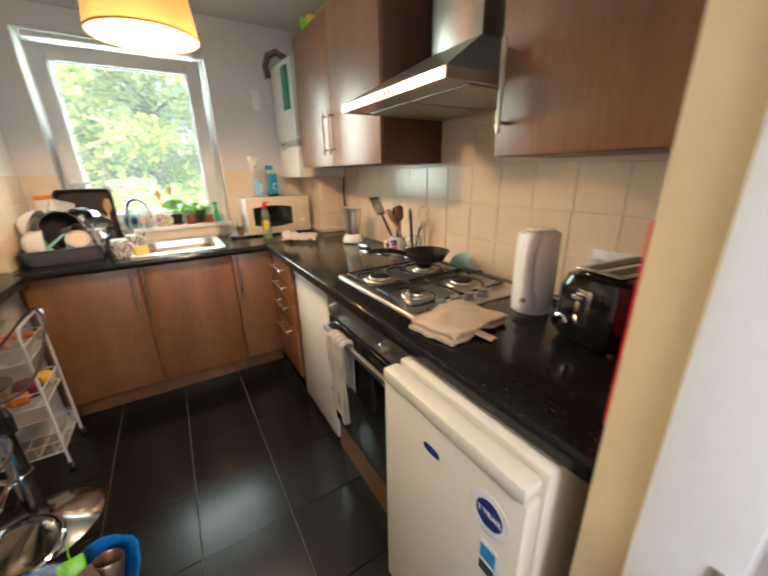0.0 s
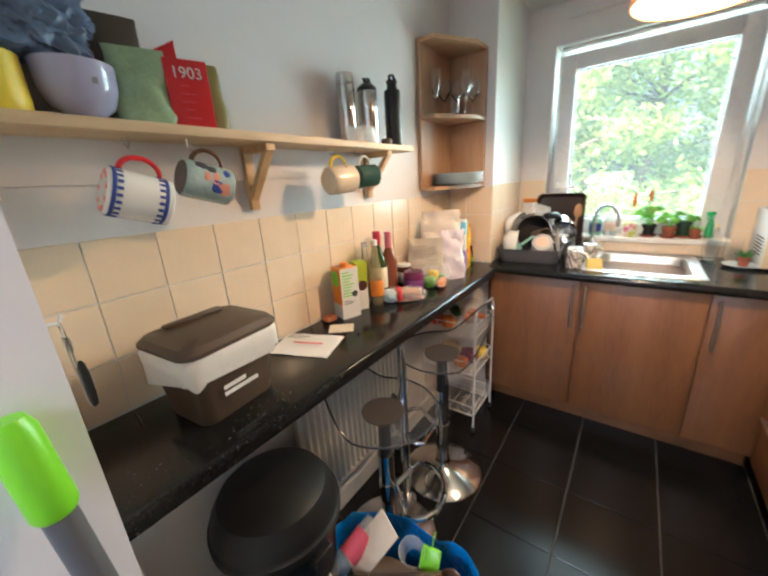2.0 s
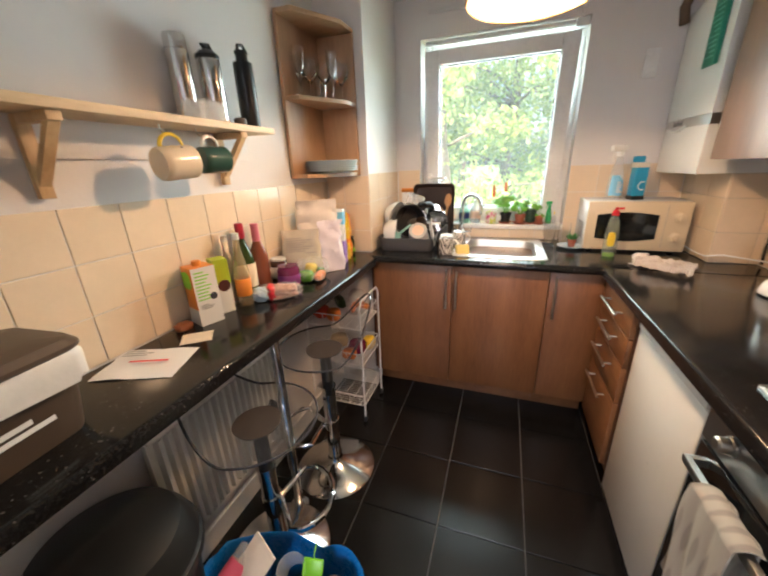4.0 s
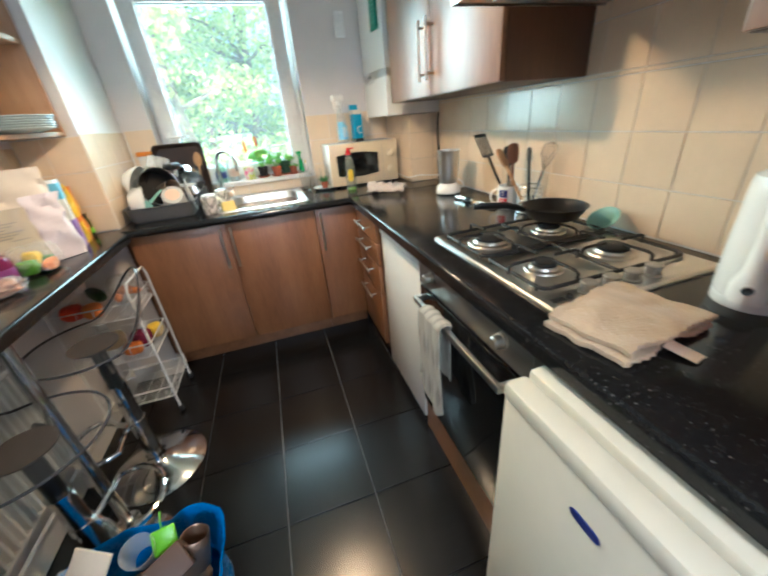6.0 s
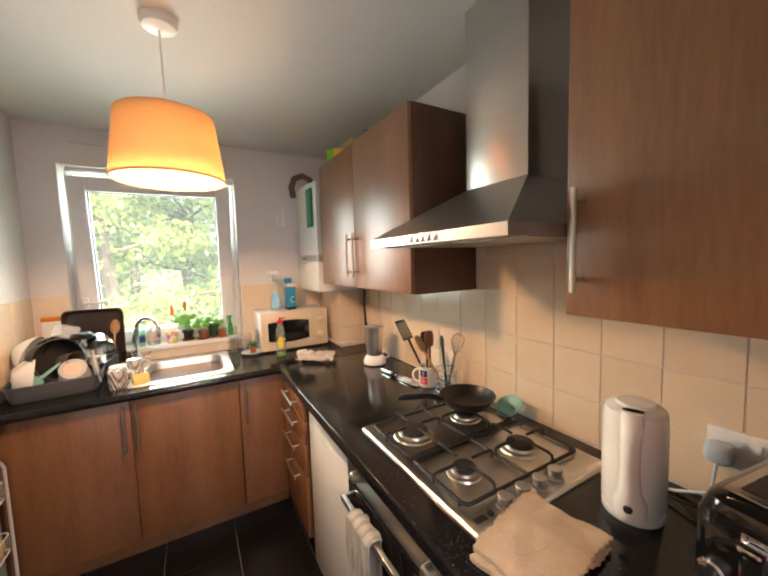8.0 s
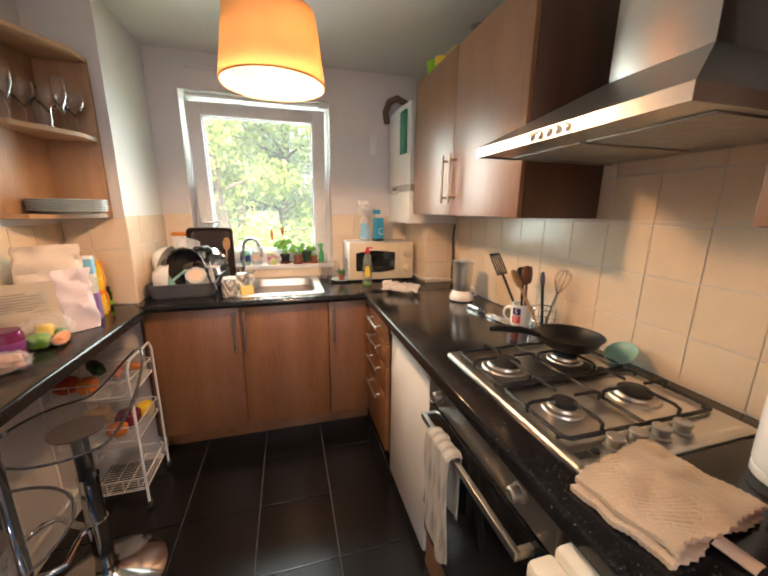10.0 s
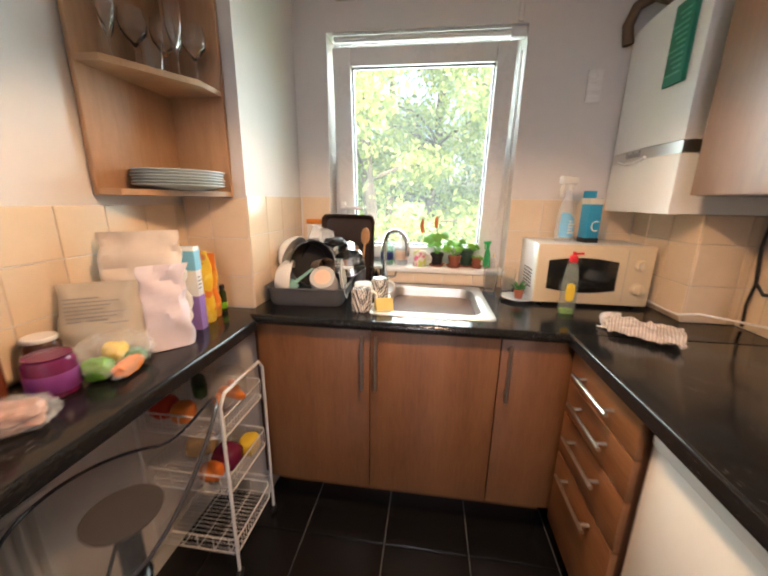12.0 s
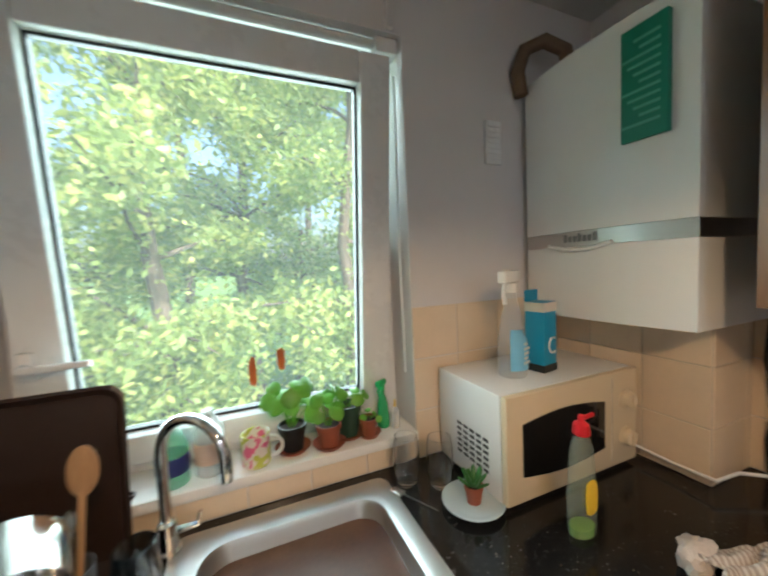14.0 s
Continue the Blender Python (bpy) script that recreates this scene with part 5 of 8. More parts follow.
M_STEELB = mat("polished_base", (0.66, 0.64, 0.61), 0.13, 1.0, vary=0.04, rough_vary=0.05)
stool((-0.525, 1.925, 0), 0.66, -148, "bar stool with a clear acrylic seat and chrome base")
stool((-0.555, 1.515, 0), 0.61, 20, "bar stool with a clear acrylic seat beside the black bin")

# pedal bin
ob = thing("kitchen_bin", (-0.63, 1.095, 0), "black plastic kitchen bin with a domed lid", "bin")
bm = bmesh.new()
lathe(bm, [(0.125, 0.0005), (0.13, 0.01), (0.150, 0.32), (0.162, 0.49), (0.160, 0.495)], seg=44)
part("body", bm, M_BLACK, ob)
bm = bmesh.new()
lathe(bm, [(0.168, 0.496), (0.180, 0.505), (0.180, 0.528), (0.174, 0.533), (0.172, 0.538), (0.168, 0.560), (0.145, 0.600), (0.09, 0.625), (0.001, 0.633)], seg=44, caps=False)
part("lid", bm, mat("black_lid_plastic", (0.010, 0.010, 0.010), 0.46, vary=0.2, bump=0.1, bump_scale=300), ob)
for s in (-1, 1):
    boxpart("clip", (0.155 * s - 0.02, -0.03, 0.42, 0.155 * s + 0.035 * s, 0.03, 0.492), M_BLACK, ob, 0.006)

# blue shopping bag full of recycling
BAG = (-0.335, 1.225)
ob = thing("shopping_bag", (*BAG, 0), "blue woven plastic shopping bag full of recycling", "bag", rz=14)
bm = bmesh.new()
rings = []
for r in range(13):
    t = r / 12
    ring = []
    for k in range(44):
        a = 2 * math.pi * k / 44
        ca, sa = math.cos(a), math.sin(a)
        w, d = 0.185 + 0.03 * t, 0.135 + 0.03 * t
        p = Vector((w * math.copysign(abs(ca) ** 0.55, ca), d * math.copysign(abs(sa) ** 0.55, sa), 0.001 + 0.33 * t))
        f = 0.022 * noise.noise(Vector((p.x * 9, p.y * 9, p.z * 7))) + 0.01 * noise.noise(p * 26)
        p += Vector((ca, sa, 0)) * f * min(1, t * 4)
        p.z += t * t * 0.035 * noise.noise(Vector((ca * 2.2, sa * 2.2, 4.0)))
        ring.append(p)
    rings.append(ring)
inner = [[Vector((p.x * 0.975, p.y * 0.975, p.z - (0.0 if i else 0.004))) for p in r] for i, r in enumerate(reversed(rings[3:]))]
loft(bm, rings + inner)
part("sack", bm, mat("blue_woven_plastic", (0.008, 0.17, 0.52), 0.28, vary=0.12, scale=14, bump=0.3, bump_scale=90), ob, smooth=60)
bm = bmesh.new()
sheet(bm, lambda u, v: (-0.09 + 0.18 * u, -0.172 - 0.012 * math.sin(math.pi * u), 0.30 - 0.045 * math.sin(math.pi * u) + 0.022 * v), 12, 1, 0.002)
part("strap", bm, mat("navy_webbing", (0.012, 0.014, 0.03), 0.7), ob)
grp = "rubbish in the blue bag"
bm = bmesh.new()
lump(bm, (0, 0, 0), (0.33, 0.23, 0.16), 12, 0.12, 3.0)
solo("packaging", bm, mat("grey_brown_paper", (0.13, 0.09, 0.065), 0.7, vary=0.3, scale=18), "crumpled packaging filling the blue bag", "rubbish", grp).matrix_basis = pose(BAG[0], BAG[1], 0.185, 0, 0, 14)
bx = thing("cardboard_box", (BAG[0] - 0.005, BAG[1] - 0.035, 0.36), "flat brown-grey printed cardboard box in the bag", "box", grp)
bx.matrix_basis = pose(BAG[0] + 0.01, BAG[1] - 0.045, 0.335, 38, -10, 30)
bm = bmesh.new()
box(bm, -0.16, -0.035, -0.045, 0.16, 0.035, 0.045, 0.003)
part("box", bm, mat("taupe_card", (0.10, 0.055, 0.036), 0.5, vary=0.1), bx)
bars(bx, pose(0.02, 0.004, 0.0452), 1, 0.10, 0.012, 0.02, mat("pale_print", (0.5, 0.46, 0.4), 0.5))
bt = thing("drink_bottle", (0, 0, 0), "empty pink-labelled drink bottle in the bag", "bottle", grp)
bt.matrix_basis = pose(BAG[0] - 0.105, BAG[1] + 0.07, 0.385, 112, 0, -14)
bm = bmesh.new()
lathe(bm, [(0.03, 0), (0.032, 0.004), (0.032, 0.12), (0.026, 0.15), (0.014, 0.165), (0.014, 0.175)])
part("body", bm, C_CLEAR, bt)
bm = bmesh.new()
lathe(bm, [(0.0325, 0.04), (0.0328, 0.042), (0.0328, 0.115), (0.0325, 0.117)], caps=False)
part("wrapper", bm, mat("pink_label", (0.62, 0.10, 0.16), 0.4), bt)
bm = bmesh.new()
lathe(bm, [(0.016, 0.1755), (0.016, 0.19)])
part("cap", bm, C_WHITE, bt)
bm = bmesh.new()
box(bm, -0.045, -0.09, -0.003, 0.045, 0.09, 0.003, 0.001)
cd = solo("card_sleeve", bm, mat("cream_card", (0.72, 0.60, 0.46), 0.6), "cream card sleeve sticking out of the bag", "card", grp)
cd.matrix_basis = pose(BAG[0] - 0.075, BAG[1] + 0.01, 0.375, 48, 12, -24)
bm = bmesh.new()
lathe(bm, [(0.026, 0), (0.036, 0.09), (0.0372, 0.092), (0.0352, 0.09), (0.0255, 0.002)], caps=False)
solo("plastic_cup", bm, C_CLEAR, "crushed clear plastic cup in the bag", "cup", grp).matrix_basis = pose(BAG[0] + 0.03, BAG[1] + 0.075, 0.325, 20, 10, 0)
bm = bmesh.new()
box(bm, -0.028, -0.03, -0.006, 0.028, 0.03, 0.006, 0.004)
tube(bm, [(0, 0.03, 0), (0.0, 0.045, 0.004), (0.003, 0.07, 0)], 0.0018, 6)
solo("plastic_tag", bm, C_LIME, "lime green plastic tag in the bag", "tag", grp).matrix_basis = pose(BAG[0] + 0.085, BAG[1] + 0.075, 0.37, 50, 0, 10)
bm = bmesh.new()
lathe(bm, [(0.033, 0), (0.035, 0.003), (0.035, 0.09), (0.033, 0.093), (0.031, 0.09), (0.031, 0.004), (0.001, 0.004)], caps=False)
solo("tin_can", bm, mat("coppery_tin", (0.30, 0.20, 0.14), 0.3, metal=0.8), "empty coppery tin can in the bag", "can", grp).matrix_basis = pose(BAG[0] + 0.145, BAG[1] + 0.03, 0.295, -15, 12, 0)

# ---- vegetable trolley ----
ob = thing("vegetable_trolley", (-0.658, 2.39, 0), "white wire three-tier trolley with fruit and vegetables", "trolley")
TW, TD = 0.154, 0.13      # half width along x, half depth along y


def wire_tier(z, h, deep):
    bm = bmesh.new()
    for zz in (z, z + h):
        tube(bm, [(x, y, zz) for x, y in rounded(-TW, -TD, TW, TD, 0.02, 3)], 0.003, 6, closed=True)
    for k in range(15):
        y = -TD + 0.012 + k * (2 * TD - 0.024) / 14
        tube(bm, [(-TW, y, z + h), (-TW, y, z), (TW, y, z), (TW, y, z + h)], 0.0016, 5)
    for k in range(5):
        x = -TW + 0.03 + k * (2 * TW - 0.06) / 4
        tube(bm, [(x, -TD, z + h), (x, -TD, z), (x, TD, z), (x, TD, z + h)], 0.0018, 5)
    return tagged(part("basket", bm, C_WIRE, ob), kind="stuff")


for z, h in ((0.10, 0.06), (0.36, 0.07), (0.58, 0.07)):
    wire_tier(z, h, True)
for sx in (-1, 1):
    bm = bmesh.new()
    x = sx * (TW + 0.004)
    tube(bm, [(x, -TD - 0.006, 0.03), (x, -TD - 0.006, 0.70), (x, -TD + 0.02, 0.735), (x, TD - 0.02, 0.735), (x, TD + 0.006, 0.70), (x, TD + 0.006, 0.03)], 0.006, 8)
    part("side_frame", bm, C_WIRE, ob)
    for y in (-TD - 0.006, TD + 0.006):
        bm = bmesh.new()
        lathe(bm, [(0.016, -0.008), (0.018, -0.004), (0.018, 0.004), (0.016, 0.008)], (x, y, 0.0185), 14, Matrix.Rotation(radians(90), 4, "Y"))
        part("castor", bm, M_BLACK, ob)
TX, TY = -0.658, 2.39
veg = "vegetables in the trolley"


def veggie(name, mt, at, size, seed, label, turn=0, amp=0.08, cat="vegetable"):
    bm = bmesh.new()
    lump(bm, (0, 0, 0), size, seed, amp, 1.6, turn=turn)
    o = solo(name, bm, mt, label, cat, veg)
    o.location = at
    return o


veggie("tomato", mat("tomato_skin", (0.55, 0.05, 0.02), 0.3), (TX - 0.10, TY - 0.07, 0.635), (0.08, 0.08, 0.07), 1, "red tomato in the top wire basket", amp=0.05)
veggie("orange", C_CARROT, (TX - 0.02, TY - 0.08, 0.63), (0.07, 0.07, 0.07), 2, "orange fruit in the top wire basket", amp=0.03, cat="fruit")
veggie("cucumber", C_CUKE, (TX - 0.03, TY + 0.02, 0.668), (0.05, 0.16, 0.05), 3, "dark green cucumber lying across the basket", 40)
veggie("carrot_bag", C_FILM, (TX + 0.08, TY + 0.03, 0.67), (0.12, 0.16, 0.13), 5, "clear plastic bag of carrots in the basket", 20, 0.16, "bag")
for k, (dx, dy) in enumerate(((0.06, 0.01), (0.09, 0.05), (0.11, 0.0))):
    veggie("carrot", C_CARROT, (TX + dx, TY + dy, 0.645 + 0.01 * k), (0.03, 0.12, 0.03), 7 + k, "orange carrot inside a clear bag", 15 + 30 * k)
veggie("onion", mat("onion_skin", (0.16, 0.015, 0.05), 0.25), (TX + 0.08, TY - 0.02, 0.412), (0.10, 0.09, 0.09), 11, "dark red onion in the middle basket", amp=0.05)
veggie("lemon", C_YELLOW, (TX + 0.12, TY + 0.06, 0.405), (0.07, 0.09, 0.07), 12, "yellow lemon in the middle basket", amp=0.05, cat="fruit")
veggie("potato", mat("potato_skin", (0.42, 0.28, 0.12), 0.6, vary=0.2), (TX - 0.06, TY + 0.03, 0.41), (0.11, 0.09, 0.08), 13, "brown potato in the middle basket", 30)
veggie("squash", C_CARROT, (TX + 0.06, TY - 0.085, 0.402), (0.08, 0.06, 0.06), 14, "small orange squash in the middle basket", amp=0.05)

# ---- on the breakfast bar ----
def carton(at, w, d, h, mt, label, rz=0, name="carton", gable=False, bands=(), group=""):
    ob = thing(name, at, label, "carton", group, rz)
    bm = bmesh.new()
    box(bm, -w / 2, -d / 2, 0.0004, w / 2, d / 2, h, 0.002)
    part("box", bm, mt, ob)
    if gable:
        bm = bmesh.new()
        loft(bm, [[(-w / 2, -d / 2, h), (w / 2, -d / 2, h), (w / 2, d / 2, h), (-w / 2, d / 2, h)], [(-w / 2, -0.003, h + 0.028), (w / 2, -0.003, h + 0.028), (w / 2, 0.003, h + 0.028), (-w / 2, 0.003, h + 0.028)]])
        part("gable_top", bm, mt, ob)
    for z0, z1, bmt in bands:
        bm = bmesh.new()
        box(bm, -w / 2 - 0.0008, -d / 2 - 0.0008, z0, w / 2 + 0.0008, d / 2 + 0.0008, z1)
        part("printed_panel", bm, bmt, ob)
    return ob


food = "groceries on the breakfast bar"
c1 = carton((-0.757, 1.595, WT), 0.07, 0.074, 0.192, C_ORANGE, "orange and white drink carton on the breakfast bar", -19, "drink_carton", False, ((0.0006, 0.055, C_WHITE),), food)
boxpart("front_label", (0.0362, -0.0368, 0.0006, 0.0374, 0.0368, 0.1915), C_WHITE, c1, 0, "white printed side")
bars(c1, pose(0.0376, -0.004, 0.178, 90, 0, 90), 9, 0.052, 0.004, 0.011, C_LIME)
bars(c1, pose(0.0376, -0.004, 0.070, 90, 0, 90), 3, 0.05, 0.002, 0.006, C_INK)
bm = bmesh.new()
lathe(bm, [(0.012, 0), (0.011, 0.0006)], (0, 0, 0), 18)
part("round_print", bm, C_INK, c1).matrix_basis = pose(0.0375, 0.018, 0.092, 0, 90, 0)
bm = bmesh.new()
lathe(bm, [(0.014, 0.1923), (0.014, 0.207)], (0.0, 0.0, 0), 16)
part("cap", bm, C_ORANGE, c1)
bm = bmesh.new()
lump(bm, (-0.006, -0.0375, 0.150), (0.055, 0.003, 0.055), 3, 0.35, 2)
part("leaf_print", bm, C_LIME, c1)
c2 = carton((-0.762, 1.682, WT), 0.055, 0.046, 0.19, C_WHITE, "white and lime coconut drink carton with brown print", -25, "drink_carton", False, ((0.105, 0.192, mat("lime_card", (0.40, 0.52, 0.03), 0.4)),), food)
bm = bmesh.new()
lathe(bm, [(0.021, 0), (0.020, 0.001)], (0, 0, 0), 20)
part("round_print", bm, mat("brown_print", (0.07, 0.02, 0.015), 0.5), c2).matrix_basis = pose(0.0287, 0.0, 0.10, 0, 90, 0)


def bottle(at, prof, glass, cap, label_mt, lab, label, group="", capz=None, tilt=None, name="bottle"):
    ob = thing(name, at, label, "bottle", group)
    if tilt:
        ob.matrix_basis = pose(*at) @ tilt
    bm = bmesh.new()
    lathe(bm, prof)
    part("body", bm, glass, ob)
    r, h = prof[-1]
    if capz:
        bm = bmesh.new()
        lathe(bm, [(r + 0.0015, capz), (r + 0.002, capz + 0.002), (r + 0.002, h + 0.004), (r, h + 0.006)])
        part("cap", bm, cap, ob)
    if lab:
        z0, z1, rr = lab
        bm = bmesh.new()
        lathe(bm, [(rr, z0), (rr + 0.0006, z0 + 0.001), (rr + 0.0006, z1 - 0.001), (rr, z1)], caps=False)
        part("paper_label", bm, label_mt, ob)
    return ob


WINE = [(0.029, 0.0004), (0.035, 0.006), (0.036, 0.02), (0.036, 0.150), (0.031, 0.175), (0.019, 0.205), (0.0125, 0.228), (0.0120, 0.272), (0.0135, 0.274), (0.0135, 0.284)]
ROSE = [(r, z * 0.95) for r, z in WINE]
bottle((-0.765, 1.815, WT), WINE, mat("green_bottle_glass", (0.03, 0.05, 0.012), 0.06, vary=0.1), mat("red_foil", (0.45, 0.02, 0.04), 0.35), C_CREAM, (0.05, 0.14, 0.0375), "green wine bottle with a red foil neck", food, 0.235)
bottle((-0.772, 1.905, WT), ROSE, mat("rose_wine_glass", (0.20, 0.06, 0.03), 0.06, vary=0.1), mat("pink_foil", (0.62, 0.18, 0.24), 0.35), C_CREAM, None, "rose wine bottle with pink foil on the neck", food, 0.205)
bottle((-0.728, 1.748, WT), [(0.024, 0.0004), (0.027, 0.005), (0.027, 0.13), (0.013, 0.20), (0.011, 0.262)], sheer("pale_cordial", (0.55, 0.45, 0.26), 0.45, 0.06), C_WHITE, C_ORANGE, (0.04, 0.105, 0.0275), "clear bottle of pale cordial with an orange label", food, 0.245)
bottle((-0.785, 1.755, WT), [(0.024, 0.0004), (0.026, 0.005), (0.026, 0.15), (0.012, 0.19), (0.011, 0.25)], M_GLASS, C_CLEAR, C_WHITE, None, "slim clear glass bottle by the wall", food, 0.235)
bottle((-0.772, 2.025, WT), [(0.034, 0.0004), (0.037, 0.004), (0.037, 0.085), (0.030, 0.095), (0.031, 0.10)], mat("chocolate_spread", (0.05, 0.018, 0.008), 0.15), C_WHITE, C_WHITE, (0.02, 0.07, 0.0375), "jar of chocolate spread with a white lid", food, 0.096, name="spread_jar")
bottle((-0.69, 1.975, WT), [(0.044, 0.0004), (0.046, 0.004), (0.046, 0.075), (0.040, 0.085), (0.042, 0.09)], mat("purple_preserve", (0.14, 0.015, 0.07), 0.12), M_NICKEL, C_PURPLE, (0.012, 0.055, 0.0465), "glass jar of purple preserve", food, None, name="preserve_jar")
bk = thing("snack_packet", (-0.66, 1.83, WT), "crinkled clear packet of food with a red and blue label", "packet", food, -50)
bm = bmesh.new()
lump(bm, (0, 0.02, 0.024), (0.075, 0.13, 0.050), 21, 0.3, 2.6, flat=True)
part("food", bm, mat("mixed_sweets", (0.42, 0.22, 0.16), 0.3, vary=0.6, scale=40), bk)
bm = bmesh.new()
lump(bm, (0, 0.022, 0.027), (0.082, 0.155, 0.055), 22, 0.24, 3.0, sub=4, flat=True)
part("film", bm, C_FILM, bk)
bm = bmesh.new()
lump(bm, (0, -0.012, 0.0275), (0.085, 0.032, 0.058), 21, 0.16, 2.2)
part("label_band", bm, C_RED, bk)
bm = bmesh.new()
lump(bm, (0, -0.052, 0.0245), (0.080, 0.060, 0.048), 23, 0.22, 2.4, flat=True)
part("label_band", bm, mat("pale_blue_film", (0.45, 0.60, 0.70), 0.3), bk)
vg = thing("salad_bag", (-0.625, 2.065, WT), "clear bag of mixed vegetables on the breakfast bar", "bag", food, 10)
for k, (mt, p, s) in enumerate(((C_LEAF, (-0.02, -0.03, 0.03), (0.06, 0.05, 0.05)), (C_CARROT, (0.03, 0.0, 0.024), (0.035, 0.09, 0.035)), (C_YELLOW, (-0.02, 0.03, 0.045), (0.05, 0.05, 0.05)), (C_LEAFD, (0.0, 0.05, 0.025), (0.07, 0.05, 0.04)))):
    bm = bmesh.new()
    lump(bm, p, s, 30 + k, 0.15, 2)
    part("vegetable", bm, mt, vg)
bm = bmesh.new()
lump(bm, (-0.01, 0.015, 0.050), (0.13, 0.16, 0.09), 40, 0.26, 3.0, sub=4, flat=True)
part("film", bm, C_FILM, vg)
def printed(name, stops, scale):
    """Packaging printed in bold patches of colour."""
    m, nt, p = nodes_of(name)
    col = ramp(nt, noise_tex(nt, scale, 2.0), stops)
    for n in nt.nodes:
        if n.bl_idname == "ShaderNodeValToRGB":
            n.color_ramp.interpolation = "CONSTANT"
    link(nt, col, p.inputs["Base Color"])
    p.inputs["Roughness"].default_value = 0.3
    return m


bm = bmesh.new()
pouch(bm, 0.19, 0.21, 0.07, 44, 0.012, rows=14, cols=18)
o = solo("food_pouch", bm, sheer("cloudy_pouch", (0.62, 0.56, 0.46), 0.72, 0.25), "cloudy plastic food pouch with a printed panel", "bag", food)
o.matrix_basis = pose(-0.712, 2.125, WT, -8, 0, 34)
bars(o, pose(0.0, -0.034, 0.175, 98, 0, 0), 12, 0.13, 0.003, 0.010, mat("grey_print", (0.25, 0.25, 0.25)))
bm = bmesh.new()
pouch(bm, 0.205, 0.33, 0.08, 50, 0.022, rows=16, cols=20, top=0.96)
o = solo("paper_bag", bm, mat("cream_paper", (0.66, 0.60, 0.54), 0.75, vary=0.04, bump=0.35, bump_scale=24), "tall creased cream paper bag of groceries", "bag", food)
o.matrix_basis = pose(-0.70, 2.27, WT, 0, 0, 36)
bm = bmesh.new()
pouch(bm, 0.13, 0.24, 0.06, 54, 0.024, rows=16, cols=16)
o = solo("paper_bag", bm, mat("lilac_white_paper", (0.66, 0.60, 0.66), 0.7, vary=0.04, bump=0.35, bump_scale=28), "crumpled lilac-white paper bag leaning on the tall one", "bag", food)
o.matrix_basis = pose(-0.615, 2.235, WT, -4, 0, 48)
cb = carton((-0.672, 2.372, WT), 0.125, 0.034, 0.275, C_WHITE, "slim white and sky-blue box with a purple foot", 8, "cereal_box", False,
            ((0.0006, 0.115, mat("lilac_card", (0.30, 0.18, 0.50), 0.4)), (0.20, 0.262, mat("sky_blue_card", (0.20, 0.52, 0.70), 0.4))), food)
bars(cb, pose(0.064, 0.0, 0.18, 90, 0, 90), 4, 0.026, 0.005, 0.012, mat("grey_print", (0.25, 0.25, 0.25)))
bm = bmesh.new()
pouch(bm, 0.14, 0.25, 0.06, 61, 0.010, rows=12, cols=16, top=0.94)
o = solo("snack_bag", bm, printed("yellow_orange_print", [(0.0, (0.62, 0.05, 0.03)), (0.36, (0.75, 0.22, 0.03)), (0.45, (0.80, 0.52, 0.03)), (0.60, (0.82, 0.62, 0.10))], 16.0), "bright yellow and orange printed snack bag", "bag", food)
o.matrix_basis = pose(-0.685, 2.437, WT, 0, 0, 14)
bm = bmesh.new()
pouch(bm, 0.12, 0.235, 0.05, 65, 0.010, rows=12, cols=16, top=0.94)
o = solo("snack_bag", bm, printed("orange_print", [(0.0, (0.45, 0.10, 0.25)), (0.34, (0.75, 0.22, 0.03)), (0.52, (0.78, 0.36, 0.05)), (0.66, (0.80, 0.60, 0.08))], 18.0), "orange printed snack bag behind the yellow one", "bag", food)
o.matrix_basis = pose(-0.69, 2.497, WT, 0, 0, 8)
bottle((-0.652, 2.553, WT), [(0.012, 0.0004), (0.013, 0.004), (0.013, 0.075), (0.008, 0.088), (0.008, 0.10)], mat("green_bottle_glass", (0.03, 0.05, 0.012)), M_BLACK, C_LIME, (0.015, 0.04, 0.0135), "small dark green bottle in the corner", food, 0.09)

# compost caddy with its liner
ob = thing("compost_caddy", (-0.665, 1.04, WT), "brown plastic food-waste caddy with a white liner", "caddy", rz=6)
bm = bmesh.new()
loft(bm, [[Vector((x, y, z)) for x, y in rounded(-0.085 - a, -0.105 - a, 0.085 + a, 0.105 + a, 0.03)] for a, z in ((-0.012, 0.0005), (-0.010, 0.01), (0.004, 0.15), (0.006, 0.152))])
part("body", bm, C_BROWN, ob)
bm = bmesh.new()
rings = []
for r, (a, z) in enumerate(((0.010, 0.168), (0.016, 0.158), (0.015, 0.135), (0.015, 0.118))):
    rings.append([Vector((x * (1 + 0.03 * noise.noise(Vector((x * 40, y * 40, r)))), y * (1 + 0.03 * noise.noise(Vector((x * 40, y * 40, r + 9)))),
                          z - (0.10 * max(0, noise.noise(Vector((x * 11, y * 11, 2)))) + 0.01 * noise.noise(Vector((x * 50, y * 50, 5)))) * (r == 3))) for x, y in rounded(-0.085 - a, -0.105 - a, 0.085 + a, 0.105 + a, 0.035, 9)])
loft(bm, rings, cap0=False, cap1=False)
part("liner", bm, mat("white_bin_liner", (0.62, 0.60, 0.57), 0.35, vary=0.08, bump=0.4, bump_scale=45), ob, smooth=60)
bm = bmesh.new()
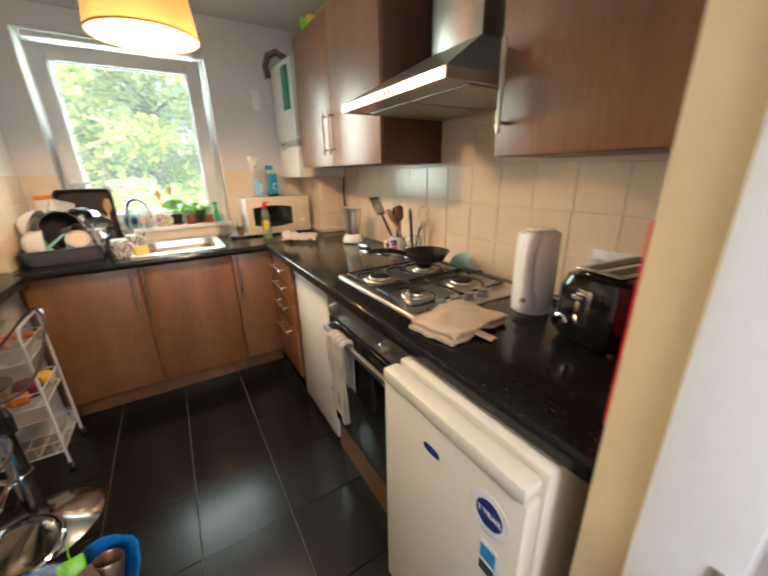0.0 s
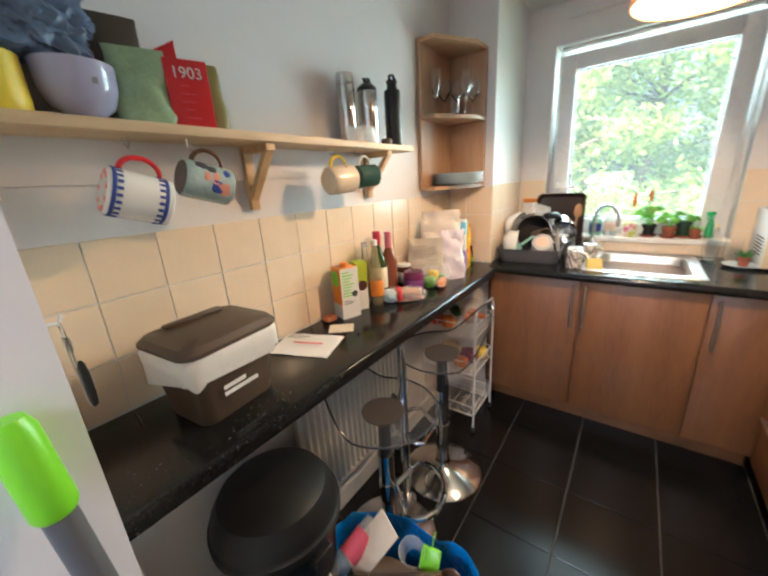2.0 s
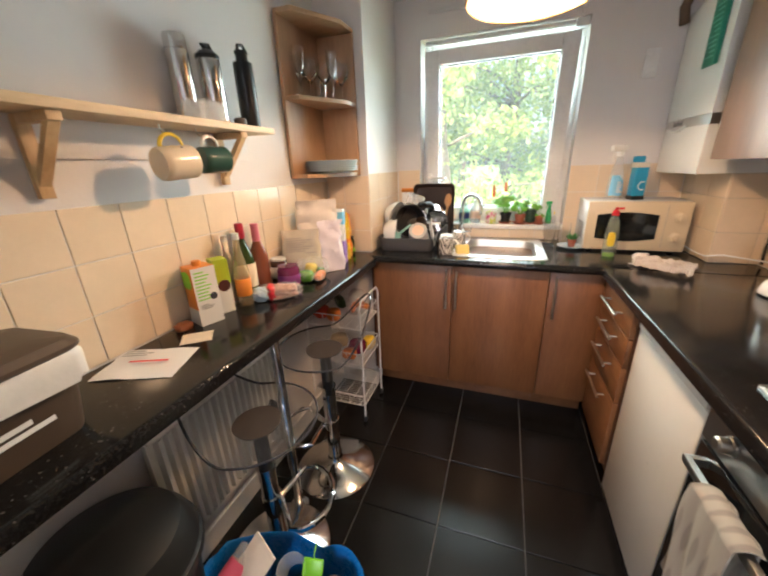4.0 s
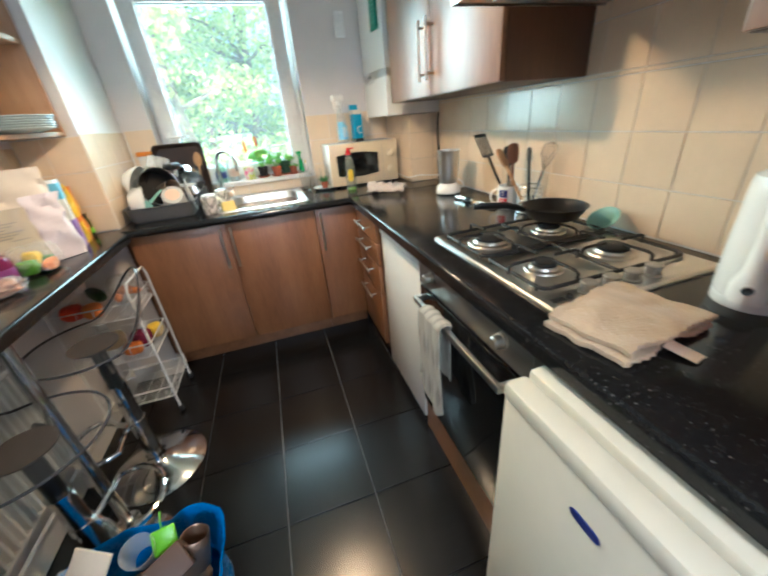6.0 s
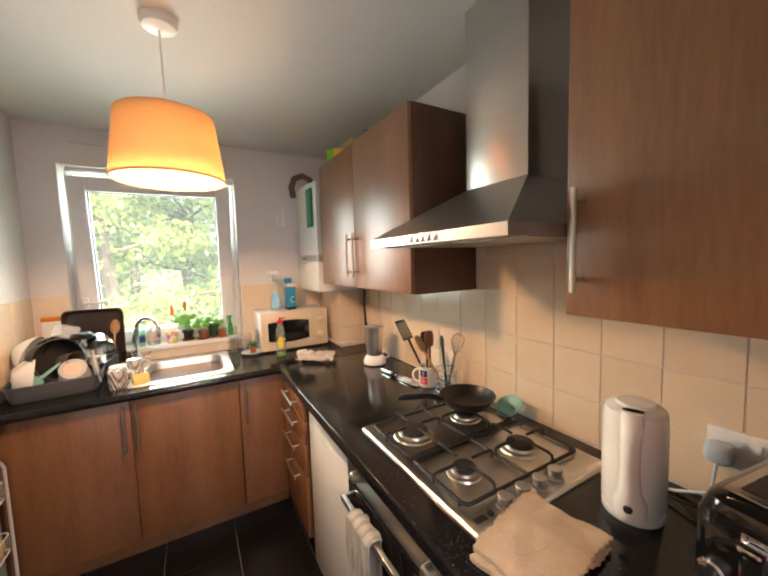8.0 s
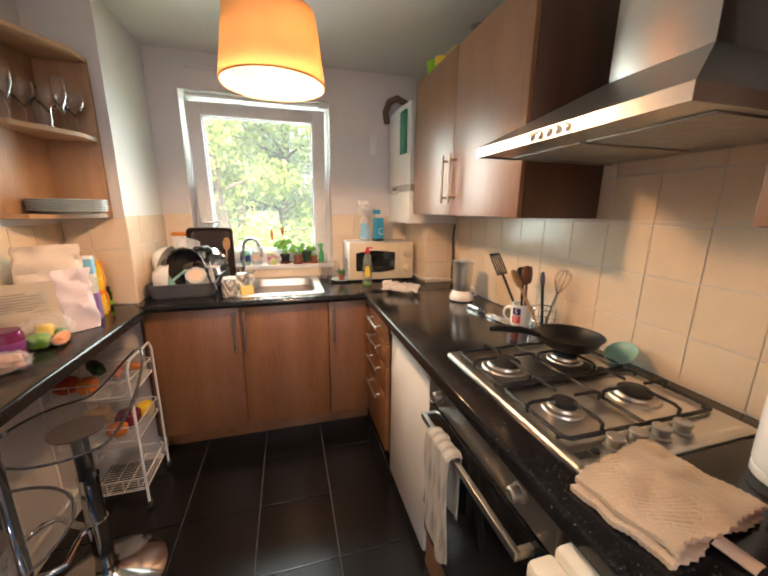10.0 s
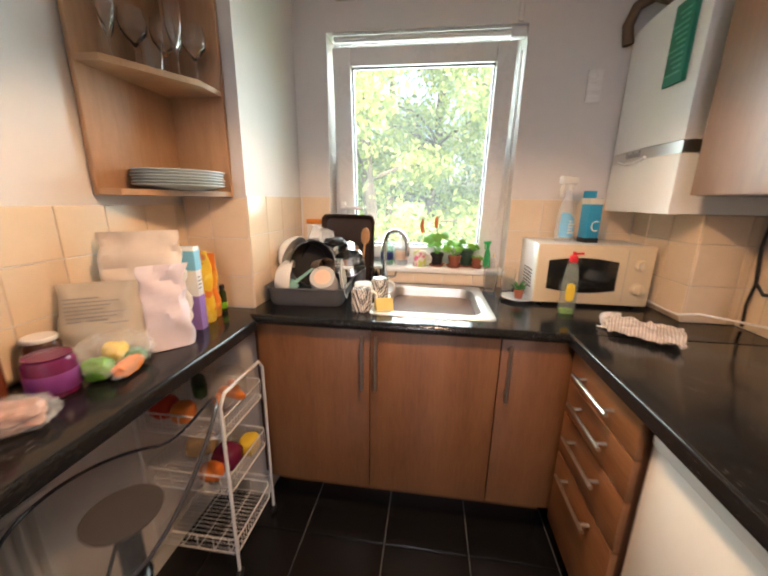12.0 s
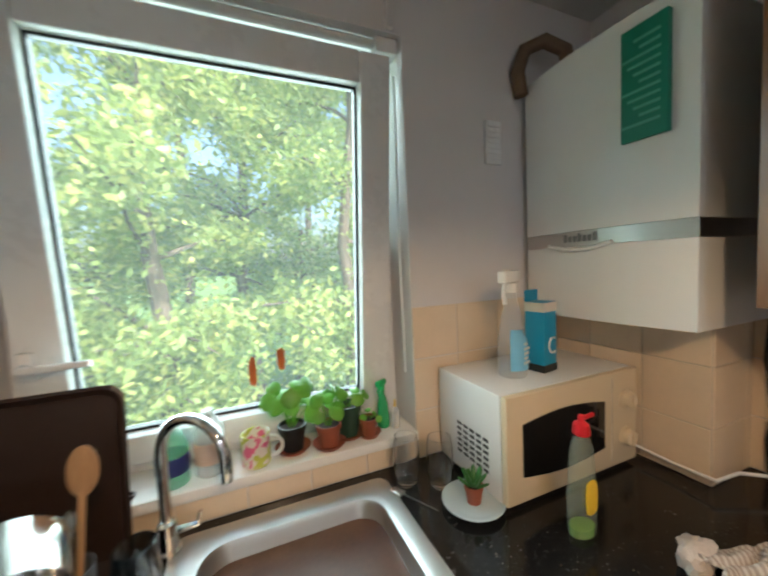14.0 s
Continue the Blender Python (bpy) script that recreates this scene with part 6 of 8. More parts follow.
loft(bm, [[Vector((x, y, z)) for x, y in rounded(-0.085 - a, -0.105 - a, 0.085 + a, 0.105 + a, 0.035)] for a, z in ((0.012, 0.169), (0.016, 0.173), (0.016, 0.180), (0.006, 0.192), (-0.03, 0.197))])
lid = part("lid", bm, C_BROWN, ob)
boxpart("lid_rib", (-0.065, -0.07, 0.197, -0.045, 0.07, 0.207), C_BROWN, lid, 0.004)
bars(ob, pose(0.0915, 0.0, 0.085, 94, 0, 90), 2, 0.10, 0.010, 0.016, C_WHITE, "print")


def paper(at, w, h, rz, label, seed, mt=None, lift=0.006):
    bm = bmesh.new()
    sheet(bm, lambda u, v: (w * (u - 0.5), h * (v - 0.5), 0.0012 + lift * abs(noise.noise(Vector((u * 2 + seed, v * 2, 0))))), 10, 8, 0.0006)
    o = solo("paper", bm, mt or C_PAPER, label, "paper", "papers on the bar")
    o.matrix_basis = pose(*at, 0, 0, rz)
    return o


pp = paper((-0.70, 1.335, WT), 0.20, 0.145, 22, "printed white letter lying on the bar", 1)
boxpart("red_line", (-0.045, -0.004, 0.0085, 0.055, 0.004, 0.0088), C_RED, pp, 0)
bars(pp, pose(-0.04, 0.055, 0.0085), 3, 0.09, 0.004, 0.011, mat("grey_print", (0.25, 0.25, 0.25)))
paper((-0.69, 1.485, WT), 0.085, 0.07, 40, "small cream card lying on the bar", 5, mat("cream_card", (0.72, 0.60, 0.46), 0.6), 0.002)
bm = bmesh.new()
lump(bm, (0, 0, 0.013), (0.04, 0.055, 0.028), 60, 0.15, 2, flat=True)
o = solo("sweet_wrapper", bm, mat("copper_foil", (0.38, 0.14, 0.07), 0.3, metal=0.5, vary=0.2), "copper-brown foil-wrapped sweet on the bar", "sweet")
o.location = (-0.775, 1.515, WT)

# keys and paddle on the near wall, mop in the way in
ob = thing("wooden_paddle", (-0.60, YN_L, 1.02), "wooden paddle and keys hanging on hooks by the doorway", "utensil")
bm = bmesh.new()
prism(bm, [(-0.02, 0.0), (0.02, 0.0), (0.016, 0.14), (0.010, 0.22), (0.010, 0.27), (-0.010, 0.27), (-0.010, 0.22), (-0.016, 0.14)], -0.016, -0.006, Matrix.Rotation(radians(90), 4, "X") @ Matrix.Scale(-1, 4, (0, 0, 1)))
part("blade", bm, C_SPOON, ob)
bm = bmesh.new()
tube(bm, [(0, 0.0008, 0.26), (0, 0.02, 0.255), (0, 0.028, 0.262)], 0.0025, 6)
part("hook", bm, M_WHITE, ob)
ky = thing("bunch_of_keys", (-0.505, YN_L, 1.10), "bunch of keys with a black fob on a hook", "keys")
bm = bmesh.new()
tube(bm, [(0, 0.0008, 0.14), (0, 0.03, 0.135), (0, 0.035, 0.145)], 0.003, 6)
part("hook", bm, M_WHITE, ky)
bm = bmesh.new()
tube(bm, [(0.012 * math.cos(a * 0.5236), 0.03, 0.125 + 0.012 * math.sin(a * 0.5236)) for a in range(12)], 0.0012, 6, closed=True)
part("ring", bm, M_CHROME, ky)
for k, a in enumerate((-12, 8)):
    bm = bmesh.new()
    lathe(bm, [(0.011, -0.001), (0.011, 0.001)], (0, 0, 0), 14)
    box(bm, -0.003, -0.05, -0.001, 0.003, -0.009, 0.001)
    part("key", bm, M_NICKEL, ky).matrix_basis = pose(0.004 * k, 0.028 + 0.004 * k, 0.105, 90, a, 0)
bm = bmesh.new()
lump(bm, (0.0, 0.036, 0.04), (0.022, 0.012, 0.075), 71, 0.03, 1)
part("fob", bm, M_BLACK, ky)
ob = thing("mop", (-0.31, 0.71, 0.0), "grey mop handle with a lime green grip leaning on the wall", "mop")
bm = bmesh.new()
tip = Vector((-0.004, -0.002, 1.215))
foot = Vector((0.10, 0.075, 0.03))
tube(bm, [foot, foot.lerp(tip, 0.915)], 0.0135, 14)
part("pole", bm, C_GREYP, ob)
bm = bmesh.new()
tube(bm, [foot.lerp(tip, t) for t in (0.915, 0.92, 0.99, 1.0)], [0.0150, 0.0180, 0.0175, 0.013], 16)
part("grip", bm, C_LIME, ob)
boxpart("mop_head", (0.0, 0.03, 0.0005, 0.20, 0.13, 0.03), C_GREYP, ob, 0.008)

# ---- on the right-hand worktop ----
bm = bmesh.new()
box(bm, 0.70, 0.566, WT + 0.001, 1.02, 0.580, WT + 0.35, 0.005)
solo("chopping_board", bm, C_RED, "red plastic chopping board standing against the wall", "chopping board")

ob = thing("toaster", (1.075, 0.735, WT), "glossy black two-slot toaster with chrome controls", "toaster", rz=-8)
bm = bmesh.new()
loft(bm, [[Vector((x, y, z)) for x, y in rounded(-0.15 + a, -0.088 + a, 0.15 - a, 0.088 - a, 0.04, 7)] for a, z in ((0.006, 0.012), (0.0, 0.03), (0.0, 0.14), (0.010, 0.172), (0.035, 0.186))])
part("shell", bm, M_BLACKG, ob)
boxpart("top_plate", (-0.12, -0.056, 0.1862, 0.12, 0.056, 0.190), C_STEEL, ob, 0.0015)
for y in (-0.026, 0.026):
    boxpart("slot", (-0.10, y - 0.015, 0.1895, 0.10, y + 0.015, 0.1915), M_BLACK, ob, 0)
bm = bmesh.new()
box(bm, -0.1535, -0.018, 0.06, -0.1495, 0.018, 0.15, 0.0015)
part("slider_frame", bm, M_CHROME, ob)
boxpart("slider_slot", (-0.1545, -0.008, 0.068, -0.1536, 0.008, 0.142), M_BLACK, ob, 0)
boxpart("lever", (-0.178, -0.014, 0.128, -0.1546, 0.014, 0.142), M_CHROME, ob, 0.004)
bm = bmesh.new()
lathe(bm, [(0.02, 0), (0.02, 0.008), (0.016, 0.010), (0.015, 0.02)], (-0.1498, 0.05, 0.055), 20, Matrix.Rotation(radians(-90), 4, "Y"))
part("dial", bm, M_CHROME, ob)
for x in (-0.11, 0.11):
    for y in (-0.06, 0.06):
        bm = bmesh.new()
        lathe(bm, [(0.012, 0.0005), (0.012, 0.013)], (x, y, 0), 10)
        part("foot", bm, M_CHROME, ob)

ob = thing("kettle", (1.052, 0.975, WT), "white plastic jug kettle on its base", "kettle", rz=199)
bm = bmesh.new()
lathe(bm, [(0.057, 0.0005), (0.059, 0.004), (0.059, 0.018), (0.056, 0.022)], seg=36)
part("base", bm, M_BOILER, ob)
bm = bmesh.new()
n = 36
rings = []
for z, r, sp in ((0.0225, 0.060, 0.0), (0.030, 0.063, 0.0), (0.12, 0.064, 0.0), (0.20, 0.063, 0.003), (0.232, 0.062, 0.010), (0.242, 0.059, 0.010), (0.249, 0.048, 0.006)):
    rings.append([Vector(((r + sp * math.exp(-((k - n / 2) / 2.5) ** 2)) * math.cos(2 * math.pi * k / n) * 1.08, r * 0.95 * math.sin(2 * math.pi * k / n), z)) for k in range(n)])
loft(bm, rings)
part("jug", bm, mat("white_kettle_plastic", (0.80, 0.80, 0.77), 0.25, vary=0.02), ob)
bm = bmesh.new()
rings = []
for z, w, d, x in ((0.028, 0.030, 0.030, 0.060), (0.06, 0.030, 0.034, 0.062), (0.085, 0.020, 0.024, 0.066), (0.14, 0.017, 0.022, 0.078), (0.20, 0.018, 0.022, 0.078), (0.232, 0.022, 0.026, 0.062), (0.249, 0.02, 0.02, 0.045)):
    rings.append([Vector((x + d * math.cos(2 * math.pi * k / 16), w * math.sin(2 * math.pi * k / 16), z)) for k in range(16)])
loft(bm, rings)
part("handle", bm, mat("white_kettle_plastic", (0.80, 0.80, 0.77)), ob)
bm = bmesh.new()
lathe(bm, [(0.009, 0), (0.008, 0.003)], (0.0945, 0, 0.058), 14, Matrix.Rotation(radians(90), 4, "Y"))
part("badge", bm, M_CHROME, ob)
bm = bmesh.new()
lathe(bm, [(0.04, 0.2485), (0.036, 0.254), (0.012, 0.256)], (-0.008, 0, 0), 28)
part("lid", bm, mat("white_kettle_plastic", (0.80, 0.80, 0.77)), ob)

ob = thing("wall_socket", (XR - 0.004, 0.835, 1.05), "white double wall socket with two plugs", "socket")
boxpart("plate", (-0.009, -0.073, -0.043, 0.0, 0.073, 0.043), M_UPVC, ob, 0.003)
for y in (-0.012, 0.012):
    boxpart("switch", (-0.012, y - 0.005, 0.008, -0.0092, y + 0.005, 0.028), M_UPVC, ob, 0.001)
for y, mt in ((0.045, M_UPVC), (-0.045, M_BLACK)):
    bm = bmesh.new()
    lump(bm, (-0.030, y, -0.008), (0.042, 0.052, 0.05), 80, 0.03, 1.0)
    part("plug", bm, mt, ob)
for nm, pts, mt, lb in (("power_cable", [(XR - 0.045, 0.88, 1.02), (XR - 0.055, 0.885, 0.95), (XR - 0.05, 0.95, WT + 0.006), (XR - 0.08, 1.01, WT + 0.004), (XR - 0.14, 1.03, WT + 0.004), (1.075, 0.99, WT + 0.006)], M_UPVC, "white kettle cable lying on the worktop"),
                        ("power_cable", [(XR - 0.045, 0.79, 1.02), (XR - 0.052, 0.79, 0.96), (XR - 0.04, 0.88, WT + 0.012), (XR - 0.04, 0.96, WT + 0.005), (XR - 0.09, 0.99, WT + 0.004), (XR - 0.10, 0.88, WT + 0.02), (1.19, 0.80, WT + 0.03)], M_BLACK, "black toaster cable curled on the worktop")):
    bm = bmesh.new()
    tube(bm, pts, 0.0035, 8)
    solo(nm, bm, mt, lb, "cable")

# folded knitted cloth
ob = thing("dishcloth", (0.768, 1.012, WT), "folded beige knitted dishcloth on the worktop", "cloth", rz=9)
M_KNIT = mat("beige_knit", (0.52, 0.38, 0.24), 0.95, vary=0.12, scale=30, bump=0.9, bump_scale=220, stretch=(1, 0.35, 1), sheen=0.3)
for k in range(2):
    bm = bmesh.new()
    sheet(bm, lambda u, v: (0.225 * (u - 0.5) + 0.010 * k + 0.008 * noise.noise(Vector((v * 3, k, 0))), (0.150 + 0.03 * u) * (v - 0.5) + 0.012 * noise.noise(Vector((u * 3, k, 4))),
                            0.008 + 0.013 * k + 0.010 * math.exp(-((u - 0.55) * 5) ** 2) + 0.006 * noise.noise(Vector((u * 4, v * 4, k * 3))) + (0.0008 * math.sin(v * 110 + u * 70))), 60, 64, 0.009)
    part("fold", bm, M_KNIT, ob, smooth=80)
bm = bmesh.new()
sheet(bm, lambda u, v: (-0.025 + 0.028 * u + 0.01 * v, -0.080 - 0.045 * v, 0.014 - 0.010 * v + 0.003 * math.sin(u * 3)), 6, 6, 0.002)
part("tag", bm, mat("cream_card", (0.72, 0.60, 0.46), 0.6), ob, "pale sewn-in fabric tag")

# frying pan on the back burner
ob = thing("frying_pan", (HOB[0] + 0.372, HOB[1] + 0.43, WT + 0.0445), "small black non-stick frying pan on the hob", "frying pan")
bm = bmesh.new()
lathe(bm, [(0.001, 0.0005), (0.066, 0.0005), (0.077, 0.006), (0.098, 0.042), (0.101, 0.043), (0.097, 0.042), (0.075, 0.009), (0.066, 0.005), (0.001, 0.0045)], seg=44, caps=False)
part("pan", bm, C_NONSTICK, ob)
bm = bmesh.new()
d = Vector((-0.95, 0.31, 0)).normalized()
tube(bm, [d * 0.094 + Vector((0, 0, 0.034)), d * 0.12 + Vector((0, 0, 0.044)), d * 0.16 + Vector((0, 0, 0.054)), d * 0.24 + Vector((0, 0, 0.058)), d * 0.262 + Vector((0, 0, 0.055))], [0.010, 0.012, 0.014, 0.014, 0.009], 10, flat=0.7)
part("handle", bm, M_BLACK, ob)

# mug of utensils and wire caddy
mg = mug((1.135, 1.85, WT), pose(0, 0, 0, 0, 0, 140), C_WHITE, C_WHITE, C_WHITE, "white mug with red and blue lettered blocks holding utensils", 0.042, 0.095)
for a, z, mt, ch in ((205, 0.066, mat("navy_block", (0.02, 0.03, 0.16), 0.3), "S"), (205, 0.032, C_RED, "D")):
    bm = bmesh.new()
    for s in range(6):
        a0, a1 = radians(a - 140 - 24 + 8 * s), radians(a - 140 - 16 + 8 * s)
        q = [(0.0425 * math.cos(a0), 0.0425 * math.sin(a0)), (0.0432 * math.cos(a0), 0.0432 * math.sin(a0)), (0.0432 * math.cos(a1), 0.0432 * math.sin(a1)), (0.0425 * math.cos(a1), 0.0425 * math.sin(a1))]
        prism(bm, q, z - 0.015, z + 0.015)
    part("block", bm, mt, mg)
    lettering(ch, 0.026, C_WHITE, mg, pose(0, 0, z, 0, 0, a - 140) @ pose(0.0436, 0, 0, 90, 0, 90))
ut = "kitchen utensils"


def utensil(name, foot, tip, mt, label, head):
    ob = thing(name, (0, 0, 0), label, "utensil", ut)
    foot, tip = Vector(foot), Vector(tip)
    bm = bmesh.new()
    tube(bm, [foot, tip], [0.0055, 0.006], 8)
    part("handle", bm, mt, ob)
    d = (tip - foot).normalized()
    m = Matrix.Translation(tip) @ d.to_track_quat("Z", "X").to_matrix().to_4x4()
    head(ob, m, mt)
    return ob


def spoon_head(ob, m, mt):
    bm = bmesh.new()
    lump(bm, (0, 0, 0), (0.012, 0.055, 0.08), 90, 0.02, 1)
    part("head", bm, mt, ob).matrix_basis = m @ pose(0, 0, 0.035)


def slotted_head(ob, m, mt):
    bm = bmesh.new()
    for y in (-0.036, -0.018, 0, 0.018, 0.036):
        box(bm, -0.0015, y - 0.005, 0.005, 0.0015, y + 0.005, 0.085, 0.001)
    box(bm, -0.0015, -0.041, 0.085, 0.0015, 0.041, 0.098, 0.001)
    box(bm, -0.0015, -0.041, -0.004, 0.0015, 0.041, 0.006, 0.001)
    part("head", bm, mt, ob).matrix_basis = m


def whisk_head(ob, m, mt):
    bm = bmesh.new()
    for k in range(5):
        a = math.pi * k / 5
        tube(bm, [(0.028 * math.sin(t * math.pi) * math.cos(a) * (1 if t < 0.999 else 0), 0.028 * math.sin(t * math.pi) * math.sin(a), 0.10 * math.sin(t * math.pi / 2)) for t in [i / 8 for i in range(9)]], 0.001, 5)
        tube(bm, [(-0.028 * math.sin(t * math.pi) * math.cos(a), -0.028 * math.sin(t * math.pi) * math.sin(a), 0.10 * math.sin(t * math.pi / 2)) for t in [i / 8 for i in range(9)]], 0.001, 5)
    part("head", bm, M_CHROME, ob).matrix_basis = m


utensil("slotted_turner", (1.145, 1.855, WT + 0.012), (1.10, 1.955, WT + 0.205), M_BLACK, "black nylon slotted turner in the mug", slotted_head)
utensil("ladle", (1.13, 1.84, WT + 0.012), (1.155, 1.885, WT + 0.17), M_BLACK, "black spoon standing in the mug", spoon_head)
utensil("wooden_spoon", (1.15, 1.845, WT + 0.012), (1.15, 1.845 + 0.01, WT + 0.18), C_DARKSPOON, "dark wooden spoon standing in the mug", spoon_head)
ob = thing("wire_caddy", (1.165, 1.755, WT), "chrome wire utensil caddy beside the hob", "caddy")
bm = bmesh.new()
for z in (0.003, 0.05, 0.10):
    tube(bm, [(0.045 * math.cos(2 * math.pi * k / 20), 0.045 * math.sin(2 * math.pi * k / 20), z) for k in range(20)], 0.0018, 6, closed=True)
for k in range(10):
    a = 2 * math.pi * k / 10
    tube(bm, [(0.0, 0.0, 0.003), (0.045 * math.cos(a), 0.045 * math.sin(a), 0.003), (0.045 * math.cos(a), 0.045 * math.sin(a), 0.10)], 0.0014, 5)
part("wires", bm, M_CHROME, ob)
utensil("wooden_spatula", (1.15, 1.745, WT + 0.008), (1.10, 1.83, WT + 0.175), C_SPOON, "wooden spatula in the wire caddy", spoon_head)
utensil("whisk", (1.17, 1.75, WT + 0.008), (1.19, 1.725, WT + 0.16), M_CHROME, "steel balloon whisk in the wire caddy", whisk_head)

def sharpener_head(ob, m, mt):
    bm = bmesh.new()
    lump(bm, (0, 0, 0.02), (0.014, 0.018, 0.06), 5, 0.05, 1)
    part("head", bm, C_GREYP, ob).matrix_basis = m


utensil("sharpener", (1.175, 1.765, WT + 0.008), (1.175, 1.79, WT + 0.19), M_BLACK, "black-handled knife sharpener in the wire caddy", sharpener_head)

ob = thing("blender_cup", (1.09, 2.29, WT), "brushed steel cup standing on a white blender base", "blender")
bm = bmesh.new()
lathe(bm, [(0.060, 0.0005), (0.064, 0.006), (0.064, 0.018), (0.058, 0.036), (0.048, 0.050), (0.044, 0.053)], seg=36)
part("base", bm, C_WHITE, ob)
bm = bmesh.new()
lathe(bm, [(0.044, 0.0535), (0.045, 0.056), (0.049, 0.10), (0.054, 0.18), (0.056, 0.205), (0.058, 0.209), (0.058, 0.214), (0.055, 0.214), (0.052, 0.18), (0.043, 0.06), (0.001, 0.058)], seg=40, caps=False)
part("cup", bm, mat("bright_brushed_steel", (0.68, 0.65, 0.61), 0.30, 1.0, vary=0.05, scale=20, stretch=(1, 1, 0.05)), ob)
bm = bmesh.new()
lathe(bm, [(0.061, 0.0002), (0.0625, 0.0035), (0.0605, 0.004)], seg=36, caps=False)
part("foot_ring", bm, M_BLACK, ob)

ob = thing("grater", (1.074, 2.02, WT), "flat steel grater with a polished handle, lying on the worktop", "grater", rz=98)
bm = bmesh.new()
prism(bm, [(-0.165, -0.024), (-0.15, -0.029), (-0.03, -0.026), (0.0, -0.012), (0.0, 0.012), (-0.03, 0.026), (-0.15, 0.029), (-0.165, 0.024)], 0.003, 0.0055)
part("blade", bm, C_STEEL, ob)
bm = bmesh.new()
for i in range(11):
    for j in range(5):
        lathe(bm, [(0.003, 0.0056), (0.0015, 0.0075)], (-0.15 + i * 0.0115, -0.020 + j * 0.010, 0), 6)
part("teeth", bm, C_STEEL, ob)
bm = bmesh.new()
tube(bm, [(0.001, 0, 0.008), (0.03, 0, 0.0095), (0.12, 0, 0.0105), (0.135, 0, 0.0095)], [0.006, 0.009, 0.010, 0.007], 10, flat=0.8)
part("handle", bm, C_STEEL, ob)
bm = bmesh.new()
tube(bm, [(0.02, 0, 0.0092), (0.045, 0, 0.0098)], 0.0112, 12, flat=0.85)
part("grip_band", bm, M_BLACK, ob)
bm = plate(0.047)
o = solo("side_plate", bm, C_TEAL, "pale green plate leaning on the tiles behind the hob", "plate")
o.matrix_basis = pose(1.196, 1.435, WT + 0.030, 0, -36, 0)
def stripes(name, pale, dark, scale):
    """Cloth woven in stripes."""
    m, nt, p = nodes_of(name)
    at = nt.nodes.new("ShaderNodeTexCoord")
    wv = nt.nodes.new("ShaderNodeTexWave")
    wv.inputs["Scale"].default_value, wv.inputs["Distortion"].default_value, wv.inputs["Detail"].default_value = scale, 2.5, 1.0
    link(nt, at.outputs["Object"], wv.inputs["Vector"])
    link(nt, ramp(nt, wv.outputs["Fac"], [(0.35, dark), (0.55, shade(dark, 1.25)), (0.72, pale)]), p.inputs["Base Color"])
    p.inputs["Roughness"].default_value = 0.95
    b = nt.nodes.new("ShaderNodeBump")
    b.inputs["Strength"].default_value, b.inputs["Distance"].default_value = 0.6, 0.002
    link(nt, noise_tex(nt, 220.0, 3.0), b.inputs["Height"])
    link(nt, b.outputs[0], p.inputs["Normal"])
    return m


bm = bmesh.new()
sheet(bm, lambda u, v: (0.20 * (u - 0.5) + 0.02 * noise.noise(Vector((v * 4, u * 2, 9))), 0.13 * (v - 0.5) * (0.75 + 0.4 * u) + 0.02 * noise.noise(Vector((u * 4, v, 5))),
                        0.010 + 0.030 * abs(noise.noise(Vector((u * 3.2, v * 5.5, 2)))) + 0.034 * math.sin(math.pi * min(1, max(0, v))) * (1 - 0.6 * u) + 0.008 * noise.noise(Vector((u * 11, v * 11, 7)))), 44, 36, 0.006)
o = solo("tea_towel", bm, stripes("striped_towel", (0.60, 0.55, 0.51), (0.40, 0.34, 0.30), 34.0), "crumpled brown and white striped tea towel on the worktop", "towel", smooth=80)
o.matrix_basis = pose(0.840, 2.555, WT + 0.001, 0, 0, -28)
boxpart("tag", (-0.135, 0.0, 0.004, -0.095, 0.012, 0.006), C_WHITE, o, 0, "white sewn-in tag")
bm = bmesh.new()
lump(bm, (0, 0, 0.028), (0.062, 0.05, 0.056), 95, 0.3, 2.4, flat=True)
o = solo("cloth", bm, mat("pale_cloth", (0.60, 0.54, 0.50), 0.95, vary=0.2, scale=25, bump=0.5, bump_scale=160), "screwed-up pale cloth beside the striped towel", "cloth")
o.matrix_basis = pose(0.770, 2.630, WT, 0, 0, 20)
bm = bmesh.new()
tube(bm, [(1.02, 3.05, WT + 0.05), (1.045, 2.93, WT + 0.035), (1.045, 2.80, WT + 0.03), (1.04, 2.715, WT + 0.035), (1.10, 2.70, WT + 0.045), (1.235, 2.60, WT + 0.04), (1.235, 2.40, WT + 0.03), (1.19, 2.30, WT + 0.02), (1.11, 2.29, WT + 0.015)], 0.004, 8)
solo("power_cable", bm, M_UPVC, "white appliance cable along the wall", "cable")
bm = bmesh.new()
tube(bm, [(1.24, 2.70, 1.30), (1.235, 2.705, 1.20), (1.237, 2.69, 1.08), (1.225, 2.64, 1.05), (1.236, 2.58, 1.06)], 0.006, 8)
tube(bm, [(1.237, 2.69, 1.08), (1.235, 2.70, 1.0), (1.237, 2.695, WT + 0.01)], 0.005, 8)
solo("boiler_cable", bm, M_BLACK, "black cable running down the tiled corner", "cable")

# tea towel over the oven handle
ob = thing("tea_towel", (0.601, 1.445, 0.729), "grey and white checked tea towel hanging on the oven handle", "towel")
bm = bmesh.new()


